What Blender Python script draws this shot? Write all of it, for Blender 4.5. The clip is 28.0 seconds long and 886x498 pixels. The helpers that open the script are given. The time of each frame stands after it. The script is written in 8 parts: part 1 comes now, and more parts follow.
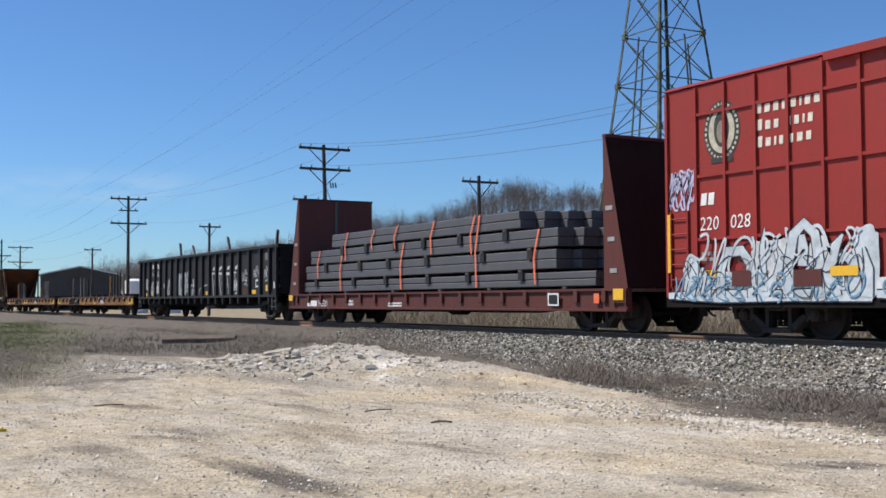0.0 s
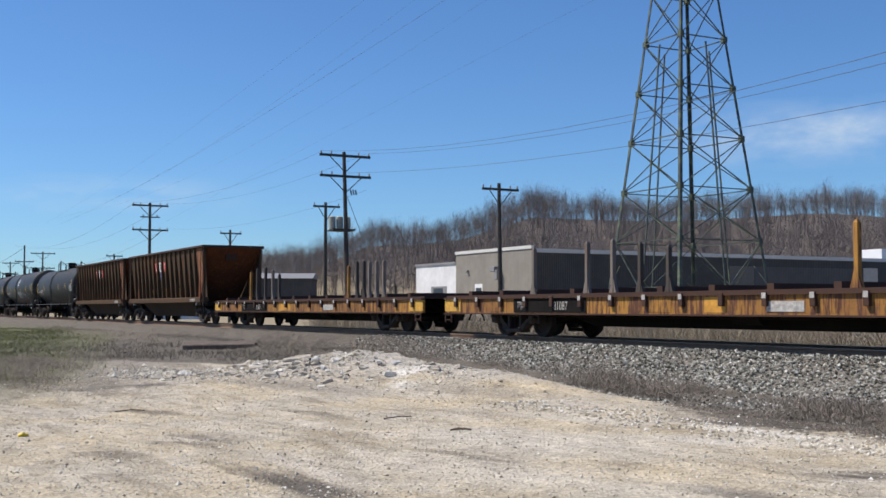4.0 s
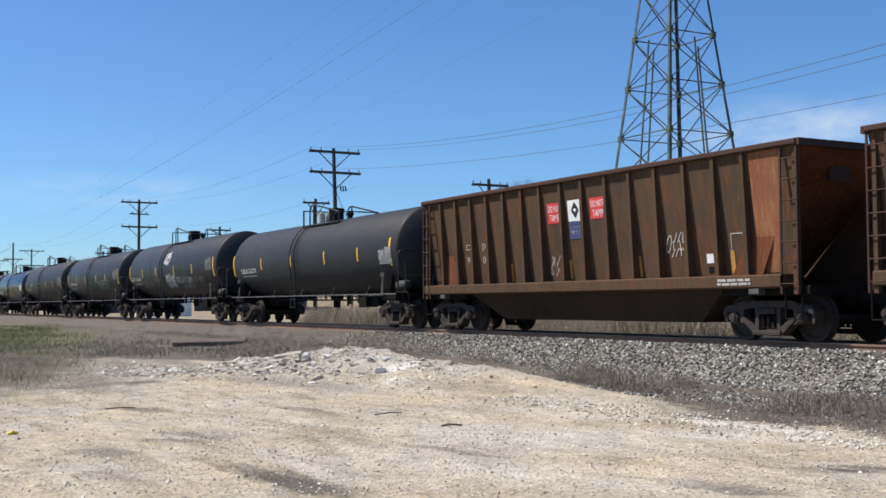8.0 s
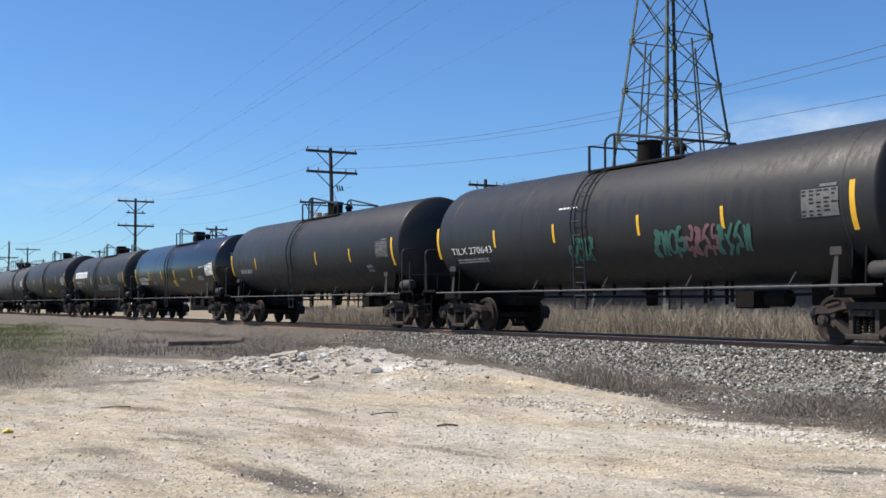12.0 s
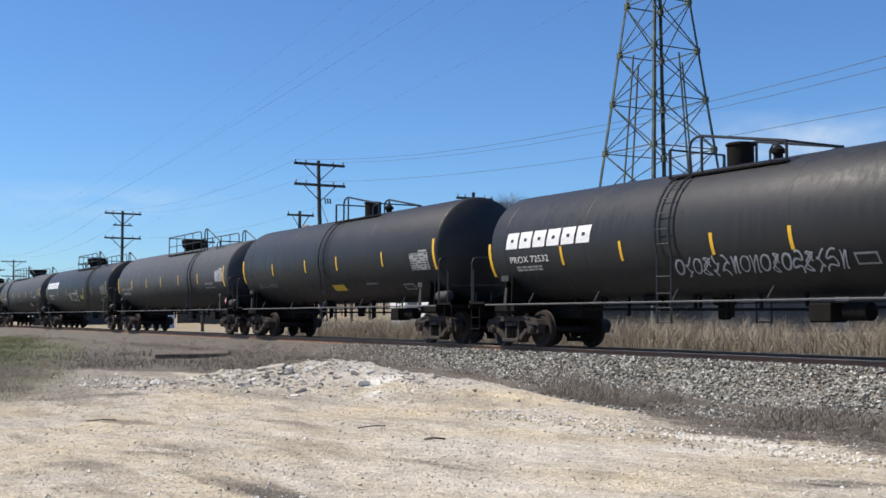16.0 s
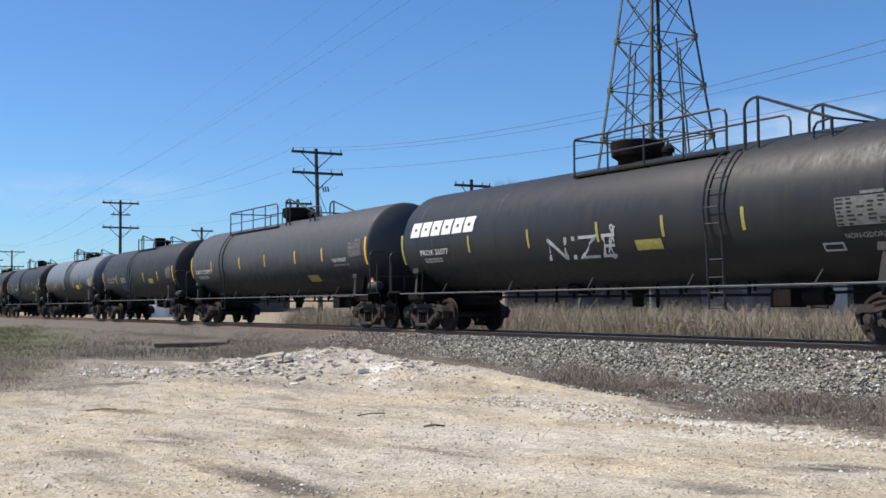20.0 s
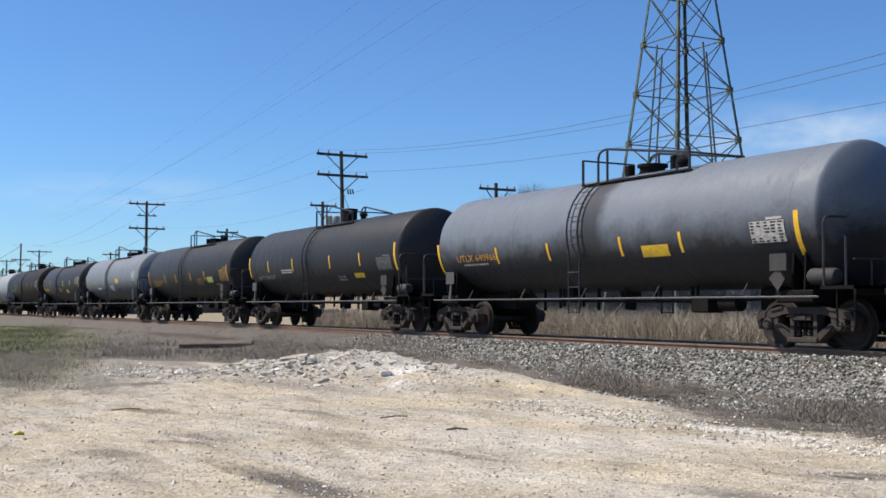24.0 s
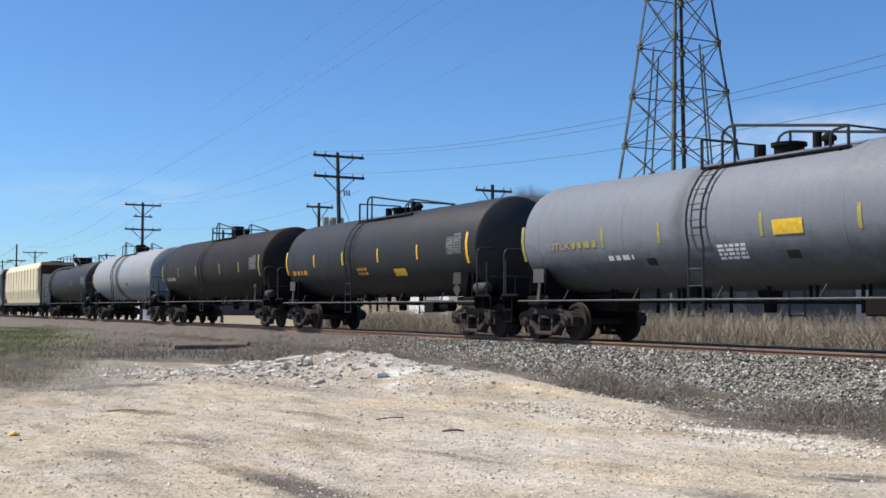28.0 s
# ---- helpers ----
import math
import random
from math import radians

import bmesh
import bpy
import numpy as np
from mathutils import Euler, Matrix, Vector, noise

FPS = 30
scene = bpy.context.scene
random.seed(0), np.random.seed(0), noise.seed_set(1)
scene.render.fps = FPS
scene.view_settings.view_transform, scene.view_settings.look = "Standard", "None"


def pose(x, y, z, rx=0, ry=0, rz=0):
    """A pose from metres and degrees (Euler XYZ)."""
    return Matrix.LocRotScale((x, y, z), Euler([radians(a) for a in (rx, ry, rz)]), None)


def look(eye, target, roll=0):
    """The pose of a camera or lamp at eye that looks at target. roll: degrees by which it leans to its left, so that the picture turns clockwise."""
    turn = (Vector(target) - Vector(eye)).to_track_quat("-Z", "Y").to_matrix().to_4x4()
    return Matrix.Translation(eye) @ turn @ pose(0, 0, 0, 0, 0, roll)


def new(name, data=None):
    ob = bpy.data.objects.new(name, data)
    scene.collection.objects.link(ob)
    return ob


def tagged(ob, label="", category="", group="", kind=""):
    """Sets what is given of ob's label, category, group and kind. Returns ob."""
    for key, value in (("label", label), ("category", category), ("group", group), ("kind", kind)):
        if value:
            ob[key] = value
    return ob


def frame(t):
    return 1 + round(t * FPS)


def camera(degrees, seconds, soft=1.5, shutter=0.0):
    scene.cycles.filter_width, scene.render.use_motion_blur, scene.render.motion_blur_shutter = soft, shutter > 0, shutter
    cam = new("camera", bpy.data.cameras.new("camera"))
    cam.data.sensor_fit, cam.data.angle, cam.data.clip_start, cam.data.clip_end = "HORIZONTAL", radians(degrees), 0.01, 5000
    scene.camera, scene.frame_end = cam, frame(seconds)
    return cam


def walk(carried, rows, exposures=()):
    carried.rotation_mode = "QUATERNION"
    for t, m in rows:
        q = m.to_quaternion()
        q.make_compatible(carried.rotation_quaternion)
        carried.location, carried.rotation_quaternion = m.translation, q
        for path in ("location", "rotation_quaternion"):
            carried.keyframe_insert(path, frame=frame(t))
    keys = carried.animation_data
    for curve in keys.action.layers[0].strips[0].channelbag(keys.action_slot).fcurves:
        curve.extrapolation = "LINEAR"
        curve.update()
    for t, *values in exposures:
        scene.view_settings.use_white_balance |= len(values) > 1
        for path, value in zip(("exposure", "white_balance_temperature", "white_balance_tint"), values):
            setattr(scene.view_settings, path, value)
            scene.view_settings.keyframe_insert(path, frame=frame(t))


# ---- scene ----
# camera: carried by hand on one spot beside the line, 42.6 degrees across
EYE = (0.0, 0.0, 1.55)
# seconds, heading, tilt, lean in degrees
CAM = [
    (0.0, 60.511, 2.628, -0.228),
    (0.5, 60.768, 2.708, -0.15),
    (1.0, 60.966, 2.741, -0.054),
    (1.5, 61.354, 2.766, 0.077),
    (2.0, 61.523, 2.851, 0.081),
    (2.5, 61.609, 2.915, 0.14),
    (3.0, 61.651, 2.981, 0.081),
    (3.5, 61.523, 3.012, 0.002),
    (5.5, 61.608, 2.912, -0.015),
    (6.0, 61.692, 2.883, 0.009),
    (6.5, 61.542, 2.878, -0.07),
    (7.0, 61.286, 2.843, -0.144),
    (7.5, 61.116, 2.836, -0.131),
    (8.0, 61.015, 2.791, -0.239),
    (8.5, 60.993, 2.753, -0.391),
    (9.0, 60.965, 2.686, -0.438),
    (9.5, 60.872, 2.611, -0.479),
    (10.0, 60.796, 2.599, -0.387),
    (10.5, 60.766, 2.609, -0.189),
    (11.0, 60.768, 2.656, -0.108),
    (11.5, 60.789, 2.719, 0.024),
    (12.0, 60.838, 2.797, -0.019),
    (12.5, 60.832, 2.847, 0.011),
    (14.5, 60.584, 3.215, 0.257),
    (15.0, 60.52, 3.305, 0.157),
    (15.5, 60.36, 3.419, 0.148),
    (16.0, 60.222, 3.455, 0.069),
    (16.5, 60.091, 3.406, -0.051),
    (17.0, 59.984, 3.299, -0.137),
    (17.5, 59.984, 3.212, -0.172),
    (18.0, 60.02, 3.069, -0.077),
    (18.5, 60.063, 2.964, -0.073),
    (19.0, 60.096, 2.856, -0.119),
    (19.5, 60.11, 2.83, -0.252),
    (20.0, 60.141, 2.817, -0.32),
    (20.5, 60.205, 2.823, -0.17),
    (21.0, 60.348, 2.855, 0.094),
    (21.5, 60.515, 2.855, 0.008),
    (23.5, 61.271, 2.934, 0.195),
    (24.0, 61.357, 2.978, 0.195),
    (24.5, 61.409, 3.007, 0.243),
    (25.0, 61.435, 3.034, 0.217),
    (25.5, 61.431, 2.958, 0.101),
    (26.0, 61.36, 2.919, 0.034),
    (26.5, 61.343, 2.888, 0.049),
    (27.0, 61.282, 2.953, 0.237),
    (27.5, 61.232, 3.002, 0.31),
    (28.0, 61.171, 3.056, 0.275),
]
TRAIN = [(0, -0.00), (1, 13.31), (2, 26.62), (3, 39.97), (4, 53.39), (5, 66.84), (6, 80.33), (7, 93.86), (8, 107.40), (9, 120.95), (10, 134.50), (11, 148.09), (12, 161.62), (13, 175.31), (14, 188.99), (15, 202.64), (16, 216.22), (17, 229.71), (18, 243.27), (19, 256.87), (20, 270.46), (21, 284.01), (22, 297.66), (23, 311.38), (24, 325.18), (25, 338.98), (26, 352.66), (27, 366.32), (28, 379.99)]


cam = camera(42.57, 28.0, soft=1.6)


def hand_held(heading, tilt, lean):
    return pose(*EYE, 90 + tilt, 0, heading) @ pose(0, 0, 0, 0, 0, lean)


walk(cam, [(t, hand_held(a, b, c)) for t, a, b, c in CAM], exposures=[(0.0, 0.14), (6.0, 0.16), (8.5, 0.28), (28.0, 0.28)])

# ---- sky and sun ----
SUN_DIR = Vector((-0.50, -0.64, 1.04)).normalized()   # towards the sun
world = bpy.data.worlds.new("sky")
scene.world = world
world.use_nodes = True
wn = world.node_tree.nodes
sky = wn.new("ShaderNodeTexSky")
sky.sky_type = "NISHITA"
sky.sun_disc = False
sky.sun_elevation = math.asin(SUN_DIR.z)
sky.sun_rotation = math.atan2(SUN_DIR.x, SUN_DIR.y)
sky.altitude = 200
sky.air_density = 1.0
sky.dust_density = 0.15
sky.ozone_density = 4.0
wn["Background"].inputs["Strength"].default_value = 0.082
tint = wn.new("ShaderNodeMix")
tint.data_type, tint.blend_type = "RGBA", "MULTIPLY"
tint.inputs[0].default_value = 1.0
tint.inputs[7].default_value = (0.72, 1.02, 1.36, 1)
world.node_tree.links.new(sky.outputs[0], tint.inputs[6])
world.node_tree.links.new(tint.outputs[2], wn["Background"].inputs["Color"])
sun = new("sun", bpy.data.lights.new("sun", "SUN"))
sun.data.energy = 4.75
sun.data.angle = radians(0.53)
sun.data.color = (1.0, 0.915, 0.81)
sun.matrix_world = look(SUN_DIR * 50, (0, 0, 0))

# ---- materials ----
def nodes_of(name):
    m = bpy.data.materials.new(name)
    m.use_nodes = True
    return m, m.node_tree.nodes, m.node_tree.links, m.node_tree.nodes["Principled BSDF"]


def noise_node(n, l, scale, detail=4.0, rough=0.6, vec=None):
    t = n.new("ShaderNodeTexNoise")
    t.inputs["Scale"].default_value = scale
    t.inputs["Detail"].default_value = detail
    t.inputs["Roughness"].default_value = rough
    if vec:
        l.new(vec, t.inputs["Vector"])
    return t.outputs["Fac"]


def ramp_node(n, l, fac, stops):
    r = n.new("ShaderNodeValToRGB")
    while len(r.color_ramp.elements) < len(stops):
        r.color_ramp.elements.new(0.5)
    for e, (p, c) in zip(r.color_ramp.elements, stops):
        e.position, e.color = p, (*c, 1)
    l.new(fac, r.inputs[0])
    return r.outputs[0]


def mix_node(n, l, fac, a, b, mode="MIX"):
    x = n.new("ShaderNodeMix")
    x.data_type, x.blend_type = "RGBA", mode
    for sock, v in ((x.inputs[0], fac), (x.inputs[6], a), (x.inputs[7], b)):
        if isinstance(v, (int, float)):
            sock.default_value = v
        elif isinstance(v, tuple):
            sock.default_value = (*v, 1)
        else:
            l.new(v, sock)
    return x.outputs[2]


def bump_node(n, l, bsdf, height, strength=0.3, dist=0.02):
    b = n.new("ShaderNodeBump")
    b.inputs["Strength"].default_value = strength
    b.inputs["Distance"].default_value = dist
    l.new(height, b.inputs["Height"])
    l.new(b.outputs[0], bsdf.inputs["Normal"])


def painted(name, base, dirt, amount=0.5, rough=0.55, metal=0.0, streak=True, rust=None, rust_at=0.72, bump=0.15, spec=0.3, even=False):
    """Weathered paint: broad stains, vertical streaks, fine grain, and rust spots where given."""
    m, n, l, b = nodes_of(name)
    t = n.new("ShaderNodeTexCoord")
    mp = n.new("ShaderNodeMapping")
    mp.inputs["Scale"].default_value = (3.0, 3.0, 0.35) if streak else (1, 1, 1)
    l.new(t.outputs["Object"], mp.inputs["Vector"])
    broad = noise_node(n, l, 0.55, 5, 0.65, t.outputs["Object"])
    runs = noise_node(n, l, 2.2, 5, 0.7, mp.outputs[0])
    grain = noise_node(n, l, 38, 3, 0.6, t.outputs["Object"])
    f1 = ramp_node(n, l, broad, [(0.35, (0, 0, 0)), (0.7, (amount,) * 3)])
    f2 = ramp_node(n, l, runs, [(0.45, (0, 0, 0)), (0.8, (amount,) * 3)])
    c = mix_node(n, l, f1, base, dirt)
    c = mix_node(n, l, f2, c, tuple(min(1, x * 1.15) for x in dirt))
    if rust:
        spots = noise_node(n, l, 3.1, 7, 0.72, mp.outputs[0])
        f3 = ramp_node(n, l, spots, [(rust_at - 0.1, (0, 0, 0)), (rust_at, (1, 1, 1))])
        c = mix_node(n, l, f3, c, rust)
    g = ramp_node(n, l, grain, [(0.3, (0.86,) * 3), (0.75, (1.12,) * 3)])
    c = mix_node(n, l, 1.0, c, g, "MULTIPLY")
    l.new(c, b.inputs["Base Color"])
    r = ramp_node(n, l, runs, [(0.3, (rough - 0.1,) * 3), (0.8, (min(1, rough + 0.2),) * 3)])
    if even:
        b.inputs["Roughness"].default_value = rough
    else:
        l.new(r, b.inputs["Roughness"])
    b.inputs["Metallic"].default_value = metal
    b.inputs["Specular IOR Level"].default_value = spec
    bump_node(n, l, b, grain, bump, 0.01)
    return m


def flat(name, base, rough=0.6, metal=0.0, var=0.25, scale=9.0):
    m, n, l, b = nodes_of(name)
    t = n.new("ShaderNodeTexCoord")
    f = noise_node(n, l, scale, 5, 0.65, t.outputs["Object"])
    c = ramp_node(n, l, f, [(0.3, tuple(x * (1 - var) for x in base)), (0.72, tuple(min(1, x * (1 + var)) for x in base))])
    l.new(c, b.inputs["Base Color"])
    b.inputs["Roughness"].default_value = rough
    b.inputs["Metallic"].default_value = metal
    bump_node(n, l, b, f, 0.12, 0.01)
    return m


M_BLACK = painted("tank_black", (0.0215, 0.0225, 0.0240), (0.038, 0.0368, 0.0355), 0.45, 0.5, spec=0.3)
M_BLACK2 = painted("tank_black_dusty", (0.0255, 0.0262, 0.0272), (0.045, 0.043, 0.041), 0.5, 0.55, spec=0.25)
M_GLOSS = painted("tank_black_gloss", (0.011, 0.0115, 0.0125), (0.016, 0.016, 0.0165), 0.4, 0.30, streak=False, bump=0.0, spec=0.6, even=True)
M_GREY = painted("tank_grey", (0.26, 0.27, 0.28), (0.15, 0.14, 0.13), 0.55, 0.55)
M_BROWNT = painted("tank_brown_black", (0.028, 0.023, 0.021), (0.048, 0.040, 0.034), 0.5, 0.55, spec=0.1)
M_UNDER = painted("running_gear", (0.009, 0.0085, 0.008), (0.024, 0.020, 0.017), 0.6, 0.85, spec=0.08)
M_FRAMEGREY = painted("bogie_cast_steel", (0.043, 0.037, 0.034), (0.085, 0.068, 0.057), 0.65, 0.85, spec=0.15)
M_WHEEL = painted("wheel_steel", (0.022, 0.018, 0.017), (0.05, 0.036, 0.029), 0.7, 0.7, 0.2)
M_SIGNGREY = painted("sign_grey", (0.095, 0.095, 0.093), (0.065, 0.06, 0.056), 0.5, 0.7)
M_HOLDER = painted("dull_grey_steel", (0.040, 0.039, 0.038), (0.08, 0.07, 0.06), 0.6, 0.7)
M_PIPE = flat("handrail_black", (0.022, 0.022, 0.023), 0.5)
M_PIPEGREY = flat("handrail_grey", (0.085, 0.085, 0.085), 0.55)
M_YELLOW = flat("yellow_tape", (0.80, 0.46, 0.03), 0.4, 0, 0.1)
M_WHITE = flat("white_lettering", (0.75, 0.75, 0.73), 0.6, 0, 0.12)
M_DULLWHITE = flat("dull_white_lettering", (0.30, 0.30, 0.29), 0.7, 0, 0.2)
M_ORANGE = flat("orange_lettering", (0.58, 0.28, 0.03), 0.6, 0, 0.2)
M_DULLORANGE = flat("dull_orange_stencil", (0.24, 0.125, 0.035), 0.7, 0, 0.35)
M_FAINT = flat("faint_stencil", (0.13, 0.13, 0.125), 0.7, 0, 0.3)
M_RED = painted("boxcar_red", (0.31, 0.030, 0.023), (0.20, 0.034, 0.027), 0.5, 0.55)
M_MAROON = painted("maroon_steel", (0.115, 0.032, 0.026), (0.075, 0.032, 0.026), 0.6, 0.65)
M_GONDOLA = painted("gondola_black", (0.017, 0.017, 0.018), (0.036, 0.034, 0.033), 0.5, 0.65)
M_HOPPER = painted("hopper_brown", (0.062, 0.046, 0.030), (0.105, 0.066, 0.040), 0.85, 0.85, rust=(0.145, 0.056, 0.026), rust_at=0.63, spec=0.12)
M_BELLY = painted("hopper_belly", (0.034, 0.025, 0.019), (0.066, 0.044, 0.032), 0.7, 0.85, spec=0.1)
M_WORNWHITE = flat("worn_white_lettering", (0.42, 0.40, 0.37), 0.7, 0, 0.4, 14)
M_FADEDAMBER = flat("faded_amber_tape", (0.48, 0.24, 0.04), 0.6, 0, 0.3, 12)
M_HOPRUST = painted("hopper_rust", (0.185, 0.062, 0.027), (0.075, 0.036, 0.024), 0.75, 0.85, rust=(0.28, 0.11, 0.045), rust_at=0.66, spec=0.12)
M_ORUST = painted("orange_rust", (0.27, 0.10, 0.045), (0.13, 0.055, 0.03), 0.6, 0.85, rust=(0.30, 0.15, 0.07), rust_at=0.62)
M_FLATY = painted("flatcar_yellow", (0.52, 0.26, 0.04), (0.17, 0.075, 0.035), 0.8, 0.7, rust=(0.10, 0.042, 0.025), rust_at=0.56)
M_RUST = painted("rusty_steel", (0.045, 0.025, 0.019), (0.085, 0.042, 0.027), 0.7, 0.8)
M_CREAM = painted("hopper_cream", (0.76, 0.67, 0.46), (0.55, 0.47, 0.33), 0.45, 0.6)
M_BEAM = painted("steel_tube_grey", (0.085, 0.085, 0.092), (0.12, 0.12, 0.125), 0.5, 0.5)
M_STRAP = flat("orange_strap", (0.78, 0.16, 0.06), 0.6)
M_TIMBER = flat("dark_timber", (0.10, 0.075, 0.055), 0.85, 0, 0.4)
M_POLE = flat("weathered_pole", (0.05, 0.045, 0.04), 0.9, 0, 0.35, 4)
M_WIRE = flat("wire", (0.10, 0.125, 0.15), 0.9)
M_RAIL = painted("rail_steel", (0.20, 0.135, 0.098), (0.27, 0.165, 0.11), 0.8, 0.85, 0.0, spec=0.1)
M_RAILTOP = flat("rail_head", (0.30, 0.29, 0.29), 0.35, 0.8)

# ---- mesh building ----
class Shape:
    """Collects vertices and faces for one part."""

    def __init__(self):
        self.v, self.f = [], []

    def add(self, verts, faces):
        o = len(self.v)
        self.v += [tuple(p) for p in verts]
        self.f += [tuple(i + o for i in q) for q in faces]
        return self

    def box(self, x0, x1, y0, y1, z0, z1, c=0.0):
        """A box; c chamfers its long edges."""
        if c <= 0:
            v = [(x, y, z) for z in (z0, z1) for y in (y0, y1) for x in (x0, x1)]
            return self.add(v, [(0, 2, 3, 1), (4, 5, 7, 6), (0, 1, 5, 4), (2, 6, 7, 3), (0, 4, 6, 2), (1, 3, 7, 5)])
        prof = [(y0 + c, z0), (y1 - c, z0), (y1, z0 + c), (y1, z1 - c), (y1 - c, z1), (y0 + c, z1), (y0, z1 - c), (y0, z0 + c)]
        return self.prism_x(prof, x0, x1)

    def prism_x(self, prof, x0, x1):
        n = len(prof)
        v = [(x0, *p) for p in prof] + [(x1, *p) for p in prof]
        f = [(i, (i + 1) % n, n + (i + 1) % n, n + i) for i in range(n)]
        return self.add(v, f + [tuple(range(n - 1, -1, -1)), tuple(range(n, 2 * n))])

    def prism_y(self, prof, y0, y1):
        """Outline in x, z pushed along y."""
        n = len(prof)
        v = [(p[0], y0, p[1]) for p in prof] + [(p[0], y1, p[1]) for p in prof]
        f = [(i, n + i, n + (i + 1) % n, (i + 1) % n) for i in range(n)]
        return self.add(v, f + [tuple(range(n)), tuple(range(2 * n - 1, n - 1, -1))])

    def prism_z(self, prof, z0, z1):
        n = len(prof)
        v = [(*p, z0) for p in prof] + [(*p, z1) for p in prof]
        f = [(i, (i + 1) % n, n + (i + 1) % n, n + i) for i in range(n)]
        return self.add(v, f + [tuple(range(n - 1, -1, -1)), tuple(range(n, 2 * n))])

    def rod(self, a, b, r, n=6, r2=None):
        a, b = Vector(a), Vector(b)
        d = (b - a).normalized()
        u = d.orthogonal().normalized()
        w = d.cross(u)
        r2 = r if r2 is None else r2
        ring = [(math.cos(2 * math.pi * i / n), math.sin(2 * math.pi * i / n)) for i in range(n)]
        v = [a + (u * c + w * s) * r for c, s in ring] + [b + (u * c + w * s) * r2 for c, s in ring]
        f = [(i, (i + 1) % n, n + (i + 1) % n, n + i) for i in range(n)]
        return self.add(v, f + [tuple(range(n - 1, -1, -1)), tuple(range(n, 2 * n))])

    def tube(self, pts, r, n=6):
        """A bent pipe through the points, with mitred joints."""
        p = [Vector(q) for q in pts]
        u = (p[1] - p[0]).orthogonal().normalized()
        v, f = [], []
        for k, q in enumerate(p):
            d = ((p[min(k + 1, len(p) - 1)] - p[max(k - 1, 0)])).normalized()
            u = (u - d * u.dot(d)).normalized()
            w = d.cross(u)
            v += [q + (u * math.cos(2 * math.pi * i / n) + w * math.sin(2 * math.pi * i / n)) * r for i in range(n)]
            if k:
                o = (k - 1) * n
                f += [(o + i, o + (i + 1) % n, o + n + (i + 1) % n, o + n + i) for i in range(n)]
        f += [tuple(range(n - 1, -1, -1)), tuple(range(len(v) - n, len(v)))]
        return self.add(v, f)

    def lathe(self, prof, axis="x", n=32, centre=(0, 0, 0)):
        """prof: (along, radius) from end to end."""
        v, f = [], []
        for a, r in prof:
            for i in range(n):
                t = 2 * math.pi * i / n
                c, s = r * math.cos(t), r * math.sin(t)
                q = {"x": (a, c, s), "y": (s, a, c), "z": (c, s, a)}[axis]
                v.append((q[0] + centre[0], q[1] + centre[1], q[2] + centre[2]))
        for k in range(len(prof) - 1):
            o = k * n
            f += [(o + i, o + (i + 1) % n, o + n + (i + 1) % n, o + n + i) for i in range(n)]
        f += [tuple(range(n - 1, -1, -1)), tuple(range(len(v) - n, len(v)))]
        return self.add(v, f)

    def mesh(self, name, material, smooth=False):
        me = bpy.data.meshes.new(name)
        me.from_pydata(self.v, [], self.f)
        me.materials.append(material)
        bm = bmesh.new()
        bm.from_mesh(me)
        bmesh.ops.recalc_face_normals(bm, faces=bm.faces)
        if smooth:
            for q in bm.faces:
                q.smooth = True
            for e in bm.edges:
                if len(e.link_faces) == 2 and e.calc_face_angle(0) > radians(35):
                    e.smooth = False
        bm.to_mesh(me)
        bm.free()
        return me


def part(name, shape, material, parent, label="", smooth=False, at=None):
    """One mesh object under a thing or under a part."""
    me = shape if isinstance(shape, bpy.types.Mesh) else shape.mesh(name, material, smooth)
    ob = new(name, me)
    ob.parent = parent
    if at is not None:
        ob.matrix_basis = at
    if label:
        ob["label"] = label
    return ob


def thing(name, label, category, group="", at=None, kind=""):
    ob = new(name)
    ob.empty_display_size = 0.3
    if at is not None:
        ob.matrix_basis = at
    return tagged(ob, label, category, group, kind)


def solid(name, shape, material, label, category="", group="", kind="", smooth=False, at=None):
    """A top-level thing of a single mesh."""
    ob = new(name, shape if isinstance(shape, bpy.types.Mesh) else shape.mesh(name, material, smooth))
    if at is not None:
        ob.matrix_basis = at
    return tagged(ob, label, category, group, kind)

# ---- ground ----
RAIL_Z = 0.81          # top of the rails
TRACK_Y = 17.1         # middle of the track


def smooth(a, b, x):
    t = min(1.0, max(0.0, (x - a) / (b - a)))
    return t * t * (3 - 2 * t)


def hill_height(x, y):
    """The wooded ridge beyond the works."""
    d = math.hypot(x, y)
    az = math.degrees(math.atan2(-x, y))
    top = float(np.interp(az, (30, 40, 43, 50, 54, 57, 60, 62, 65, 68, 71, 74, 79, 84), (20, 27, 29, 27, 28, 29, 23, 20, 21, 13, 10, 7, 2, 0)))
    return top * smooth(170, 350, d)


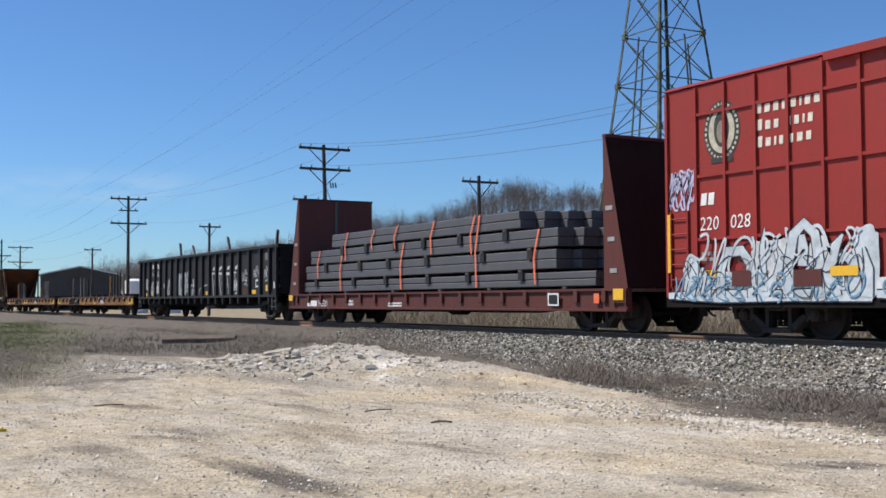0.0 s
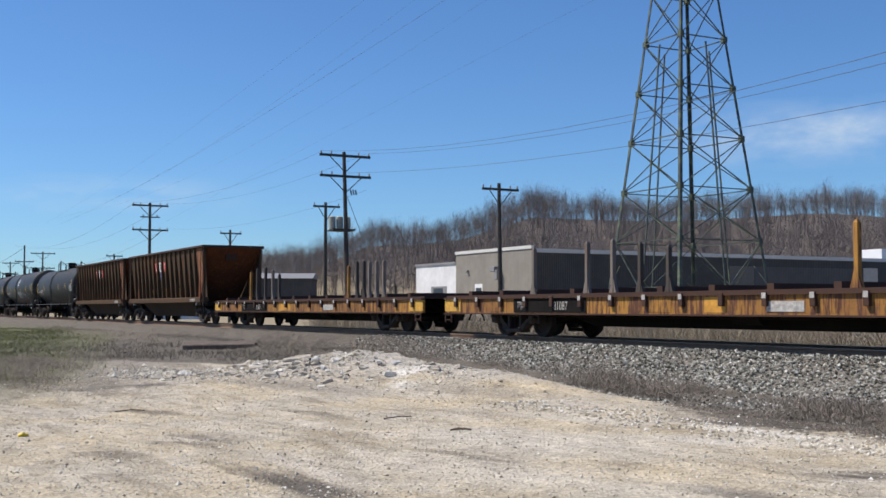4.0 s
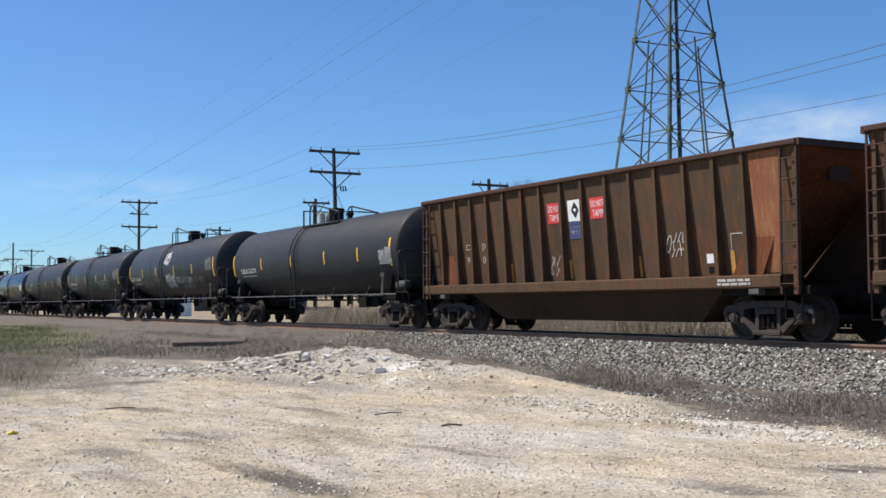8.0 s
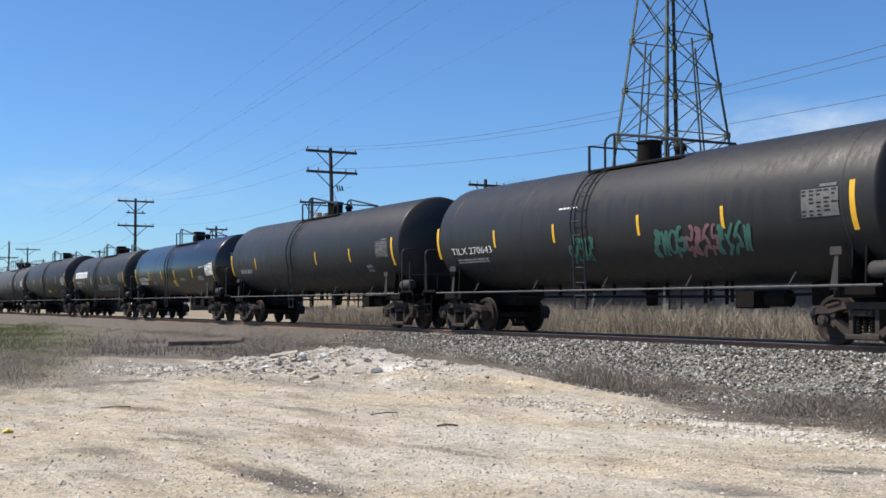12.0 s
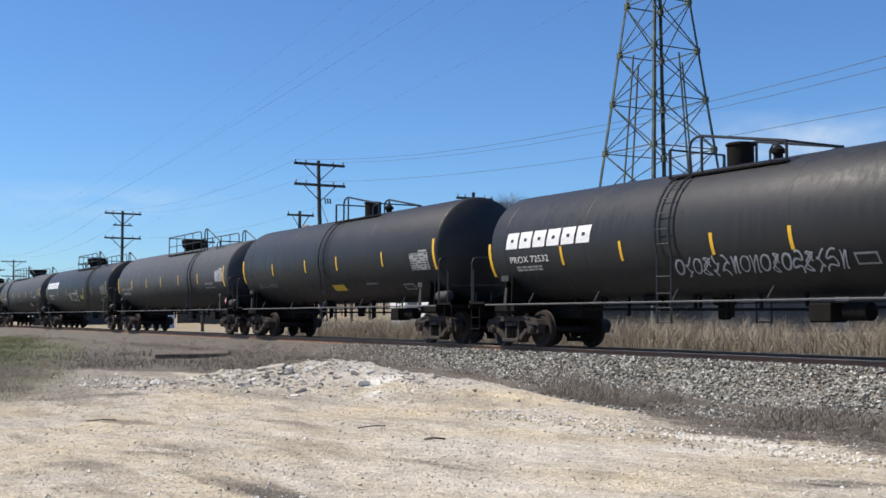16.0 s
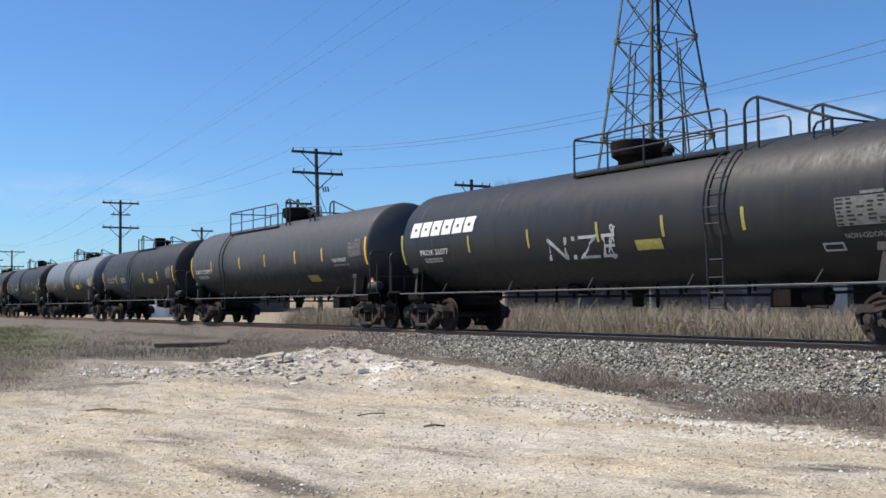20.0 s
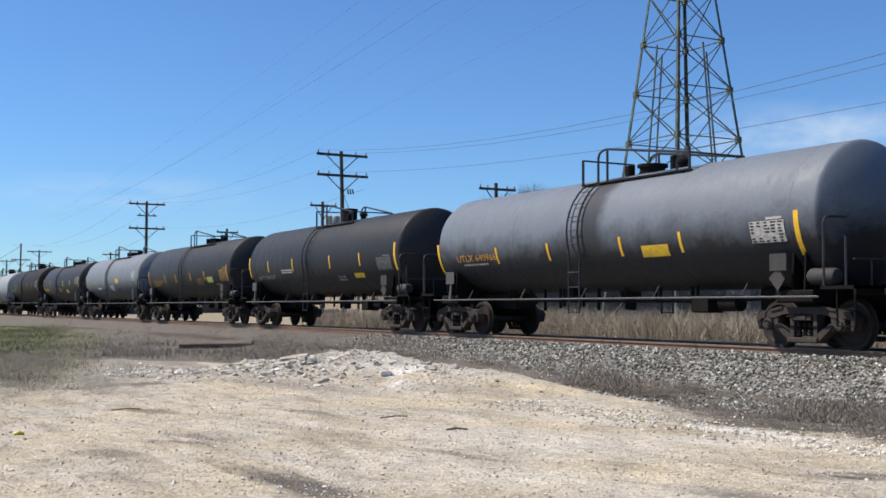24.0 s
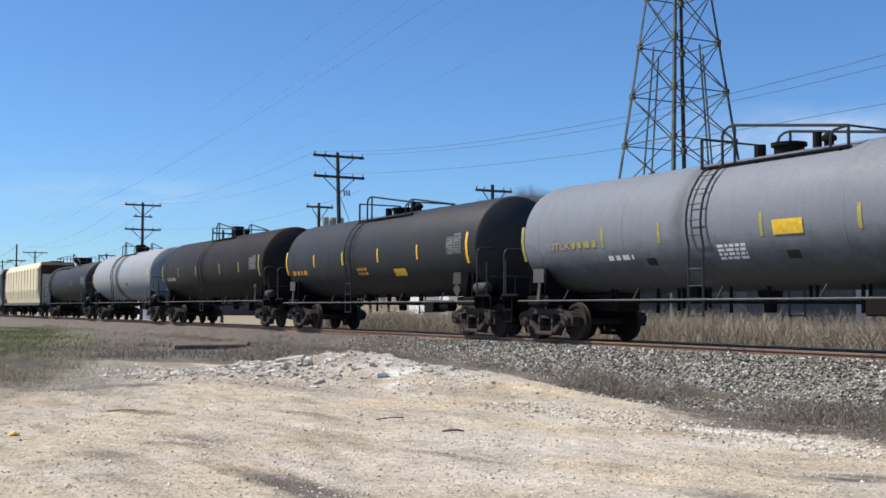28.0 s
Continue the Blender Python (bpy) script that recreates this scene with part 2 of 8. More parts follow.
def ground_height(x, y):
    h = 0.06 * noise.noise((x * 0.22, y * 0.22, 0.3)) + 0.026 * noise.noise((x * 1.3, y * 1.3, 1.7))
    h += 0.018 * noise.noise((x * 3.4, y * 4.1, 3.2))
    # wheel ruts across the yard, running past the heap
    s = (y - 0.16 * x)
    h -= 0.035 * math.exp(-((s - 6.3) / 0.35) ** 2) + 0.03 * math.exp(-((s - 8.0) / 0.4) ** 2)
    # shoulder towards the line
    h += 0.14 * smooth(12.2, 14.0, y) * smooth(30, 22, y)
    h += 0.25 * smooth(-18, -34, x) * smooth(2, 9, y) * smooth(30, 22, y) * 0.5
    # the broken-stone heap
    for cx, cy, rx, ry, hh in ((-22.2, 10.0, 2.3, 1.2, 0.54), (-23.9, 8.5, 2.3, 1.2, 0.30), (-19.9, 10.8, 2.2, 1.0, 0.31), (-18.0, 11.5, 2.2, 0.8, 0.22), (-21.8, 10.5, 0.5, 0.5, 0.06)):
        q = ((x - cx) / rx) ** 2 + ((y - cy) / ry) ** 2
        if q < 6:
            h += hh * math.exp(-q * 1.2) * (1 + 0.14 * noise.noise((x * 1.9, y * 1.9, 5.0)) + 0.16 * noise.noise((x * 4.3, y * 4.3, 2.0)))
    return h + hill_height(x, y)


def ground_mesh():
    def steps(spans):
        out = []
        for a, b, d in spans:
            out += list(np.arange(a, b, d))
        return out

    xs = steps([(-1500, -500, 40), (-500, -120, 12), (-120, -60, 2.5), (-60, -32, 0.5), (-32, -3, 0.14), (-3, 60, 2), (60, 1500, 60)]) + [1500]
    ys = steps([(-900, -60, 60), (-60, -2, 2), (-2, 3, 0.4), (3, 15, 0.14), (15, 24, 0.6), (24, 100, 3), (100, 620, 12), (620, 1500, 60)]) + [1500]
    nx, ny = len(xs), len(ys)
    v = [(x, y, ground_height(x, y)) for y in ys for x in xs]
    f = [(j * nx + i, j * nx + i + 1, (j + 1) * nx + i + 1, (j + 1) * nx + i) for j in range(ny - 1) for i in range(nx - 1)]
    me = bpy.data.meshes.new("ground")
    me.from_pydata(v, [], f)
    for q in me.polygons:
        q.use_smooth = True
    return me


def ground_material():
    """Crushed limestone in the yard; dead grass and earth beyond its edge; woodland floor far off."""
    m, n, l, b = nodes_of("yard_and_field")
    t = n.new("ShaderNodeTexCoord")
    p = t.outputs["Object"]
    sep = n.new("ShaderNodeSeparateXYZ")
    l.new(p, sep.inputs[0])
    warp = noise_node(n, l, 0.35, 5, 0.65, p)

    def math_node(op, a, c):
        k = n.new("ShaderNodeMath")
        k.operation = op
        for s, v in zip(k.inputs, (a, c)):
            if isinstance(v, (int, float)):
                s.default_value = v
            else:
                l.new(v, s)
        return k.outputs[0]

    # limestone
    st = n.new("ShaderNodeMapping")
    st.inputs["Rotation"].default_value = (0, 0, radians(-30))
    st.inputs["Scale"].default_value = (0.30, 1.1, 1)
    l.new(p, st.inputs["Vector"])
    drag = noise_node(n, l, 1.2, 6, 0.7, st.outputs[0])
    patch = noise_node(n, l, 0.5, 4, 0.6, p)
    st2 = n.new("ShaderNodeMapping")
    st2.inputs["Rotation"].default_value = (0, 0, radians(-42))
    st2.inputs["Scale"].default_value = (1.0, 3.4, 1)
    l.new(p, st2.inputs["Vector"])
    rake = noise_node(n, l, 1.1, 5, 0.68, st2.outputs[0])
    peb = n.new("ShaderNodeTexVoronoi")
    peb.inputs["Scale"].default_value = 21
    l.new(p, peb.inputs["Vector"])
    peb2 = n.new("ShaderNodeTexVoronoi")
    peb2.inputs["Scale"].default_value = 47
    l.new(p, peb2.inputs["Vector"])
    fine = noise_node(n, l, 60, 3, 0.7, p)
    clod = noise_node(n, l, 6.5, 7, 0.72, p)
    lime = ramp_node(n, l, drag, [(0.26, (0.27, 0.22, 0.155)), (0.40, (0.46, 0.395, 0.285)), (0.50, (0.59, 0.525, 0.40)), (0.62, (0.66, 0.59, 0.475)), (0.8, (0.77, 0.725, 0.625))])
    lime = mix_node(n, l, ramp_node(n, l, patch, [(0.47, (0, 0, 0)), (0.66, (0.7,) * 3)]), lime, (0.66, 0.55, 0.36))
    lime = mix_node(n, l, ramp_node(n, l, patch, [(0.30, (0.6,) * 3), (0.46, (0, 0, 0))]), lime, (0.50, 0.465, 0.40))
    # trampled and oily patches: middle, half sizes, turn
    for cx, cy, rx, ry, turn, k in ((-22.6, 5.0, 0.6, 2.1, 5, 1.0), (-30.0, 3.7, 9.0, 1.25, -8, 1.0), (-9.6, 3.8, 1.7, 0.36, 12, 0.95), (-12.8, 3.6, 0.6, 0.25, 35, 0.7), (-7.5, 8.45, 0.7, 0.32, 40, 0.95), (-7.3, 6.9, 0.9, 0.26, 15, 0.8),
                                    (-12.2, 2.7, 0.55, 0.3, 45, 0.6), (-12.2, 10.6, 0.9, 0.3, 20, 0.55), (-15.5, 6.5, 1.2, 0.25, 10, 0.5), (-17.5, 4.2, 1.0, 0.3, 30, 0.6), (-10.5, 6.2, 0.9, 0.2, 25, 0.5)):
        mp = n.new("ShaderNodeMapping")
        mp.vector_type = "TEXTURE"
        mp.inputs["Location"].default_value = (cx, cy, 0)
        mp.inputs["Rotation"].default_value = (0, 0, radians(turn))
        mp.inputs["Scale"].default_value = (rx, ry, 100)
        l.new(p, mp.inputs["Vector"])
        ln = n.new("ShaderNodeVectorMath")
        ln.operation = "LENGTH"
        l.new(mp.outputs[0], ln.inputs[0])
        q = math_node("ADD", ln.outputs["Value"], math_node("MULTIPLY", math_node("SUBTRACT", drag, 0.5), 2.6))
        lime = mix_node(n, l, ramp_node(n, l, q, [(0.3, (k,) * 3), (1.15, (0, 0, 0))]), lime, (0.135, 0.115, 0.088))
    for cx, cy, rx, ry, turn, k in ((-10.3, 9.4, 1.8, 0.55, 38, 0.6), (-9.0, 10.3, 2.0, 0.3, 12, 0.6), (-19.2, 9.6, 0.5, 0.4, 0, 0.9), (-20.3, 10.1, 1.0, 0.5, 20, 0.55), (-11.5, 7.5, 2.6, 1.3, 20, 0.45), (-9.0, 6.0, 2.4, 0.9, 20, 0.4), (-13.2, 9.3, 1.4, 0.5, 20, 0.5)):
        mp = n.new("ShaderNodeMapping")
        mp.vector_type = "TEXTURE"
        mp.inputs["Location"].default_value = (cx, cy, 0)
        mp.inputs["Rotation"].default_value = (0, 0, radians(turn))
        mp.inputs["Scale"].default_value = (rx, ry, 100)
        l.new(p, mp.inputs["Vector"])
        ln = n.new("ShaderNodeVectorMath")
        ln.operation = "LENGTH"
        l.new(mp.outputs[0], ln.inputs[0])
        q = math_node("ADD", ln.outputs["Value"], math_node("MULTIPLY", math_node("SUBTRACT", drag, 0.5), 2.0))
        lime = mix_node(n, l, ramp_node(n, l, q, [(0.3, (k,) * 3), (1.15, (0, 0, 0))]), lime, (0.80, 0.765, 0.675))
    for cx, cy, rx, ry, turn, k in ((-29.5, 6.2, 9.0, 2.6, -12, 0.9), (-25.2, 8.2, 4.0, 1.6, 10, 0.8), (-20.8, 8.0, 2.6, 0.7, 20, 0.7), (-17.6, 10.2, 2.2, 0.5, 22, 0.5)):
        mp = n.new("ShaderNodeMapping")
        mp.vector_type = "TEXTURE"
        mp.inputs["Location"].default_value = (cx, cy, 0)
        mp.inputs["Rotation"].default_value = (0, 0, radians(turn))
        mp.inputs["Scale"].default_value = (rx, ry, 100)
        l.new(p, mp.inputs["Vector"])
        ln = n.new("ShaderNodeVectorMath")
        ln.operation = "LENGTH"
        l.new(mp.outputs[0], ln.inputs[0])
        q = math_node("ADD", ln.outputs["Value"], math_node("MULTIPLY", math_node("SUBTRACT", clod, 0.5), 1.6))
        lime = mix_node(n, l, ramp_node(n, l, q, [(0.55, (k,) * 3), (1.1, (0, 0, 0))]), lime, (0.335, 0.30, 0.245))
    for cx, cy, rx, ry, turn, k, tone in ((-22.3, 9.3, 2.6, 1.5, 40, 0.8, (0.56, 0.53, 0.475)), (-19.2, 10.9, 2.4, 0.7, 20, 0.6, (0.56, 0.53, 0.475)), (-20.0, 10.0, 0.55, 0.38, 60, 0.8, (0.86, 0.83, 0.76)), (-10.8, 10.5, 1.4, 0.40, 15, 0.75, (0.86, 0.82, 0.73)), (-23.5, 4.9, 2.6, 0.5, -12, 0.7, (0.20, 0.175, 0.135)),
                                          (-7.6, 8.75, 0.5, 0.15, 30, 0.8, (0.16, 0.14, 0.11)), (-13.4, 4.0, 1.0, 0.22, 15, 0.6, (0.24, 0.21, 0.165)), (-24.0, 3.2, 7.0, 1.6, -5, 0.35, (0.34, 0.30, 0.24)), (-27.5, 6.6, 3.2, 0.45, -8, 0.7, (0.24, 0.21, 0.165)), (-30.0, 8.3, 3.0, 0.5, 5, 0.6, (0.24, 0.21, 0.165))):
        mp = n.new("ShaderNodeMapping")
        mp.vector_type = "TEXTURE"
        mp.inputs["Location"].default_value = (cx, cy, 0)
        mp.inputs["Rotation"].default_value = (0, 0, radians(turn))
        mp.inputs["Scale"].default_value = (rx, ry, 100)
        l.new(p, mp.inputs["Vector"])
        ln = n.new("ShaderNodeVectorMath")
        ln.operation = "LENGTH"
        l.new(mp.outputs[0], ln.inputs[0])
        q = math_node("ADD", ln.outputs["Value"], math_node("MULTIPLY", math_node("SUBTRACT", clod, 0.5), 1.5))
        lime = mix_node(n, l, ramp_node(n, l, q, [(0.5, (k,) * 3), (1.15, (0, 0, 0))]), lime, tone)
    lime = mix_node(n, l, 1.0, lime, ramp_node(n, l, clod, [(0.30, (0.74,) * 3), (0.44, (0.95,) * 3), (0.56, (1.03,) * 3), (0.72, (1.16,) * 3)]), "MULTIPLY")
    lime = mix_node(n, l, 1.0, lime, ramp_node(n, l, rake, [(0.30, (0.66, 0.64, 0.60)), (0.40, (0.93, 0.92, 0.91)), (0.7, (1.10, 1.10, 1.10))]), "MULTIPLY")
    speck = ramp_node(n, l, peb.outputs["Color"], [(0.0, (0.52,) * 3), (0.25, (0.90,) * 3), (0.75, (1.07,) * 3), (1.0, (1.4,) * 3)])
    lime = mix_node(n, l, 0.8, lime, speck, "MULTIPLY")
    speck = ramp_node(n, l, peb2.outputs["Color"], [(0.0, (0.60,) * 3), (0.3, (0.94,) * 3), (0.75, (1.06,) * 3), (1.0, (1.35,) * 3)])
    lime = mix_node(n, l, 0.7, lime, speck, "MULTIPLY")
    lime = mix_node(n, l, 0.6, lime, ramp_node(n, l, fine, [(0.3, (0.7,) * 3), (0.7, (1.25,) * 3)]), "MULTIPLY")
    lime = mix_node(n, l, 1.0, lime, (0.83, 0.825, 0.825), "MULTIPLY")
    mott = noise_node(n, l, 2.1, 5, 0.7, p)
    lime = mix_node(n, l, 1.0, lime, ramp_node(n, l, mott, [(0.32, (0.80, 0.79, 0.77)), (0.5, (1.0, 1.0, 1.0)), (0.68, (1.14, 1.13, 1.10))]), "MULTIPLY")
    # dead grass, soil
    gr = noise_node(n, l, 3.0, 8, 0.75, p)
    dead = ramp_node(n, l, gr, [(0.25, (0.065, 0.054, 0.042)), (0.5, (0.125, 0.106, 0.082)), (0.75, (0.22, 0.19, 0.145))])
    # straw field beyond the track
    straw = ramp_node(n, l, gr, [(0.25, (0.15, 0.12, 0.08)), (0.5, (0.30, 0.245, 0.155)), (0.8, (0.44, 0.37, 0.25))])
    # green patch of the verge far up the line
    green = ramp_node(n, l, gr, [(0.25, (0.075, 0.078, 0.036)), (0.55, (0.135, 0.135, 0.062)), (0.8, (0.22, 0.20, 0.115))])
    wood = ramp_node(n, l, gr, [(0.3, (0.075, 0.060, 0.050)), (0.7, (0.14, 0.115, 0.097))])
    # edge of the yard: about y = 12 near, falling back further up the line
    bend = math_node("MULTIPLY", math_node("MAXIMUM", math_node("SUBTRACT", math_node("MULTIPLY", sep.outputs[0], -1), 26.0), 0.0), 0.75)
    near = math_node("MINIMUM", math_node("MAXIMUM", math_node("MULTIPLY", math_node("ADD", sep.outputs[0], 15.3), 0.3), 0.0), 1.15)
    bend = math_node("ADD", bend, near)
    e = math_node("ADD", math_node("SUBTRACT", math_node("ADD", sep.outputs[1], bend), 12.1), math_node("ADD", math_node("MULTIPLY", math_node("SUBTRACT", warp, 0.5), 4.0), math_node("MULTIPLY", math_node("SUBTRACT", clod, 0.5), 2.0)))
    edge = ramp_node(n, l, math_node("ADD", math_node("MULTIPLY", e, 0.8), 0.5), [(0.35, (0, 0, 0)), (0.6, (1, 1, 1))])
    c = mix_node(n, l, edge, lime, dead)
    gx = math_node("MULTIPLY", math_node("SUBTRACT", math_node("MULTIPLY", sep.outputs[0], -1), math_node("ADD", math_node("MULTIPLY", sep.outputs[1], 4.15), math_node("MULTIPLY", warp, 6.0))), 0.10)
    gy = math_node("MULTIPLY", math_node("SUBTRACT", 14.0, sep.outputs[1]), 0.3)
    gm = math_node("MULTIPLY", ramp_node(n, l, gx, [(0, (0, 0, 0)), (0.5, (1, 1, 1))]), ramp_node(n, l, gy, [(0, (0, 0, 0)), (0.6, (0.85,) * 3)]))
    gz = math_node("MULTIPLY", math_node("SUBTRACT", math_node("MULTIPLY", sep.outputs[0], -1), 19.0), 0.08)
    gm = math_node("MULTIPLY", gm, ramp_node(n, l, gz, [(0, (0, 0, 0)), (0.8, (1, 1, 1))]))
    c = mix_node(n, l, gm, c, green)
    far = ramp_node(n, l, math_node("SUBTRACT", sep.outputs[1], 19.5), [(0, (0, 0, 0)), (1, (1, 1, 1))])
    c = mix_node(n, l, far, c, straw)
    up = ramp_node(n, l, math_node("MULTIPLY", math_node("SUBTRACT", sep.outputs[1], 95), 0.05), [(0, (0, 0, 0)), (1, (1, 1, 1))])
    c = mix_node(n, l, up, c, wood)
    l.new(c, b.inputs["Base Color"])
    b.inputs["Roughness"].default_value = 0.95
    hgt = mix_node(n, l, 0.35, peb.outputs["Distance"], fine)
    hgt = mix_node(n, l, 0.5, hgt, clod)
    bump_node(n, l, b, hgt, 0.85, 0.06)
    return m


ground = tagged(new("ground", ground_mesh()), "pale crushed-limestone yard with dry verge and field", "ground", kind="structure")
ground.data.materials.append(ground_material())


# ---- track ----
def ballast_profile(u):
    """Height of the ballast bed at u metres from the middle of the track."""
    u = abs(u)
    return RAIL_Z - 0.19 + 0.055 * smooth(0.82, 1.0, u) - 0.555 * smooth(1.35, 3.3, u) - 0.25 * smooth(3.2, 4.2, u)


def ballast_bed():
    us = [-4.2, -3.6, -3.2, -2.8, -2.4, -2.0, -1.6, -1.3, -0.7, 0, 0.7, 1.3, 1.7, 2.2, 2.8, 3.4, 4.2]
    xs = list(np.arange(-700, -70, 15)) + list(np.arange(-70, 20, 0.5)) + [40, 100, 300, 700]
    v = [(x, TRACK_Y + u, ballast_profile(u) + 0.03 * noise.noise((x * 0.7, u * 1.5, 9))) for x in xs for u in us]
    n = len(us)
    f = [(i * n + j, (i + 1) * n + j, (i + 1) * n + j + 1, i * n + j + 1) for i in range(len(xs) - 1) for j in range(n - 1)]
    me = bpy.data.meshes.new("ballast_bed")
    me.from_pydata(v, [], f)
    m, nn, l, b = nodes_of("ballast")
    t = nn.new("ShaderNodeTexCoord")
    vo = nn.new("ShaderNodeTexVoronoi")
    vo.inputs["Scale"].default_value = 18
    l.new(t.outputs["Object"], vo.inputs["Vector"])
    c = ramp_node(nn, l, vo.outputs["Color"], [(0.1, (0.06, 0.057, 0.047)), (0.5, (0.20, 0.19, 0.158)), (0.95, (0.50, 0.48, 0.42))])
    d = noise_node(nn, l, 0.4, 4, 0.6, t.outputs["Object"])
    c = mix_node(nn, l, ramp_node(nn, l, d, [(0.4, (0, 0, 0)), (0.7, (0.6,) * 3)]), c, (0.13, 0.10, 0.075))
    # soil and dead grass have crept over the bed further up the line
    sx = nn.new("ShaderNodeSeparateXYZ")
    l.new(t.outputs["Object"], sx.inputs[0])
    k = nn.new("ShaderNodeMath")
    k.operation = "MULTIPLY_ADD"
    k.inputs[1].default_value, k.inputs[2].default_value = -0.08, -1.85
    l.new(sx.outputs[0], k.inputs[0])
    soil = ramp_node(nn, l, noise_node(nn, l, 6, 6, 0.75, t.outputs["Object"]), [(0.3, (0.075, 0.062, 0.05)), (0.7, (0.19, 0.16, 0.125))])
    c = mix_node(nn, l, ramp_node(nn, l, k.outputs[0], [(0.0, (0, 0, 0)), (0.6, (0.85,) * 3)]), c, soil)
    l.new(c, b.inputs["Base Color"])
    b.inputs["Roughness"].default_value = 0.9
    bump_node(nn, l, b, vo.outputs["Distance"], 1.0, 0.06)
    me.materials.append(m)
    return me


tagged(new("ballast_bed", ballast_bed()), "grey crushed-stone ballast shoulder under the rails", "ballast", kind="structure")


def rails():
    prof = [(-0.07, -0.17), (0.07, -0.17), (0.07, -0.155), (0.012, -0.13), (0.012, -0.040), (0.036, -0.032), (0.036, -0.004), (0.028, 0),
            (-0.028, 0), (-0.036, -0.004), (-0.036, -0.035), (-0.012, -0.045), (-0.012, -0.13), (-0.07, -0.155)]
    for side, lab in ((-1, "worn steel running rail with rusty web"), (1, "worn steel running rail with rusty web")):
        y = TRACK_Y + side * 0.755
        rail = thing("rail", lab, "rail", "rails", kind="structure")
        part("web", Shape().prism_x([(y + a, RAIL_Z + b_) for a, b_ in prof], -700, 300), M_RAIL, rail)
        part("railhead", Shape().box(-700, 300, y - 0.027, y + 0.027, RAIL_Z - 0.004, RAIL_Z + 0.004), M_RAILTOP, rail, "polished running surface")


rails()


def sleepers():
    bed = thing("sleepers", "weathered timber sleepers bedded in ballast", "sleeper", kind="structure")
    me = Shape().box(-0.115, 0.115, -1.3, 1.3, -0.17, 0.0, 0.015).mesh("sleeper", M_TIMBER)
    k = Shape()
    k.box(-0.17, 0.17, -0.11, 0.11, 0.0, 0.022)
    for a in (-0.1, 0.1):
        k.box(a - 0.015, a + 0.015, -0.095, -0.065, 0.02, 0.045)
        k.box(a - 0.015, a + 0.015, 0.065, 0.095, 0.02, 0.045)
    tie_plate = k.mesh("tie_plate", M_RUST)
    for i in range(150):
        x = 12 - i * 0.53
        part("sleeper", me, None, bed, at=pose(x + random.uniform(-0.02, 0.02), TRACK_Y + random.uniform(-0.04, 0.04), RAIL_Z - 0.193, 0, 0, random.uniform(-1, 1)))
    rest = Shape()
    for i in range(150, 900):
        x = 12 - i * 0.53
        rest.box(x - 0.115, x + 0.115, TRACK_Y - 1.3, TRACK_Y + 1.3, RAIL_Z - 0.35, RAIL_Z - 0.193)
    far = part("far_sleepers", rest, M_TIMBER, bed)
    far["kind"] = "stuff"
    pl = thing("tie_plates", "rusty tie plates and spikes under the rails", "tie plates", kind="structure")
    for i in range(110):
        x = 12 - i * 0.53
        part("tie_plate", tie_plate, None, pl, at=pose(x, TRACK_Y - 0.755, RAIL_Z - 0.194))


sleepers()


# ---- lettering and marks on the cars ----
def text_flat(words):
    """Outline of words, as vertices and faces, scaled to height 1."""
    cu = bpy.data.curves.new("words", "FONT")
    cu.body, cu.resolution_u = words, 2
    ob = bpy.data.objects.new("words", cu)
    me = ob.to_mesh()
    v = [(p.co.x, p.co.y) for p in me.vertices]
    f = [tuple(q.vertices) for q in me.polygons]
    ob.to_mesh_clear()
    bpy.data.objects.remove(ob)
    bpy.data.curves.remove(cu)
    x0, y0 = min(p[0] for p in v), min(p[1] for p in v)
    h = max(p[1] for p in v) - y0
    return [((a - x0) / h, (b - y0) / h) for a, b in v], f


class Wall:
    """A flat side facing the camera's side of the line: y out of the plane, x along, z up."""

    def __init__(self, y, lean=0.0, z0=0.0):
        self.y, self.lean, self.z0 = y, lean, z0

    def at(self, x, z, out=0.006):
        return (x, self.y - out - self.lean * (z - self.z0), z)


class Drum:
    """The near flank of a tank."""

    def __init__(self, r, mid):
        self.r, self.mid = r, mid

    def at(self, x, z, out=0.012):
        a = (z - self.mid) / self.r
        return (x, -(self.r + out) * math.cos(a), self.mid + (self.r + out) * math.sin(a))


def letters(owner, surf, words, x, z, h, mat, wide=1.0, name="lettering", slant=0.0, out=0.012):
    """Words with their lower left corner at x, z."""
    v, f = text_flat(words)
    s = Shape()
    s.add([surf.at(x + (a + slant * b) * h * wide, z + b * h, out) for a, b in v], f)
    return part(name, s, mat, owner)


def patch(owner, surf, x0, x1, z0, z1, mat, name="panel", label="", out=0.008, tilt=0.0):
    s = Shape()
    n = 6
    v = []
    for i in range(n + 1):
        z = z0 + (z1 - z0) * i / n
        v += [surf.at(x0 + tilt * (z - z0), z, out), surf.at(x1 + tilt * (z - z0), z, out)]
    s.add(v, [(2 * i, 2 * i + 1, 2 * i + 3, 2 * i + 2) for i in range(n)])
    return part(name, s, mat, owner, label)


def bars(owner, surf, x, z, w, rows, h, mat, name="small_print", gap=0.5, seed=1):
    """Lines of writing too small to read."""
    rnd = random.Random(seed)
    s = Shape()
    for k in range(rows):
        zz = z - k * h * (1 + gap)
        a = x
        while a < x + w - 0.02:
            b = min(x + w, a + rnd.uniform(0.1, 0.3) * max(0.5, w))
            s.add([surf.at(a, zz, 0.011), surf.at(b, zz, 0.011), surf.at(b, zz + h, 0.011), surf.at(a, zz + h, 0.011)], [(0, 1, 2, 3)])
            a = b + h * 0.7
    return part(name, s, mat, owner)


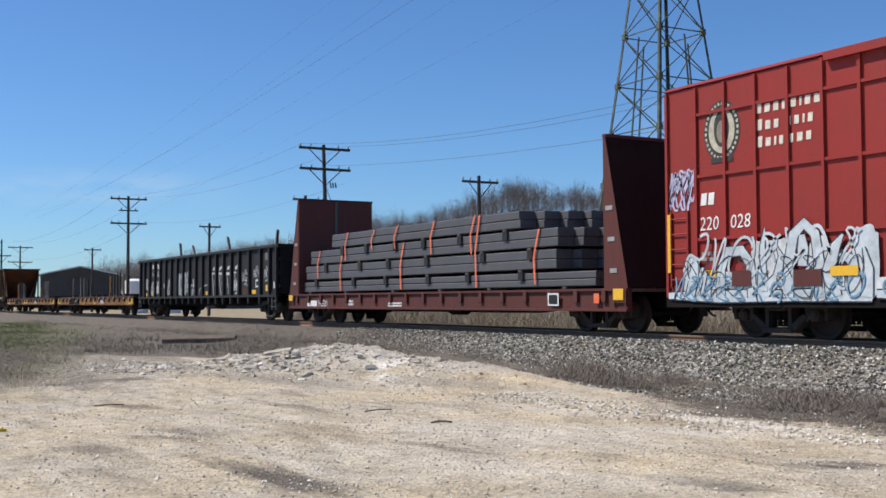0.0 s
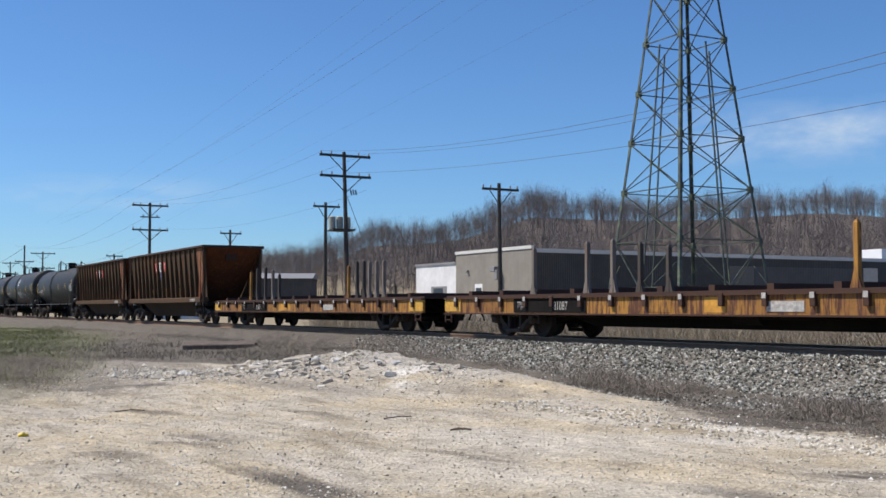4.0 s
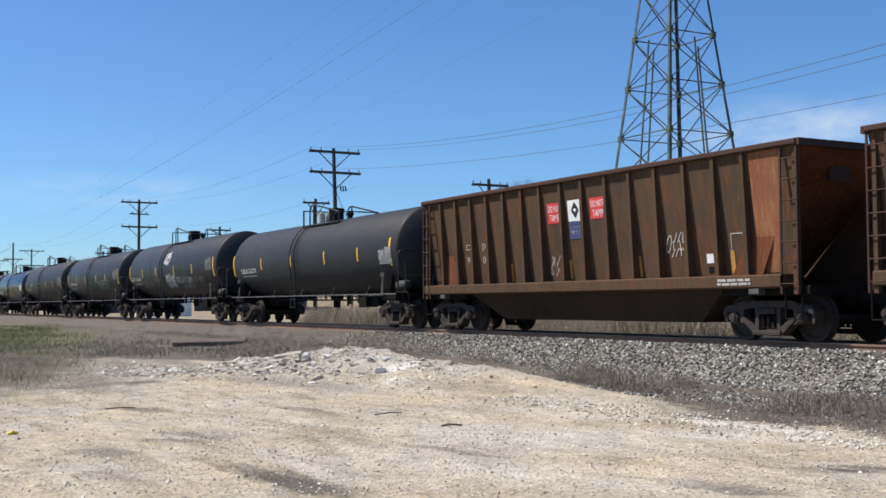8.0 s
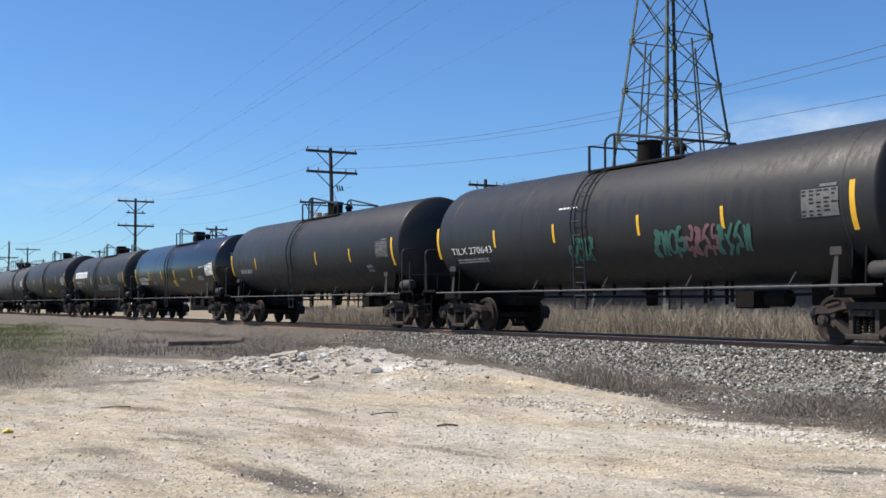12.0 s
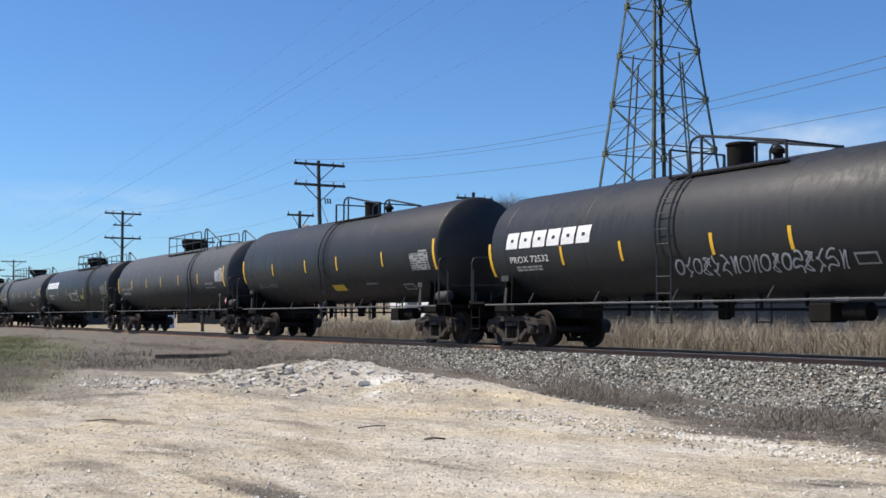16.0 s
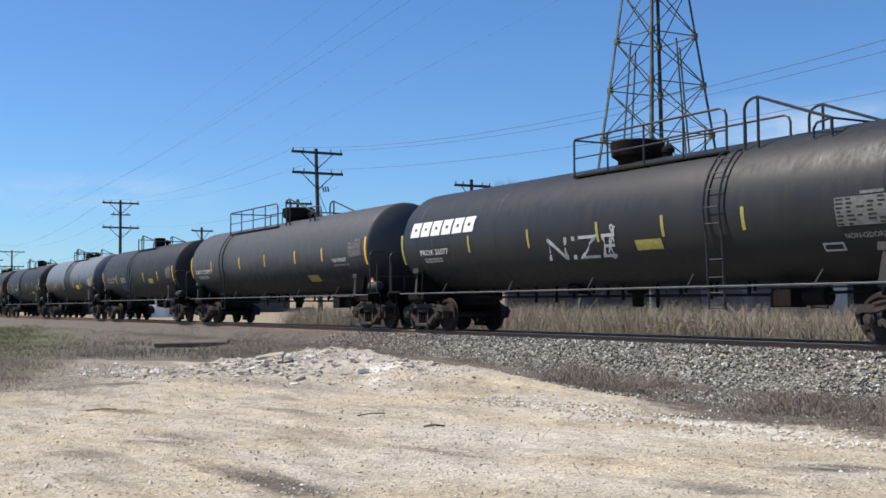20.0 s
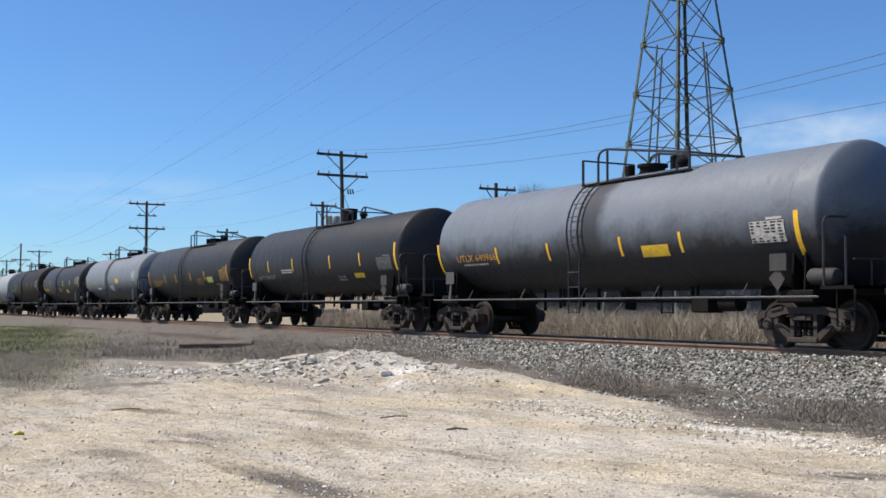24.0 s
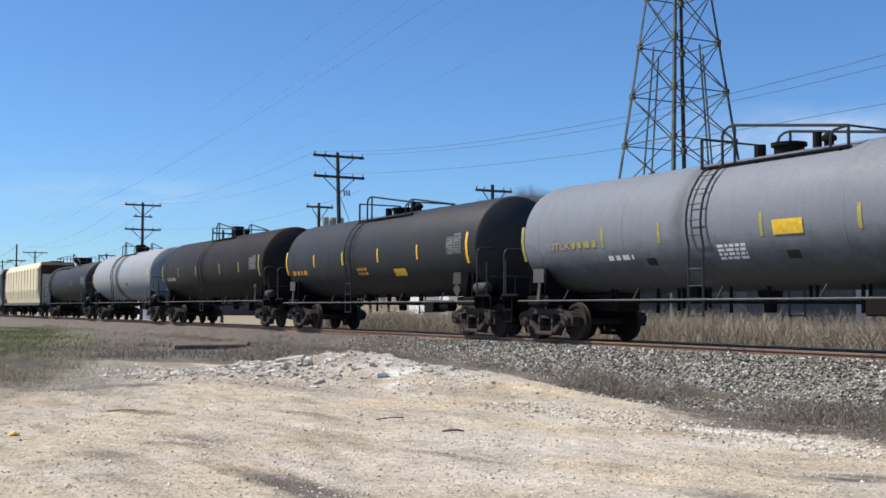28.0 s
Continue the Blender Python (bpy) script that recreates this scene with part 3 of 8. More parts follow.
def data_panel(owner, surf, x, z, w, h, mat, seed=3):
    """The white table stencilled near a tank's end."""
    s = Shape()
    rnd = random.Random(seed)

    def q(a, b, c, d):
        s.add([surf.at(a, c, 0.011), surf.at(b, c, 0.011), surf.at(b, d, 0.011), surf.at(a, d, 0.011)], [(0, 1, 2, 3)])

    for i in range(6):
        q(x, x + w, z + h * i / 6, z + h * (i + 1) / 6)
    q(x + w * 0.5, x + w * 0.95, z + h * 1.05, z + h * 1.16)
    ob = part("data_panel", s, mat, owner, "pale stencilled data table")
    rows, cols = 7, 5
    t = Shape()
    for i in range(rows):
        for j in range(cols):
            if rnd.random() < 0.8:
                a, c = x + w * (j + 0.12) / cols, z + h * (i + 0.28) / rows
                b_, d = a + w / cols * rnd.uniform(0.4, 0.8), c + h / rows * 0.42
                t.add([surf.at(a, c, 0.016), surf.at(b_, c, 0.016), surf.at(b_, d, 0.016), surf.at(a, d, 0.016)], [(0, 1, 2, 3)])
    part("small_print", t, M_GONDOLA, owner)
    return ob


def scrawl(owner, surf, x, z, w, h, mat, n=6, width=0.03, seed=1, label="sprayed graffiti strokes", loops=1.0):
    """Sprayed strokes: loops and zigzags side by side."""
    rnd = random.Random(seed)
    for k in range(n):
        s = Shape()
        cx = x + w * (k + 0.5) / n
        cw = w / n * rnd.uniform(0.55, 0.95)
        kind = rnd.randrange(4)
        pts = []
        m = 26
        for i in range(m + 1):
            t = i / m
            if kind == 0:
                p = (math.sin(t * 9.0 * loops + k) * 0.5, 1 - t * 2 + 0.25 * math.sin(t * 17))
            elif kind == 1:
                p = (abs(((t * 3) % 1) * 2 - 1) - 0.5 + 0.1 * math.sin(t * 9), math.sin(t * 7.5) * 0.95)
            elif kind == 2:
                p = (0.55 * math.cos(t * 6.6 + 0.6), 0.85 * math.sin(t * 6.6 + 0.6) + 0.2 * t)
            else:
                p = (t - 0.5 + 0.12 * math.sin(t * 12), 0.9 * math.cos(t * 10 * loops))
            pts.append((cx + p[0] * cw + 0.14 * h * p[1], z + h * (0.5 + 0.5 * max(-1.1, min(1.1, p[1])))))
        wd = width * rnd.uniform(0.7, 1.2)
        v = []
        for i, p in enumerate(pts):
            a, b = pts[max(0, i - 1)], pts[min(m, i + 1)]
            d = math.hypot(b[0] - a[0], b[1] - a[1]) or 1
            nx, nz = -(b[1] - a[1]) / d * wd / 2, (b[0] - a[0]) / d * wd / 2
            o = 0.013 + 0.0008 * k
            v += [surf.at(p[0] + nx, p[1] + nz, o), surf.at(p[0] - nx, p[1] - nz, o)]
        s.add(v, [(2 * i, 2 * i + 1, 2 * i + 3, 2 * i + 2) for i in range(m)])
        ob = part("graffiti", s, mat, owner, label)
    return ob


def tag(owner, surf, pts, wd, mat, label="white sprayed graffiti", out=0.012):
    """One sprayed stroke along a line of points (x, z)."""
    s = Shape()
    v = []
    for i, p in enumerate(pts):
        q, r = pts[max(0, i - 1)], pts[min(len(pts) - 1, i + 1)]
        ln = math.hypot(r[0] - q[0], r[1] - q[1]) or 1.0
        nx, nz = -(r[1] - q[1]) / ln * wd / 2, (r[0] - q[0]) / ln * wd / 2
        v += [surf.at(p[0] + nx, p[1] + nz, out), surf.at(p[0] - nx, p[1] - nz, out)]
    s.add(v, [(2 * i, 2 * i + 1, 2 * i + 3, 2 * i + 2) for i in range(len(pts) - 1)])
    return part("graffiti", s, mat, owner, label)


def blob(owner, surf, x, z, w, h, mat, seed=1, name="graffiti", label="", out=0.009):
    """A filled sprayed shape with an uneven, pointed outline."""
    rnd = random.Random(seed)
    n = 28
    ring = []
    for i in range(n):
        t = 2 * math.pi * i / n
        q = rnd.uniform(0.90, 1.06)
        c, d = math.cos(t), math.sin(t)
        e = 0.72
        ring.append((x + w / 2 + w / 2 * q * math.copysign(abs(c) ** e, c), z + h / 2 + h / 2 * q * math.copysign(abs(d) ** e, d)))
    s = Shape()
    v = [surf.at(x + w / 2, z + h / 2, out)]
    for k in (0.5, 1.0):
        v += [surf.at(x + w / 2 + (p[0] - x - w / 2) * k, z + h / 2 + (p[1] - z - h / 2) * k, out) for p in ring]
    f = [(0, 1 + i, 1 + (i + 1) % n) for i in range(n)] + [(1 + i, 1 + n + i, 1 + n + (i + 1) % n, 1 + (i + 1) % n) for i in range(n)]
    s.add(v, f)
    return part(name, s, mat, owner, label)


def strips(owner, surf, xs, z, mat, half, tall=0.45, ends=True, end_mat=None, inset=0.6):
    for x in xs:
        patch(owner, surf, x - 0.045, x + 0.045, z - tall / 2, z + tall / 2, mat, "reflector_strip", "yellow reflective strip")
    if ends:
        for x in (-half + 0.08, half - inset):
            patch(owner, surf, x - 0.06, x + 0.06, z - 0.44, z + 0.44, end_mat or mat, "reflector_strip", "long yellow reflective strip")


def placard(owner, surf, x, z, mat, holder=True):
    s = Shape()
    d = 0.19
    y = surf.at(x, z, 0.05)[1]
    s.add([(x - d, y, z), (x, y, z - d), (x + d, y, z), (x, y, z + d), (x - d, y + 0.01, z), (x, y + 0.01, z - d), (x + d, y + 0.01, z), (x, y + 0.01, z + d)],
          [(0, 1, 2, 3), (7, 6, 5, 4), (0, 4, 5, 1), (1, 5, 6, 2), (2, 6, 7, 3), (3, 7, 4, 0)])
    pl = part("placard", s, mat, owner, "diamond placard")
    e = 0.10
    part("field", Shape().add([(x - e * 1.3, y - 0.004, z), (x, y - 0.004, z - e * 0.7), (x + e * 1.3, y - 0.004, z), (x, y - 0.004, z + e * 0.7)], [(0, 1, 2, 3)]), M_WHITE if mat is not M_WHITE else M_DULLWHITE, pl, "white middle band")


def card_holder(car, x, z, mat=None, square=False):
    """The steel card holder on a post by the end of a tank: a small plate, or a plate over a diamond."""
    s = Shape()
    y = -1.46
    if square:
        s.box(x - 0.20, x + 0.22, y, y + 0.015, 1.46, 1.78)
        s.prism_y([(x - 0.24, 1.32), (x - 0.02, 1.08), (x + 0.16, 1.30), (x - 0.02, 1.52)], y + 0.02, y + 0.035)
    else:
        s.box(x - 0.12, x + 0.14, y, y + 0.015, 1.61, 1.75)
        s.prism_y([(x - 0.03, 1.61), (x + 0.05, 1.61), (x + 0.02, 1.0), (x - 0.16, 1.0)], y + 0.02, y + 0.05)
    part("placard_holder", s, mat or M_HOLDER, car)


def end_sign(car, x, square):
    """The plate on a leaning post by the other end of a tank."""
    s = Shape()
    y = -1.46
    if square:
        s.box(x - 0.23, x + 0.23, y, y + 0.015, 1.42, 1.76)
    else:
        s.box(x - 0.16, x + 0.16, y, y + 0.015, 1.66, 1.80)
    s.prism_y([(x - 0.02, 1.5), (x + 0.07, 1.5), (x + 0.0, 1.0), (x - 0.12, 1.0)], y + 0.02, y + 0.05)
    part("end_sign", s, M_SIGNGREY if square else M_HOLDER, car, "plain grey plate on a post")


def end_tank(car, x, z=1.28):
    """Air reservoir lying on the end platform."""
    part("air_reservoir", Shape().lathe([(-0.34, 0.05), (-0.31, 0.13), (-0.27, 0.155), (0.27, 0.155), (0.31, 0.13), (0.34, 0.05)], "x", 16, (x, -1.10, z + 0.06)), M_HOLDER, car, smooth=True)


def letters_fit(owner, surf, words, x0, x1, z, h, mat, name="lettering", slant=0.0):
    """Words stretched to run from x0 to x1."""
    v, f = text_flat(words)
    k = (x1 - x0) / max(p[0] for p in v)
    s = Shape()
    s.add([surf.at(x0 + a * k + slant * b * h, z + b * h, 0.014) for a, b in v], f)
    return part(name, s, mat, owner)

# ---- rolling stock ----
WHEEL_R = 0.457
AXLE_GAP = 1.778
TRAIN_ROWS = TRAIN
spinning = []     # wheelsets with the car they belong to
train = []        # cars with their place in the train


def wheelset_mesh():
    s = Shape()
    for side in (-1, 1):
        prof = [(0.0, 0.06), (0.0, 0.14), (0.02, 0.16), (0.035, 0.34), (0.0, 0.38), (0.0, 0.445), (0.015, WHEEL_R - 0.004), (0.095, WHEEL_R),
                (0.108, WHEEL_R + 0.024), (0.128, WHEEL_R + 0.026), (0.135, WHEEL_R - 0.02), (0.135, 0.38), (0.075, 0.34), (0.09, 0.15), (0.15, 0.13), (0.15, 0.06)]
        # the flange lies on the inner side
        s.lathe([(side * (0.835 - a), r) for a, r in prof], "y", 28)
    s.lathe([(-1.02, 0.075), (-0.7, 0.085), (0, 0.08), (0.7, 0.085), (1.02, 0.075)], "y", 12)
    return s.mesh("wheelset", M_WHEEL, True)


def side_frame_mesh():
    """A cast frame: arched top chord, pedestals over the axle boxes, two windows, spring seat."""
    s = Shape()
    top = [(-1.20, 0.58), (-1.10, 0.69), (-0.80, 0.72), (-0.50, 0.78), (0.50, 0.78), (0.80, 0.72), (1.10, 0.69), (1.20, 0.58)]
    low = [(-1.18, 0.48), (-1.05, 0.57), (-0.76, 0.58), (-0.46, 0.655), (0.46, 0.655), (0.76, 0.58), (1.05, 0.57), (1.18, 0.48)]
    for a in range(len(top) - 1):
        s.prism_y([top[a], top[a + 1], low[a + 1], low[a]], -0.13, 0.11)
    for k in (-1, 1):
        # pedestal legs each side of the axle box
        s.prism_y([(k * 1.19, 0.50), (k * 1.10, 0.58), (k * 1.10, 0.36), (k * 1.15, 0.36)], -0.11, 0.10)
        s.prism_y([(k * 0.64, 0.62), (k * 0.76, 0.60), (k * 0.735, 0.36), (k * 0.67, 0.33)], -0.11, 0.10)
        # sloping lower member, and the column beside the springs
        s.prism_y([(k * 0.72, 0.44), (k * 0.62, 0.48), (k * 0.26, 0.235), (k * 0.34, 0.13)], -0.13, 0.10)
        s.prism_y([(k * 0.235, 0.70), (k * 0.325, 0.70), (k * 0.325, 0.20), (k * 0.235, 0.20)], -0.12, 0.10)
        # raised rib along the chord
        s.prism_y([(k * 0.50, 0.80), (k * 0.80, 0.74), (k * 0.80, 0.70), (k * 0.50, 0.76)], -0.16, -0.12)
    s.box(-0.36, 0.36, -0.18, 0.15, 0.12, 0.22, 0.02)
    # bolster end
    s.box(-0.21, 0.21, -0.16, 0.14, 0.53, 0.64, 0.02)
    s.box(-0.10, 0.10, -0.18, -0.15, 0.55, 0.62)
    return s.mesh("side_frame", M_FRAMEGREY, False)


def spring_mesh():
    s = Shape()
    prof = []
    for k in range(5):
        prof += [(0.245 + k * 0.055, 0.040), (0.255 + k * 0.055, 0.055), (0.272 + k * 0.055, 0.055), (0.282 + k * 0.055, 0.040)]
    s.lathe(prof, "z", 10, (0, 0, 0))
    return s.mesh("spring", M_UNDER)


def axle_box_mesh():
    s = Shape()
    s.lathe([(-0.20, 0.05), (-0.195, 0.085), (-0.16, 0.09), (-0.15, 0.118), (0.06, 0.118), (0.07, 0.09)], "y", 14)
    for i in range(3):
        t = i * 2 * math.pi / 3
        s.rod((0.055 * math.cos(t), -0.2, 0.055 * math.sin(t)), (0.055 * math.cos(t), -0.215, 0.055 * math.sin(t)), 0.014, 6)
    s.box(-0.15, 0.15, -0.09, 0.09, 0.095, 0.15)
    return s.mesh("axle_box", M_FRAMEGREY, True)


ME_WHEELSET, ME_SIDE, ME_SPRING, ME_BOX = wheelset_mesh(), side_frame_mesh(), spring_mesh(), axle_box_mesh()
ME_BOLSTER = Shape().box(-0.2, 0.2, -1.0, 1.0, 0.52, 0.74, 0.03).box(-0.35, 0.35, -0.35, 0.35, 0.70, 0.80).rod((-0.62, -0.75, 0.40), (-0.62, 0.75, 0.40), 0.05).rod(
    (0.62, -0.75, 0.40), (0.62, 0.75, 0.40), 0.05).mesh("bogie", M_UNDER)


def bogie(car, x):
    b = part("bogie", ME_BOLSTER, None, car, at=pose(x, 0, 0))
    for k in (-1, 1):
        w = part("wheelset", ME_WHEELSET, None, b, "dark steel wheels with bright treads", at=pose(k * AXLE_GAP / 2, 0, WHEEL_R))
        spinning.append((w, car, k * AXLE_GAP / 2))
    for side in (-1, 1):
        turn = 0 if side < 0 else 180
        part("side_frame", ME_SIDE, None, b, "dusty cast-steel side frame", at=pose(0, side * 1.0, 0, 0, 0, turn))
        for x in (-0.14, 0.0, 0.14):
            part("spring", ME_SPRING, None, b, at=pose(x, side * 1.07, 0))
        for k in (-1, 1):
            part("axle_box", ME_BOX, None, b, at=pose(k * AXLE_GAP / 2, side * 1.0, WHEEL_R, 0, 0, turn))
    return b


def coupler_mesh():
    s = Shape()
    s.box(0, 0.55, -0.10, 0.10, 0.76, 0.96, 0.02)
    s.prism_z([(0.5, -0.16), (0.78, -0.20), (0.86, -0.12), (0.72, -0.05), (0.80, 0.06), (0.84, 0.17), (0.55, 0.18)], 0.72, 1.0)
    s.tube([(0.3, 0.25, 0.74), (0.45, 0.28, 0.55), (0.7, 0.2, 0.42), (0.95, 0.05, 0.40)], 0.025)
    return s.mesh("coupler", M_UNDER)


ME_COUPLER = coupler_mesh()


def couplers(car, x0, x1):
    part("coupler", ME_COUPLER, None, car, at=pose(x1, 0, 0))
    part("coupler", ME_COUPLER, None, car, at=pose(x0, 0, 0, 0, 0, 180))


def on_train(car, x0):
    """x0: the place of the car's middle along the line when the clip starts."""
    car.matrix_basis = pose(x0, TRACK_Y, RAIL_Z)
    train.append((car, x0))
    return car


def tank_profile(half, r, rim):
    """Shell with flanged, dished heads; rim: where the knuckle begins, from the nominal end."""
    head = [(half + rim + x, r * q) for x, q in ((0.0, 1.0), (0.03, 0.995), (0.065, 0.975), (0.10, 0.94), (0.18, 0.85), (0.30, 0.68), (0.42, 0.46), (0.50, 0.23), (0.53, 0.03))]
    return [(-x, q) for x, q in reversed(head)] + head


def tank_car(label, left, right, mat, r=1.45, mid=2.62, dome=0.0, kind="oil", rail_mat=None, under=True, ladder=0.0, low=False, brace=False, rim=-0.18):
    """A tank car; left and right: where its cylinder ends along the train."""
    x0, half = (left + right) / 2, (right - left) / 2
    car = on_train(thing("tank_car", label, "tank car", "tank cars of the train"), x0)
    dx = dome - x0
    shell = Shape().lathe(tank_profile(half, r, rim), "x", 56, (0, 0, mid))
    body = part("tank", shell, mat, car, smooth=True)
    rail_mat = rail_mat or M_PIPE
    # ring seams
    for k in (-0.62, -0.3, 0.3, 0.62):
        part("weld_band", Shape().lathe([(-0.02, r + 0.001), (-0.012, r + 0.005), (0.012, r + 0.005), (0.02, r + 0.001)], "x", 56, (half * 2 * k * 0.72, 0, mid)), mat, body, smooth=True)
    # centre and stub sills, bolsters, saddles
    for k in (-1, 1):
        xe = k * half
        s = Shape()
        a, b = sorted((xe - k * 2.6, xe + k * 0.75))
        s.box(a, b, -0.32, 0.32, 0.72, 1.16, 0.03)
        s.box(min(xe - k * 1.15, xe - k * 0.25), max(xe - k * 1.15, xe - k * 0.25), -1.35, 1.35, 0.86, 1.10, 0.03)
        cup = [(y, mid - math.sqrt((r + 0.02) ** 2 - y * y)) for y in (1.2, 0.9, 0.6, 0.3, 0, -0.3, -0.6, -0.9, -1.2)]
        prof = [(-1.25, 0.95), (1.25, 0.95)] + cup
        s.prism_x(prof, xe - k * 0.85 - 0.02, xe - k * 0.85 + 0.02)
        s.prism_x(prof, xe - k * 0.55 - 0.02, xe - k * 0.55 + 0.02)
        part("end_sill", s, M_UNDER, car)
        bogie(car, xe - k * 0.70)
        # end platform with steps and rails
        p = Shape()
        a, b = sorted((xe + k * 0.05, xe + k * 0.85))
        p.box(a, b, -1.48, 1.48, 1.10, 1.16)
        p.box(min(xe + k * 0.85, xe + k * 0.80), max(xe + k * 0.85, xe + k * 0.80), -1.48, 1.48, 1.0, 1.16)
        plat = part("end_platform", p, M_UNDER, car)
        q = Shape()
        xo = xe + k * 0.80
        xh, zh = (xe + 0.12, 2.42) if k > 0 else (xe - 0.70, 2.33)
        for sy in (-1, 1):
            # hoop over the walk-through, and a lower grab bar beside it
            q.tube([(xh, sy * 1.46, 1.16), (xh, sy * 1.46, zh - 0.12), (xh, sy * 1.41, zh - 0.03), (xh, sy * 1.32, zh), (xh, sy * 0.38, zh), (xh, sy * 0.29, zh - 0.04), (xh, sy * 0.25, zh - 0.13), (xh, sy * 0.25, 1.16)], 0.024)
            q.tube([(xe + k * 0.62, sy * 1.46, 1.16), (xe + k * 0.62, sy * 1.46, 2.02)], 0.022)
            if brace and k > 0:
                q.tube([(xe + 0.62, sy * 1.46, 2.00), (xe + 0.14, sy * 1.46, 1.18)], 0.018)
        q.tube([(xo, -1.46, 1.62), (xo, 1.46, 1.62)], 0.016)
        part("end_railing", q, rail_mat, plat)
        for sy in (-1.42, 1.42):
            st = Shape()
            st.tube([(xo - k * 0.02, sy, 1.1), (xo - k * 0.02, sy, 0.45)], 0.018).tube([(xo - k * 0.42, sy, 1.1), (xo - k * 0.42, sy, 0.45)], 0.018)
            for z in (0.45, 0.75):
                st.box(min(xo, xo - k * 0.44), max(xo, xo - k * 0.44), sy - 0.03, sy + 0.03, z - 0.012, z + 0.012)
            part("step", st, M_UNDER, plat)
    # long side handrails on brackets
    for sy in (-1, 1):
        zr = 0.97 if low else 1.07
        h = Shape().tube([(-half, sy * 1.47, zr), (half, sy * 1.47, zr)], 0.021)
        part("side_handrail", h, M_PIPEGREY, car)
        n = 5
        for i in range(n):
            x = -half + (i + 0.75) * (2 * half) / (n + 0.5)
            y1 = 1.22
            part("bracket", Shape().rod((x, sy * 1.47, zr), (x + 0.15, sy * 1.42, zr + 0.26), 0.016, 5), M_PIPEGREY, car)
    if under:
        under_gear(car, half, mid, r)
    dome_set(car, body, dx, mid + r, r, mid, kind, rail_mat, ladder)
    couplers(car, -half - 0.55, half + 0.55)
    return car, body, half


def under_gear(car, half, mid, r):
    b = mid - r
    s = Shape().lathe([(-0.28, 0.1), (-0.26, 0.17), (0.26, 0.17), (0.28, 0.1)], "x", 14, (half - 3.3, -0.45, 0.86))
    part("brake_cylinder", s, M_UNDER, car, smooth=True)
    s = Shape().box(half - 4.2, half - 3.7, -0.75, -0.3, 0.66, 1.02, 0.03)
    part("brake_reservoir", s, M_UNDER, car)
    rnd = random.Random(int(half * 100))
    s = Shape().box(-1.9, -1.5, -0.62, -0.3, b - 0.12, b + 0.1, 0.02)
    part("outlet_valve", s, M_UNDER, car)
    s = Shape().tube([(-half + 2, -0.45, 0.95), (-2, -0.45, 0.93), (half - 4, -0.5, 0.90), (half - 2, -0.45, 0.95)], 0.03)
    part("brake_pipe", s, M_UNDER, car)
    x = -half + 2.6
    while x < half - 4.4:
        d = rnd.uniform(0.86, 0.97) - rnd.choice((0, 0, 0.12, 0.2))
        part("hanger", Shape().box(x - 0.025, x + 0.025, -0.50, -0.44, d, b + 0.3), M_UNDER, car)
        if rnd.random() < 0.35:
            part("hanger", Shape().box(x + 0.14, x + 0.18, -0.50, -0.44, d + 0.05, b + 0.3), M_UNDER, car)
        x += rnd.uniform(0.55, 1.3)
    s = Shape().lathe([(b + 0.05, 0.26), (b - 0.12, 0.24), (b - 0.14, 0.14), (b - 0.42, 0.13), (b - 0.44, 0.09)], "z", 14)
    part("bottom_outlet", s, M_UNDER, car, smooth=True)


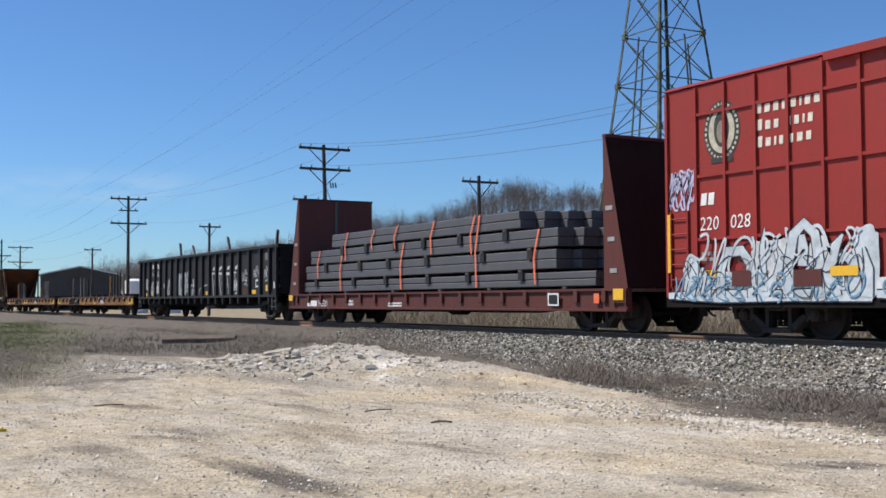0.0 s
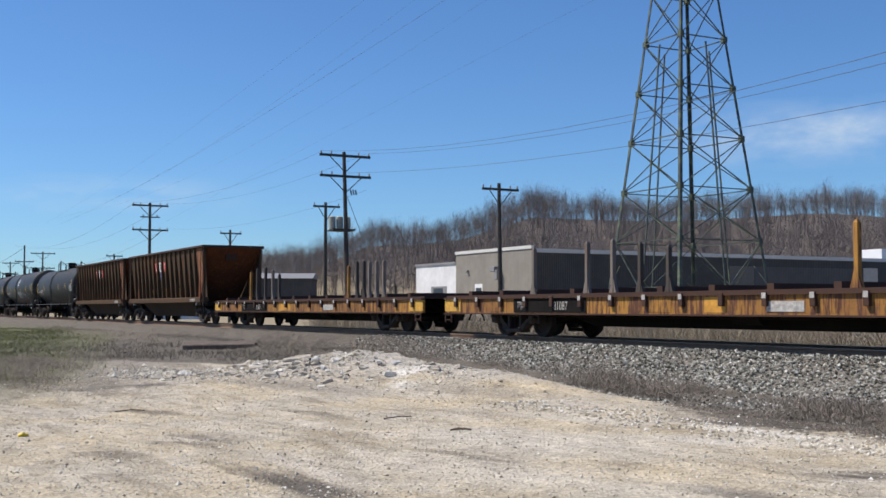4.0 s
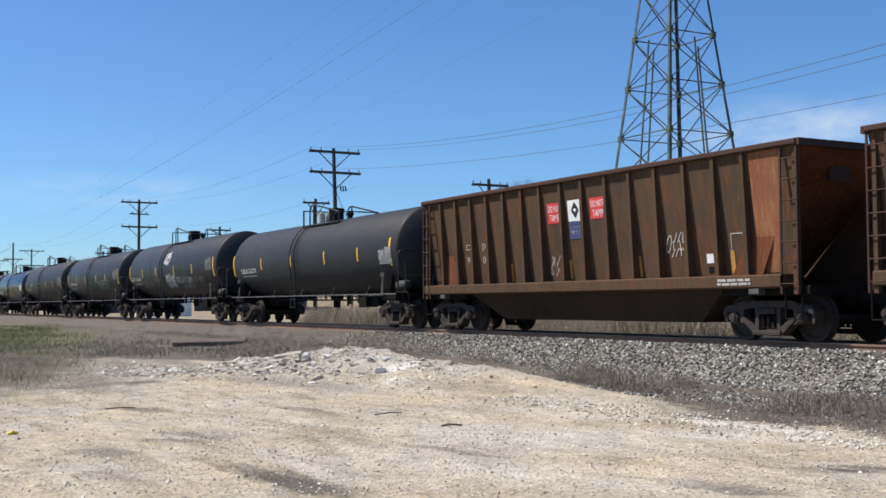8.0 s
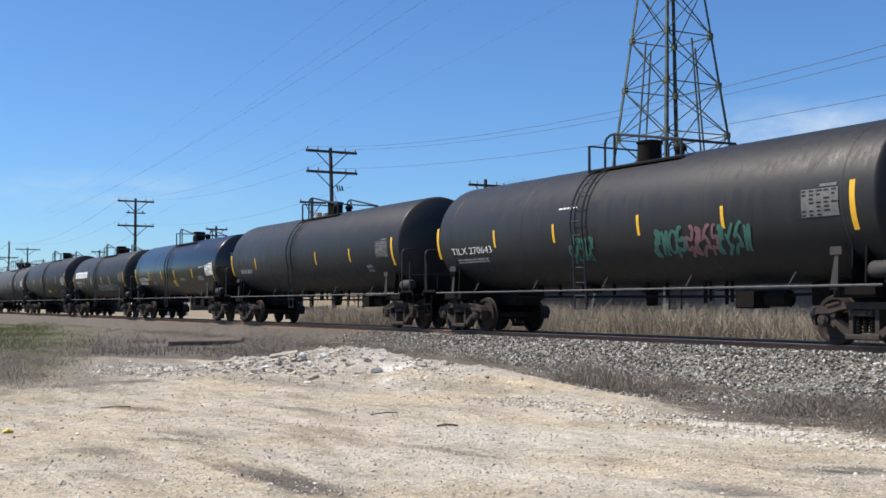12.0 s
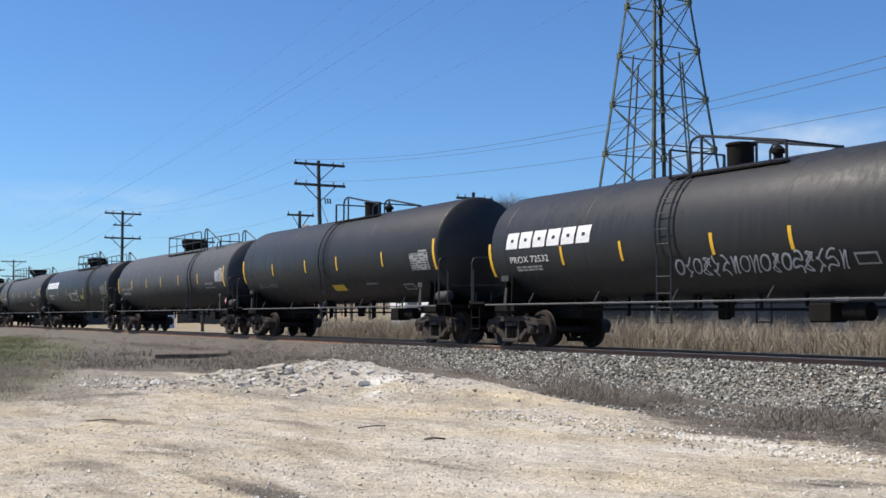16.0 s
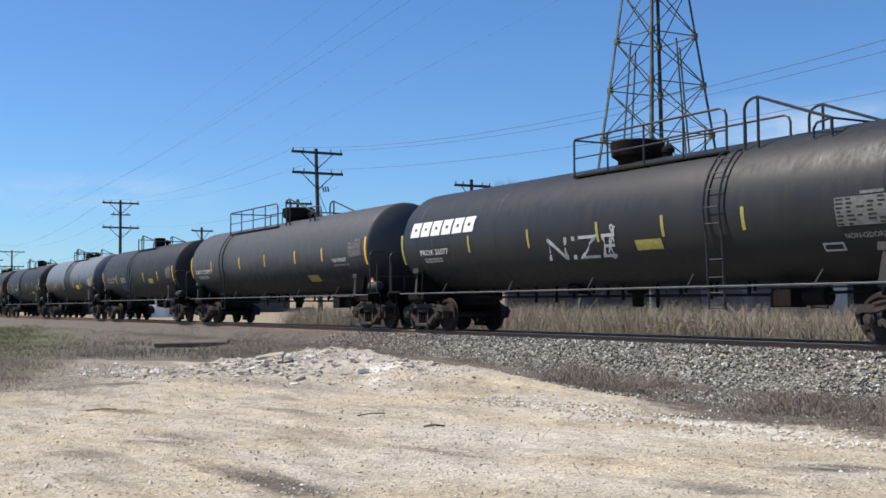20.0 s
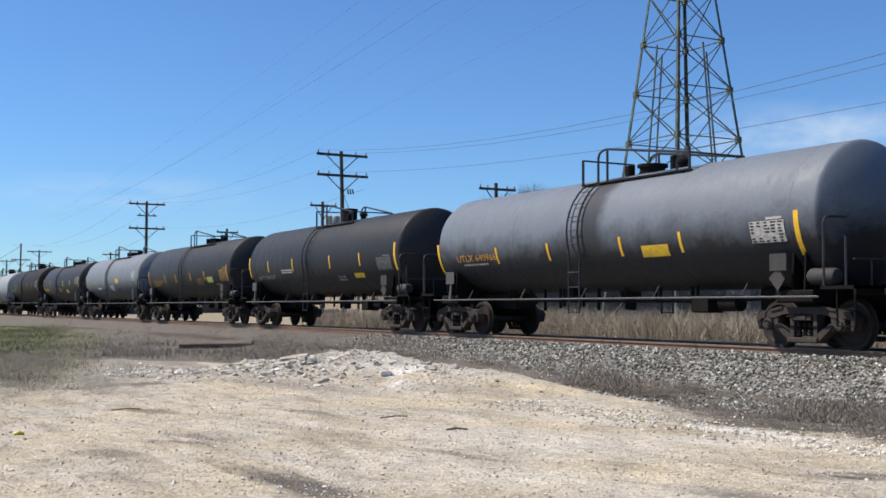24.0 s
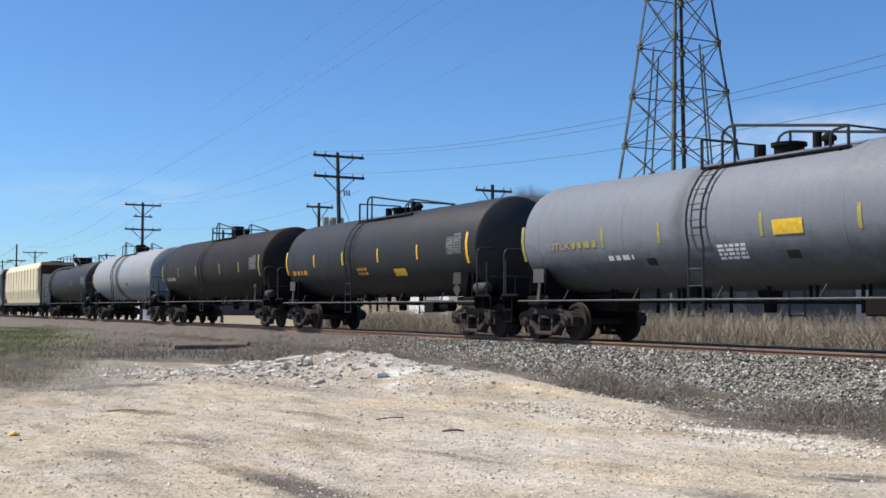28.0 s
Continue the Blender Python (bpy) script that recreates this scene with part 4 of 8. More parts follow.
def dome_set(car, body, dx, top, r, mid, kind, rail_mat, ladder=0.0):
    s = Shape()
    if kind == "oil":
        s.lathe([(top - 0.12, 0.28), (top + 0.40, 0.28), (top + 0.41, 0.31), (top + 0.45, 0.31), (top + 0.47, 0.25), (top + 0.48, 0.05)], "z", 20, (dx + 0.1, 0, 0))
        plat, ladder = (-1.2, 2.1, 0.68), -0.7
    elif kind == "plain":
        s.lathe([(top - 0.12, 0.30), (top + 0.12, 0.30), (top + 0.13, 0.36), (top + 0.20, 0.36), (top + 0.22, 0.05)], "z", 20, (dx + 0.1, 0, 0))
        s.rod((dx + 0.75, 0.1, top - 0.05), (dx + 0.75, 0.1, top + 0.34), 0.09, 10)
        s.rod((dx - 0.5, -0.2, top - 0.05), (dx - 0.5, -0.2, top + 0.22), 0.12, 10)
        plat, ladder = (-1.6, 2.3, 0.68), -1.1
    else:
        s.lathe([(top - 0.1, 0.44), (top + 0.05, 0.46), (top + 0.14, 0.60), (top + 0.46, 0.64), (top + 0.50, 0.56), (top + 0.51, 0.05)], "z", 22, (dx + 0.1, 0, 0))
        if ladder > 0:
            plat, more, ladder = (-1.15, 3.95, 0.80), (4.45, 6.6), 4.15
        else:
            plat, more, ladder = (-5.2, 0.2, 0.80), (1.05, 3.75), -4.6
    part("manway", s, M_UNDER, car, smooth=True)
    v = Shape()
    v.lathe([(top - 0.06, 0.10), (top + 0.14, 0.10), (top + 0.15, 0.15), (top + 0.22, 0.15), (top + 0.30, 0.07), (top + 0.33, 0.02)], "z", 12, (dx + 1.0, 0.15, 0))
    part("relief_valve", v, M_UNDER, car, smooth=True)
    a, b, w = plat
    z = mid + math.sqrt(r * r - (w + 0.1) ** 2) + 0.03
    for sy in (-1, 1):
        g = Shape()
        g.box(dx + a, dx + b, sy * w - 0.14, sy * w + 0.14, z, z + 0.04)
        for x in (dx + a + 0.2, dx, dx + b - 0.2):
            g.rod((x, sy * (w + 0.1), z), (x, sy * (w + 0.05), z - 0.1), 0.03, 5)
        pl = part("walkway", g, M_UNDER, car)
    h = Shape()
    hz = z + (0.92 if kind == "gas" else 0.76)
    for sy in (-1, 1):
        y = sy * (w + 0.1)
        if kind == "gas":
            h.tube([(dx + a, y, z), (dx + a, y, hz - 0.06), (dx + a + 0.06, y, hz), (dx + b - 0.16, y, hz), (dx + b - 0.05, y, hz - 0.05), (dx + b, y, hz - 0.16), (dx + b, y, z)], 0.026)
            for i in range(1, 4):
                x = dx + a + (b - a) * i / 4
                h.tube([(x, y, z), (x, y, hz)], 0.022)
            h.tube([(dx + a, y, z + 0.46), (dx + b, y, z + 0.46)], 0.018)
            p, q = dx + more[0], dx + more[1]
            tall, low = hz + 0.06, z + 0.32
        else:
            # short rail before the ladder, then a taller hoop falling away
            p, q = dx + a + 0.62, dx + b
            h.tube([(dx + a, y, z), (dx + a, y, hz - 0.12)], 0.034)
            tall, low = hz + 0.04, z + 0.40
        h.tube([(p, y, z), (p, y, tall - 0.18), (p + 0.06, y, tall - 0.06), (p + 0.20, y, tall), (p + 0.36, y, tall + 0.01), (q, y, low)], 0.030)
        h.tube([(p + 0.36, y, z), (p + 0.36, y, tall)], 0.030)
        h.tube([(q - 0.42, y, z), (q - 0.42, y, low - 0.14), (q - 0.34, y, low - 0.04), (q, y, low)], 0.024)
        h.tube([(q, y, low), (q, y, z)], 0.030)
    for x, zz in ((dx + a, hz - 0.12 if kind != "gas" else hz - 0.02), (q, low)):
        h.tube([(x, -w - 0.1, zz), (x, w + 0.1, zz)], 0.024)
    part("top_railing", h, rail_mat, pl)
    # ladder bowed over the side, one on each side
    for sy in (-1, 1):
        ld = Shape()
        xs = (dx + ladder - 0.22, dx + ladder + 0.22)
        angs = [radians(q) for q in (48, 40, 30, 20, 10, 0, -10, -18)]
        for x in xs:
            pts = [(x, sy * (w + 0.1), z + 0.02)] + [(x, sy * (r + 0.09) * math.cos(t), mid + (r + 0.09) * math.sin(t)) for t in angs] + [(x, sy * 1.42, 0.62)]
            ld.tube(pts, 0.026, 5)
        for t in (42, 28, 15, 2, -10):
            t = radians(t)
            y, zz = sy * (r + 0.09) * math.cos(t), mid + (r + 0.09) * math.sin(t)
            ld.rod((xs[0], y, zz), (xs[1], y, zz), 0.011, 5)
        for zz in (0.65, 0.95, 1.25, 1.6):
            ld.rod((xs[0], sy * 1.43, zz), (xs[1], sy * 1.43, zz), 0.012, 5)
        part("ladder", ld, rail_mat, car)

# ---- the train ----
def chord_ladder(car, x, y, z0, z1, mat, w=0.42, n=6):
    s = Shape()
    for a in (x - w / 2, x + w / 2):
        s.box(a - 0.02, a + 0.02, y - 0.05, y - 0.02, z0, z1)
    for i in range(n):
        z = z0 + (z1 - z0) * (i + 0.5) / n
        s.rod((x - w / 2, y - 0.045, z), (x + w / 2, y - 0.045, z), 0.014, 5)
    part("ladder", s, mat, car)


def underframe(car, h, z0=0.72, z1=1.0, belly=None):
    s = Shape().box(-h + 0.1, h - 0.1, -0.35, 0.35, z0, z1, 0.02)
    if belly:
        s.prism_y([(-h + 4.2, z0), (-h + 5.8, belly), (h - 5.8, belly), (h - 4.2, z0)], -0.32, 0.32)
    for x in np.arange(-h + 1, h - 0.9, (2 * h - 2) / 9):
        for y in (-1.35, 0.352):
            part("cross_bearer", Shape().box(x - 0.06, x + 0.06, y, y + 0.998, z1 - 0.22, z1 - 0.02), M_UNDER, car)
    part("centre_sill", s, M_UNDER, car)
    s = Shape().tube([(-h + 1, -0.7, z0 + 0.05), (-1, -0.7, z0 - 0.04), (h - 3, -0.75, z0 - 0.02), (h - 1, -0.6, z0 + 0.05)], 0.03)
    s.tube([(-h + 3, -0.9, z0 - 0.06), (h - 4, -0.9, z0 - 0.06)], 0.022)
    part("brake_pipe", s, M_UNDER, car)
    part("brake_reservoir", Shape().lathe([(-0.42, 0.05), (-0.38, 0.18), (0.38, 0.18), (0.42, 0.05)], "x", 14, (1.4, -0.8, z0 - 0.02)), M_UNDER, car, smooth=True)


# boxcar -----------------------------------------------------------------
def boxcar():
    left, right = -18.2, 0.6
    h = (right - left) / 2
    car = on_train(thing("boxcar", "tall red ribbed boxcar with sprayed graffiti along its base", "boxcar"), (left + right) / 2)
    z0, z1, w = 0.72, 5.05, 1.47
    body = part("body", Shape().box(-h, h, -w, w, z0, z1, 0.03), M_RED, car)
    part("roof", Shape().prism_x([(-w - 0.04, z1), (w + 0.04, z1), (w * 0.9, z1 + 0.10), (0, z1 + 0.17), (-w * 0.9, z1 + 0.10)], -h - 0.02, h + 0.02), M_RED, car)
    part("roof_edge", Shape().box(-h + 4.3, h - 4.3, -w - 0.12, -w, z1 - 0.13, z1 + 0.02), M_RED, car)
    ribs = [0.06] + [0.93 + 0.815 * i for i in range(22)]
    for x in ribs:
        if x < 2 * h:
            for sy in (-1, 1):
                a, b = sorted((sy * (w - 0.005), sy * (w + 0.055)))
                part("side_rib", Shape().box(-h + x - 0.035, -h + x + 0.035, a, b, z0 + 0.08, z1 - 0.05), M_RED, body)
    for z in (4.45, 3.21, 1.95):
        part("side_rail", Shape().box(-h + 0.9, h - 0.9, -w - 0.045, -w + 0.005, z - 0.03, z + 0.03), M_RED, body)
    part("side_sill", Shape().box(-h, h, -w - 0.03, w + 0.03, z0 - 0.12, z0 + 0.06), M_UNDER, car)
    part("door", Shape().box(2.2, 5.4, -w - 0.09, -w - 0.002, z0 + 0.15, z1 - 0.2, 0.02), M_RED, car, "sliding plug door")
    chord_ladder(car, -h + 0.42, -w, 1.0, 2.55, M_RED, 0.5, 5)
    patch(car, Wall(-w), -h + 0.08, -h + 0.17, 1.3, 2.5, M_YELLOW, "reflector_strip", "long yellow strip", 0.06)
    underframe(car, h)
    for x in (-h + 2.7, h - 2.7):
        bogie(car, x)
    couplers(car, -h - 0.15, h + 0.15)
    sd = Wall(-w)
    # round emblem, kept as plain rings and shapes
    ex, ez = -h + 1.65, 4.05
    cream = flat("emblem_cream", (0.46, 0.43, 0.33), 0.6, 0, 0.35, 8)
    black = flat("emblem_black", (0.035, 0.034, 0.030), 0.6)

    def oval(w, hh, mat, out, name, dx=0.0, dz=0.0):
        ring = [sd.at(ex + dx + w * math.cos(q), ez + dz + hh * math.sin(q), out) for q in (2 * math.pi * i / 28 for i in range(28))]
        part(name, Shape().add([sd.at(ex + dx, ez + dz, out)] + ring, [(0, 1 + i, 1 + (i + 1) % 28) for i in range(28)]), mat, car)

    oval(0.50, 0.60, black, 0.006, "emblem_field")
    n = 30
    for i in range(n):
        a0, a1 = 2 * math.pi * i / n, 2 * math.pi * (i + 0.55) / n
        tag(car, sd, [(ex + 0.44 * math.cos(q), ez + 0.53 * math.sin(q)) for q in (a0, (a0 + a1) / 2, a1)], 0.055, cream, "cream dash of the emblem", 0.010)
    oval(0.36, 0.44, cream, 0.009, "emblem_field")
    oval(0.21, 0.36, black, 0.012, "emblem_field", 0.0, 0.04)
    oval(0.13, 0.22, flat("emblem_tan", (0.22, 0.20, 0.15), 0.6), 0.015, "emblem_field", 0.0, -0.02)
    patch(car, sd, ex - 0.30, ex + 0.30, ez - 0.62, ez - 0.52, black, "emblem_field", "", 0.014)
    # company lettering as plain blocks
    m = flat("cream_lettering", (0.66, 0.62, 0.52), 0.6)
    for z, ws in ((4.22, (0.13, 0.15, 0.15, 0.15, 0.14, 0.06, 0.15, 0.15)), (3.90, (0.14, 0.15, 0.13, 0.0, 0.07, 0.13, 0.06, 0.13)), (3.58, (0.14, 0.15, 0.06, 0.11, 0.19, 0.15, 0.13))):
        x = -h + 2.6
        for i, wd in enumerate(ws):
            tall = 0.25 if i == 0 else 0.20
            if wd:
                patch(car, sd, x, x + wd * 0.86, z + 0.02, z + tall * 0.9, m, "lettering", "plain cream block", 0.010, tilt=0.06)
            x += (wd or 0.10) + 0.065
    for k in (0, 1):
        patch(car, sd, -h + 1.03 + 0.21 * k, -h + 1.19 + 0.21 * k, 2.62, 2.86, M_WHITE, "lettering", "plain white mark", 0.012, tilt=0.15)
    letters(car, sd, "220", -h + 1.0, 2.12, 0.27, M_WHITE, 0.95, out=0.010, slant=0.12)
    letters(car, sd, "028", -h + 1.85, 2.12, 0.27, M_WHITE, 0.95, out=0.010, slant=0.12)
    bars(car, sd, -h + 1.05, 1.62, 0.4, 2, 0.07, M_DULLWHITE, seed=5)
    patch(car, sd, -h + 1.0, -h + 1.55, 1.18, 1.33, M_YELLOW, "label", "yellow label")
    # graffiti: lavender tag above, pale blocks along the base
    lav = flat("lavender_spray", (0.45, 0.45, 0.62), 0.6)
    scrawl(car, sd, -h + 0.05, 2.55, 0.9, 0.85, lav, 4, 0.06, 11)
    scrawl(car, sd, -h + 0.15, 2.65, 0.7, 0.7, lav, 3, 0.04, 14)
    pale = flat("pale_spray", (0.50, 0.56, 0.59), 0.6, 0, 0.3, 3)
    ink = flat("dark_spray", (0.03, 0.035, 0.05), 0.6)

    def spray(pts, wd, k):
        """One fat letter stroke with a dark outline."""
        for mat, grow, out in ((ink, 0.05, 0.060 + 0.0008 * k), (pale, 0.0, 0.0604 + 0.0008 * k)):
            s = Shape()
            v = []
            for i, p in enumerate(pts):
                q, r = pts[max(0, i - 1)], pts[min(len(pts) - 1, i + 1)]
                ln = math.hypot(r[0] - q[0], r[1] - q[1])
                nx, nz = -(r[1] - q[1]) / ln * (p[2] * wd + grow) / 2, (r[0] - q[0]) / ln * (p[2] * wd + grow) / 2
                v += [sd.at(-h + p[0] + nx, p[1] + nz, out), sd.at(-h + p[0] - nx, p[1] - nz, out)]
            s.add(v, [(2 * i, 2 * i + 1, 2 * i + 3, 2 * i + 2) for i in range(len(pts) - 1)])
            part("graffiti", s, mat, car, "pale sprayed lettering" if mat is pale else "dark sprayed outline")

    k = 0
    rg = random.Random(77)
    fill = flat("white_fill_spray", (0.56, 0.58, 0.58), 0.6, 0, 0.35, 2.5)
    for i in range(36):
        x, hh = 0.55 + i * 0.47, rg.choice((0.35, 0.6, 0.95, 1.25)) * rg.uniform(0.85, 1.1)
        blob(car, sd, -h + x, 0.76, rg.uniform(0.45, 0.75), hh, fill if i % 3 else pale, 300 + i, label="pale sprayed fill", out=0.0572 + 0.0001 * (i % 4))
    for x0 in (0.0, 5.2, 10.2):
        for pts in ([(0.1, 0.86, 0.5), (1.6, 0.84, 1.0), (3.2, 0.84, 0.8), (5.2, 0.86, 1.0)],
                    [(0.75, 0.8, 1.2), (0.85, 1.3, 1.0), (0.72, 1.62, 0.3)], [(1.18, 0.8, 1.2), (1.25, 1.2, 1.0), (1.1, 1.55, 0.2)],
                    [(1.62, 0.8, 0.9), (1.64, 1.5, 0.9), (1.8, 1.9, 0.9), (2.2, 1.92, 0.8), (2.42, 1.6, 0.9), (2.46, 0.8, 0.9)],
                    [(2.75, 0.8, 1.3), (2.72, 1.5, 0.8), (2.74, 2.0, 0.45), (2.80, 2.42, 0.05)], [(2.8, 0.95, 1.0), (3.1, 1.25, 0.9), (3.2, 1.75, 0.5), (3.1, 1.95, 0.1)],
                    [(3.35, 0.8, 1.0), (3.38, 1.6, 0.9), (3.5, 2.2, 0.9), (3.75, 2.45, 0.8), (4.0, 2.2, 0.8), (4.08, 1.6, 0.9), (4.1, 0.8, 1.0)],
                    [(3.7, 1.5, 0.8), (3.72, 1.9, 1.0), (3.7, 2.2, 0.5)],
                    [(4.4, 0.8, 1.4), (4.3, 1.4, 1.1), (4.45, 1.9, 0.8), (4.62, 2.15, 0.15)], [(4.55, 1.75, 0.4), (4.8, 1.6, 0.9), (4.85, 1.1, 1.1), (4.9, 0.8, 1.0)],
                    [(5.1, 0.8, 1.0), (5.15, 1.4, 0.7), (5.05, 1.85, 0.15)]):
            spray([(x0 + a, 0.72 + (b - 0.72) * 0.80, c) for a, b, c in pts], 0.24, k % 12)
            k += 1
        scrawl(car, Wall(-w - 0.058), -h + x0 + 0.3, 0.75, 4.8, 0.8, ink, 9, 0.022, 60 + int(x0), "thin dark sprayed lines")
        scrawl(car, Wall(-w - 0.060), -h + x0 + 0.2, 0.72, 4.9, 0.5, flat("blue_spray", (0.16, 0.30, 0.42), 0.6), 11, 0.035, 64 + int(x0), "blue sprayed lines")
        scrawl(car, Wall(-w - 0.057), -h + x0 + 0.6, 0.9, 4.4, 1.1, pale, 7, 0.06, 68 + int(x0), "pale sprayed lines")
    patch(car, sd, -h + 4.35, -h + 4.95, 1.15, 1.32, M_YELLOW, "label", "yellow label", 0.09)
    patch(car, sd, -h + 1.95, -h + 2.45, 1.0, 1.3, M_MAROON, "label", "", 0.085)
    patch(car, sd, -h + 3.5, -h + 4.15, 0.98, 1.28, M_MAROON, "label", "", 0.085)


# bulkhead flatcar and its load -----------------------------------------------
def bulkhead_flat():
    left, right = -39.05, -19.5
    h, mid = (right - left) / 2, (left + right) / 2
    car = on_train(thing("bulkhead_flatcar", "maroon bulkhead flatcar loaded with grey steel tube", "flatcar"), mid)
    part("deck", Shape().box(-h, h, -1.42, 1.42, 0.93, 1.0), M_TIMBER, car, "worn timber deck")
    for sy in (-1, 1):
        s = Shape()
        s.prism_x([(sy * y, z) for y, z in ((1.36, 0.50), (1.52, 0.50), (1.52, 0.545), (1.46, 0.55), (1.46, 0.95), (1.52, 0.955), (1.52, 1.01), (1.36, 1.01))], -h, h)
        sill = part("side_sill", s, M_MAROON, car)
        for i in range(18):
            x = -h + 0.8 + i * (2 * h - 1.6) / 17
            a, b = sorted((sy * 1.455, sy * 1.53))
            part("stake_pocket", Shape().box(x - 0.07, x + 0.07, a, b, 0.70, 1.0, 0.015), M_MAROON, sill)
    for k in (-1, 1):
        xo, xi = k * h, k * (h - 0.85)
        s = Shape()
        # sheathed face and tapering posts behind it
        a, b = sorted((xi, xi + k * 0.05))
        s.box(a, b, -1.46, 1.46, 1.0, 4.42)
        bh = part("bulkhead", s, M_MAROON, car, "tall maroon steel bulkhead")
        for y in (-1.42, -0.75, 0, 0.75, 1.42):
            part("bulkhead_post", Shape().prism_y([(xi + k * 0.05, 4.40), (xi + k * 0.10, 4.40), (xo, 1.0), (xi + k * 0.05, 1.0)], y - 0.05, y + 0.05), M_MAROON, bh)
        part("bulkhead_cap", Shape().box(min(xi, xi + k * 0.12), max(xi, xi + k * 0.12), -1.48, 1.48, 4.40, 4.47), M_MAROON, bh)
        # outer face's shade put into the colour: maroon taken almost to black
        dk = bpy.data.materials.get("bulkhead_back_shaded") or painted("bulkhead_back_shaded", (0.022, 0.012, 0.011), (0.035, 0.020, 0.017), 0.6, 0.85, spec=0.1)
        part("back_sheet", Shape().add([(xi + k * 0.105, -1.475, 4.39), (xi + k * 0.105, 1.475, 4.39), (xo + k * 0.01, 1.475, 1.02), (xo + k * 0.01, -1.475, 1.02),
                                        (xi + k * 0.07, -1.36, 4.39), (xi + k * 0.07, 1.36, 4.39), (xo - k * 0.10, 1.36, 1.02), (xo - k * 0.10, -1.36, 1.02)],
                                       [(0, 1, 2, 3), (7, 6, 5, 4), (0, 4, 5, 1), (1, 5, 6, 2), (2, 6, 7, 3), (3, 7, 4, 0)]), dk, bh, "back sheet with its shade painted in")
        part("seam_strip", Shape().box(min(xi, xi - k * 0.03), max(xi, xi - k * 0.03), -0.05, 0.05, 1.05, 4.40), M_PIPEGREY, bh, "pale upright strip")
        for z in (1.35, 2.05, 2.75):
            xw = xi + k * (0.06 + 0.75 * (4.4 - z) / 3.4 * 0.45)
            part("label", Shape().box(xw - 0.12, xw + 0.12, -1.485, -1.475, z, z + 0.10), M_DULLWHITE, bh)
        for z in (1.8, 2.6, 3.4):
            part("bulkhead_beam", Shape().box(min(xi + k * 0.09, xi + k * 0.2), max(xi + k * 0.09, xi + k * 0.2), -1.42, 1.42, z, z + 0.1), M_MAROON, bh)
        chord_ladder(car, k * (h - 0.25), -1.46, 0.6, 1.0, M_MAROON, 0.4, 2)
    underframe(car, h, 0.55, 0.95, 0.42)
    bogie(car, h - 1.5)
    bogie(car, -h + 2.0)
    couplers(car, -h - 0.1, h + 0.1)
    sd = Wall(-1.46)
    patch(car, sd, -h + 1.65, -h + 2.5, 0.58, 0.78, M_WHITE, "lettering")
    letters(car, sd, "545520", -h + 2.65, 0.58, 0.21, M_WHITE, 0.85)
    bars(car, sd, -h + 5.0, 0.72, 0.5, 2, 0.07, M_WHITE, seed=2)
    bars(car, sd, -h + 8.0, 0.66, 0.9, 2, 0.05, M_WHITE, seed=3)
    patch(car, sd, h - 2.95, h - 2.5, 0.62, 0.92, M_WHITE, "label", "white consolidated label", 0.075)
    patch(car, sd, h - 2.9, h - 2.55, 0.66, 0.88, M_GONDOLA, "label", "", 0.080)
    patch(car, sd, h - 1.15, h - 0.95, 0.68, 0.9, M_STRAP, "label", "red label", 0.07)
    patch(car, Wall(-1.46), -h + 0.05, -h + 0.4, 0.78, 0.98, M_YELLOW, "label", "", 0.066)
    patch(car, Wall(-1.46), h - 0.45, h - 0.1, 0.75, 1.0, M_YELLOW, "label", "", 0.066)
    # load: tiers of tube, each a pack laid across the car
    tiers = [(-38.8, -20.85, 1.08, 1.44, 0), (-38.0, -22.4, 1.52, 2.0, 1), (-37.55, -22.3, 2.06, 2.52, 2), (-35.77, -24.0, 2.58, 3.03, 3)]
    rnd = random.Random(5)
    for a, b, z0, z1, k in tiers:
        pk = on_train(thing("steel_tube_pack", "strapped pack of grey rectangular steel tube on the flatcar", "steel tube", "packs of steel tube"), mid)
        rows = 2
        cols = 5
        wid = 2.5 / cols
        for r_ in range(rows):
            for c in range(cols):
                xa = a - mid + rnd.uniform(0, 0.12) + (0.0 if c == 0 else rnd.uniform(0, 0.5))
                xb = b - mid - rnd.uniform(0, 0.1) + (c * 0.35 if k in (1, 2, 3) else -0.05 * c)
                y0 = -1.27 + c * wid
                za = z0 + r_ * (z1 - z0) / rows
                zb = za + (z1 - z0) / rows - 0.012
                part("steel_tube", Shape().box(xa, xb, y0 + 0.008, y0 + wid - 0.008, za, zb, 0.02), M_BEAM, pk)
        n = 6
        for i in range(n):
            x = a - mid + (i + 0.5) * (b - a) / n + rnd.uniform(-0.3, 0.3)
            part("dunnage", Shape().box(x - 0.06, x + 0.06, -1.33, 1.3, z0 - 0.06, z0 - 0.004), M_TIMBER, pk, "timber bearer")
            s = Shape().box(x - 0.11, x + 0.11, -1.315, -1.285, z0 - 0.28 if k else z0 - 0.05, z0 - 0.02)
            part("bracket", s, M_GONDOLA, pk)
    # orange webbing over the pack sides
    st = on_train(thing("load_straps", "orange webbing straps over the steel packs", "strap"), mid)
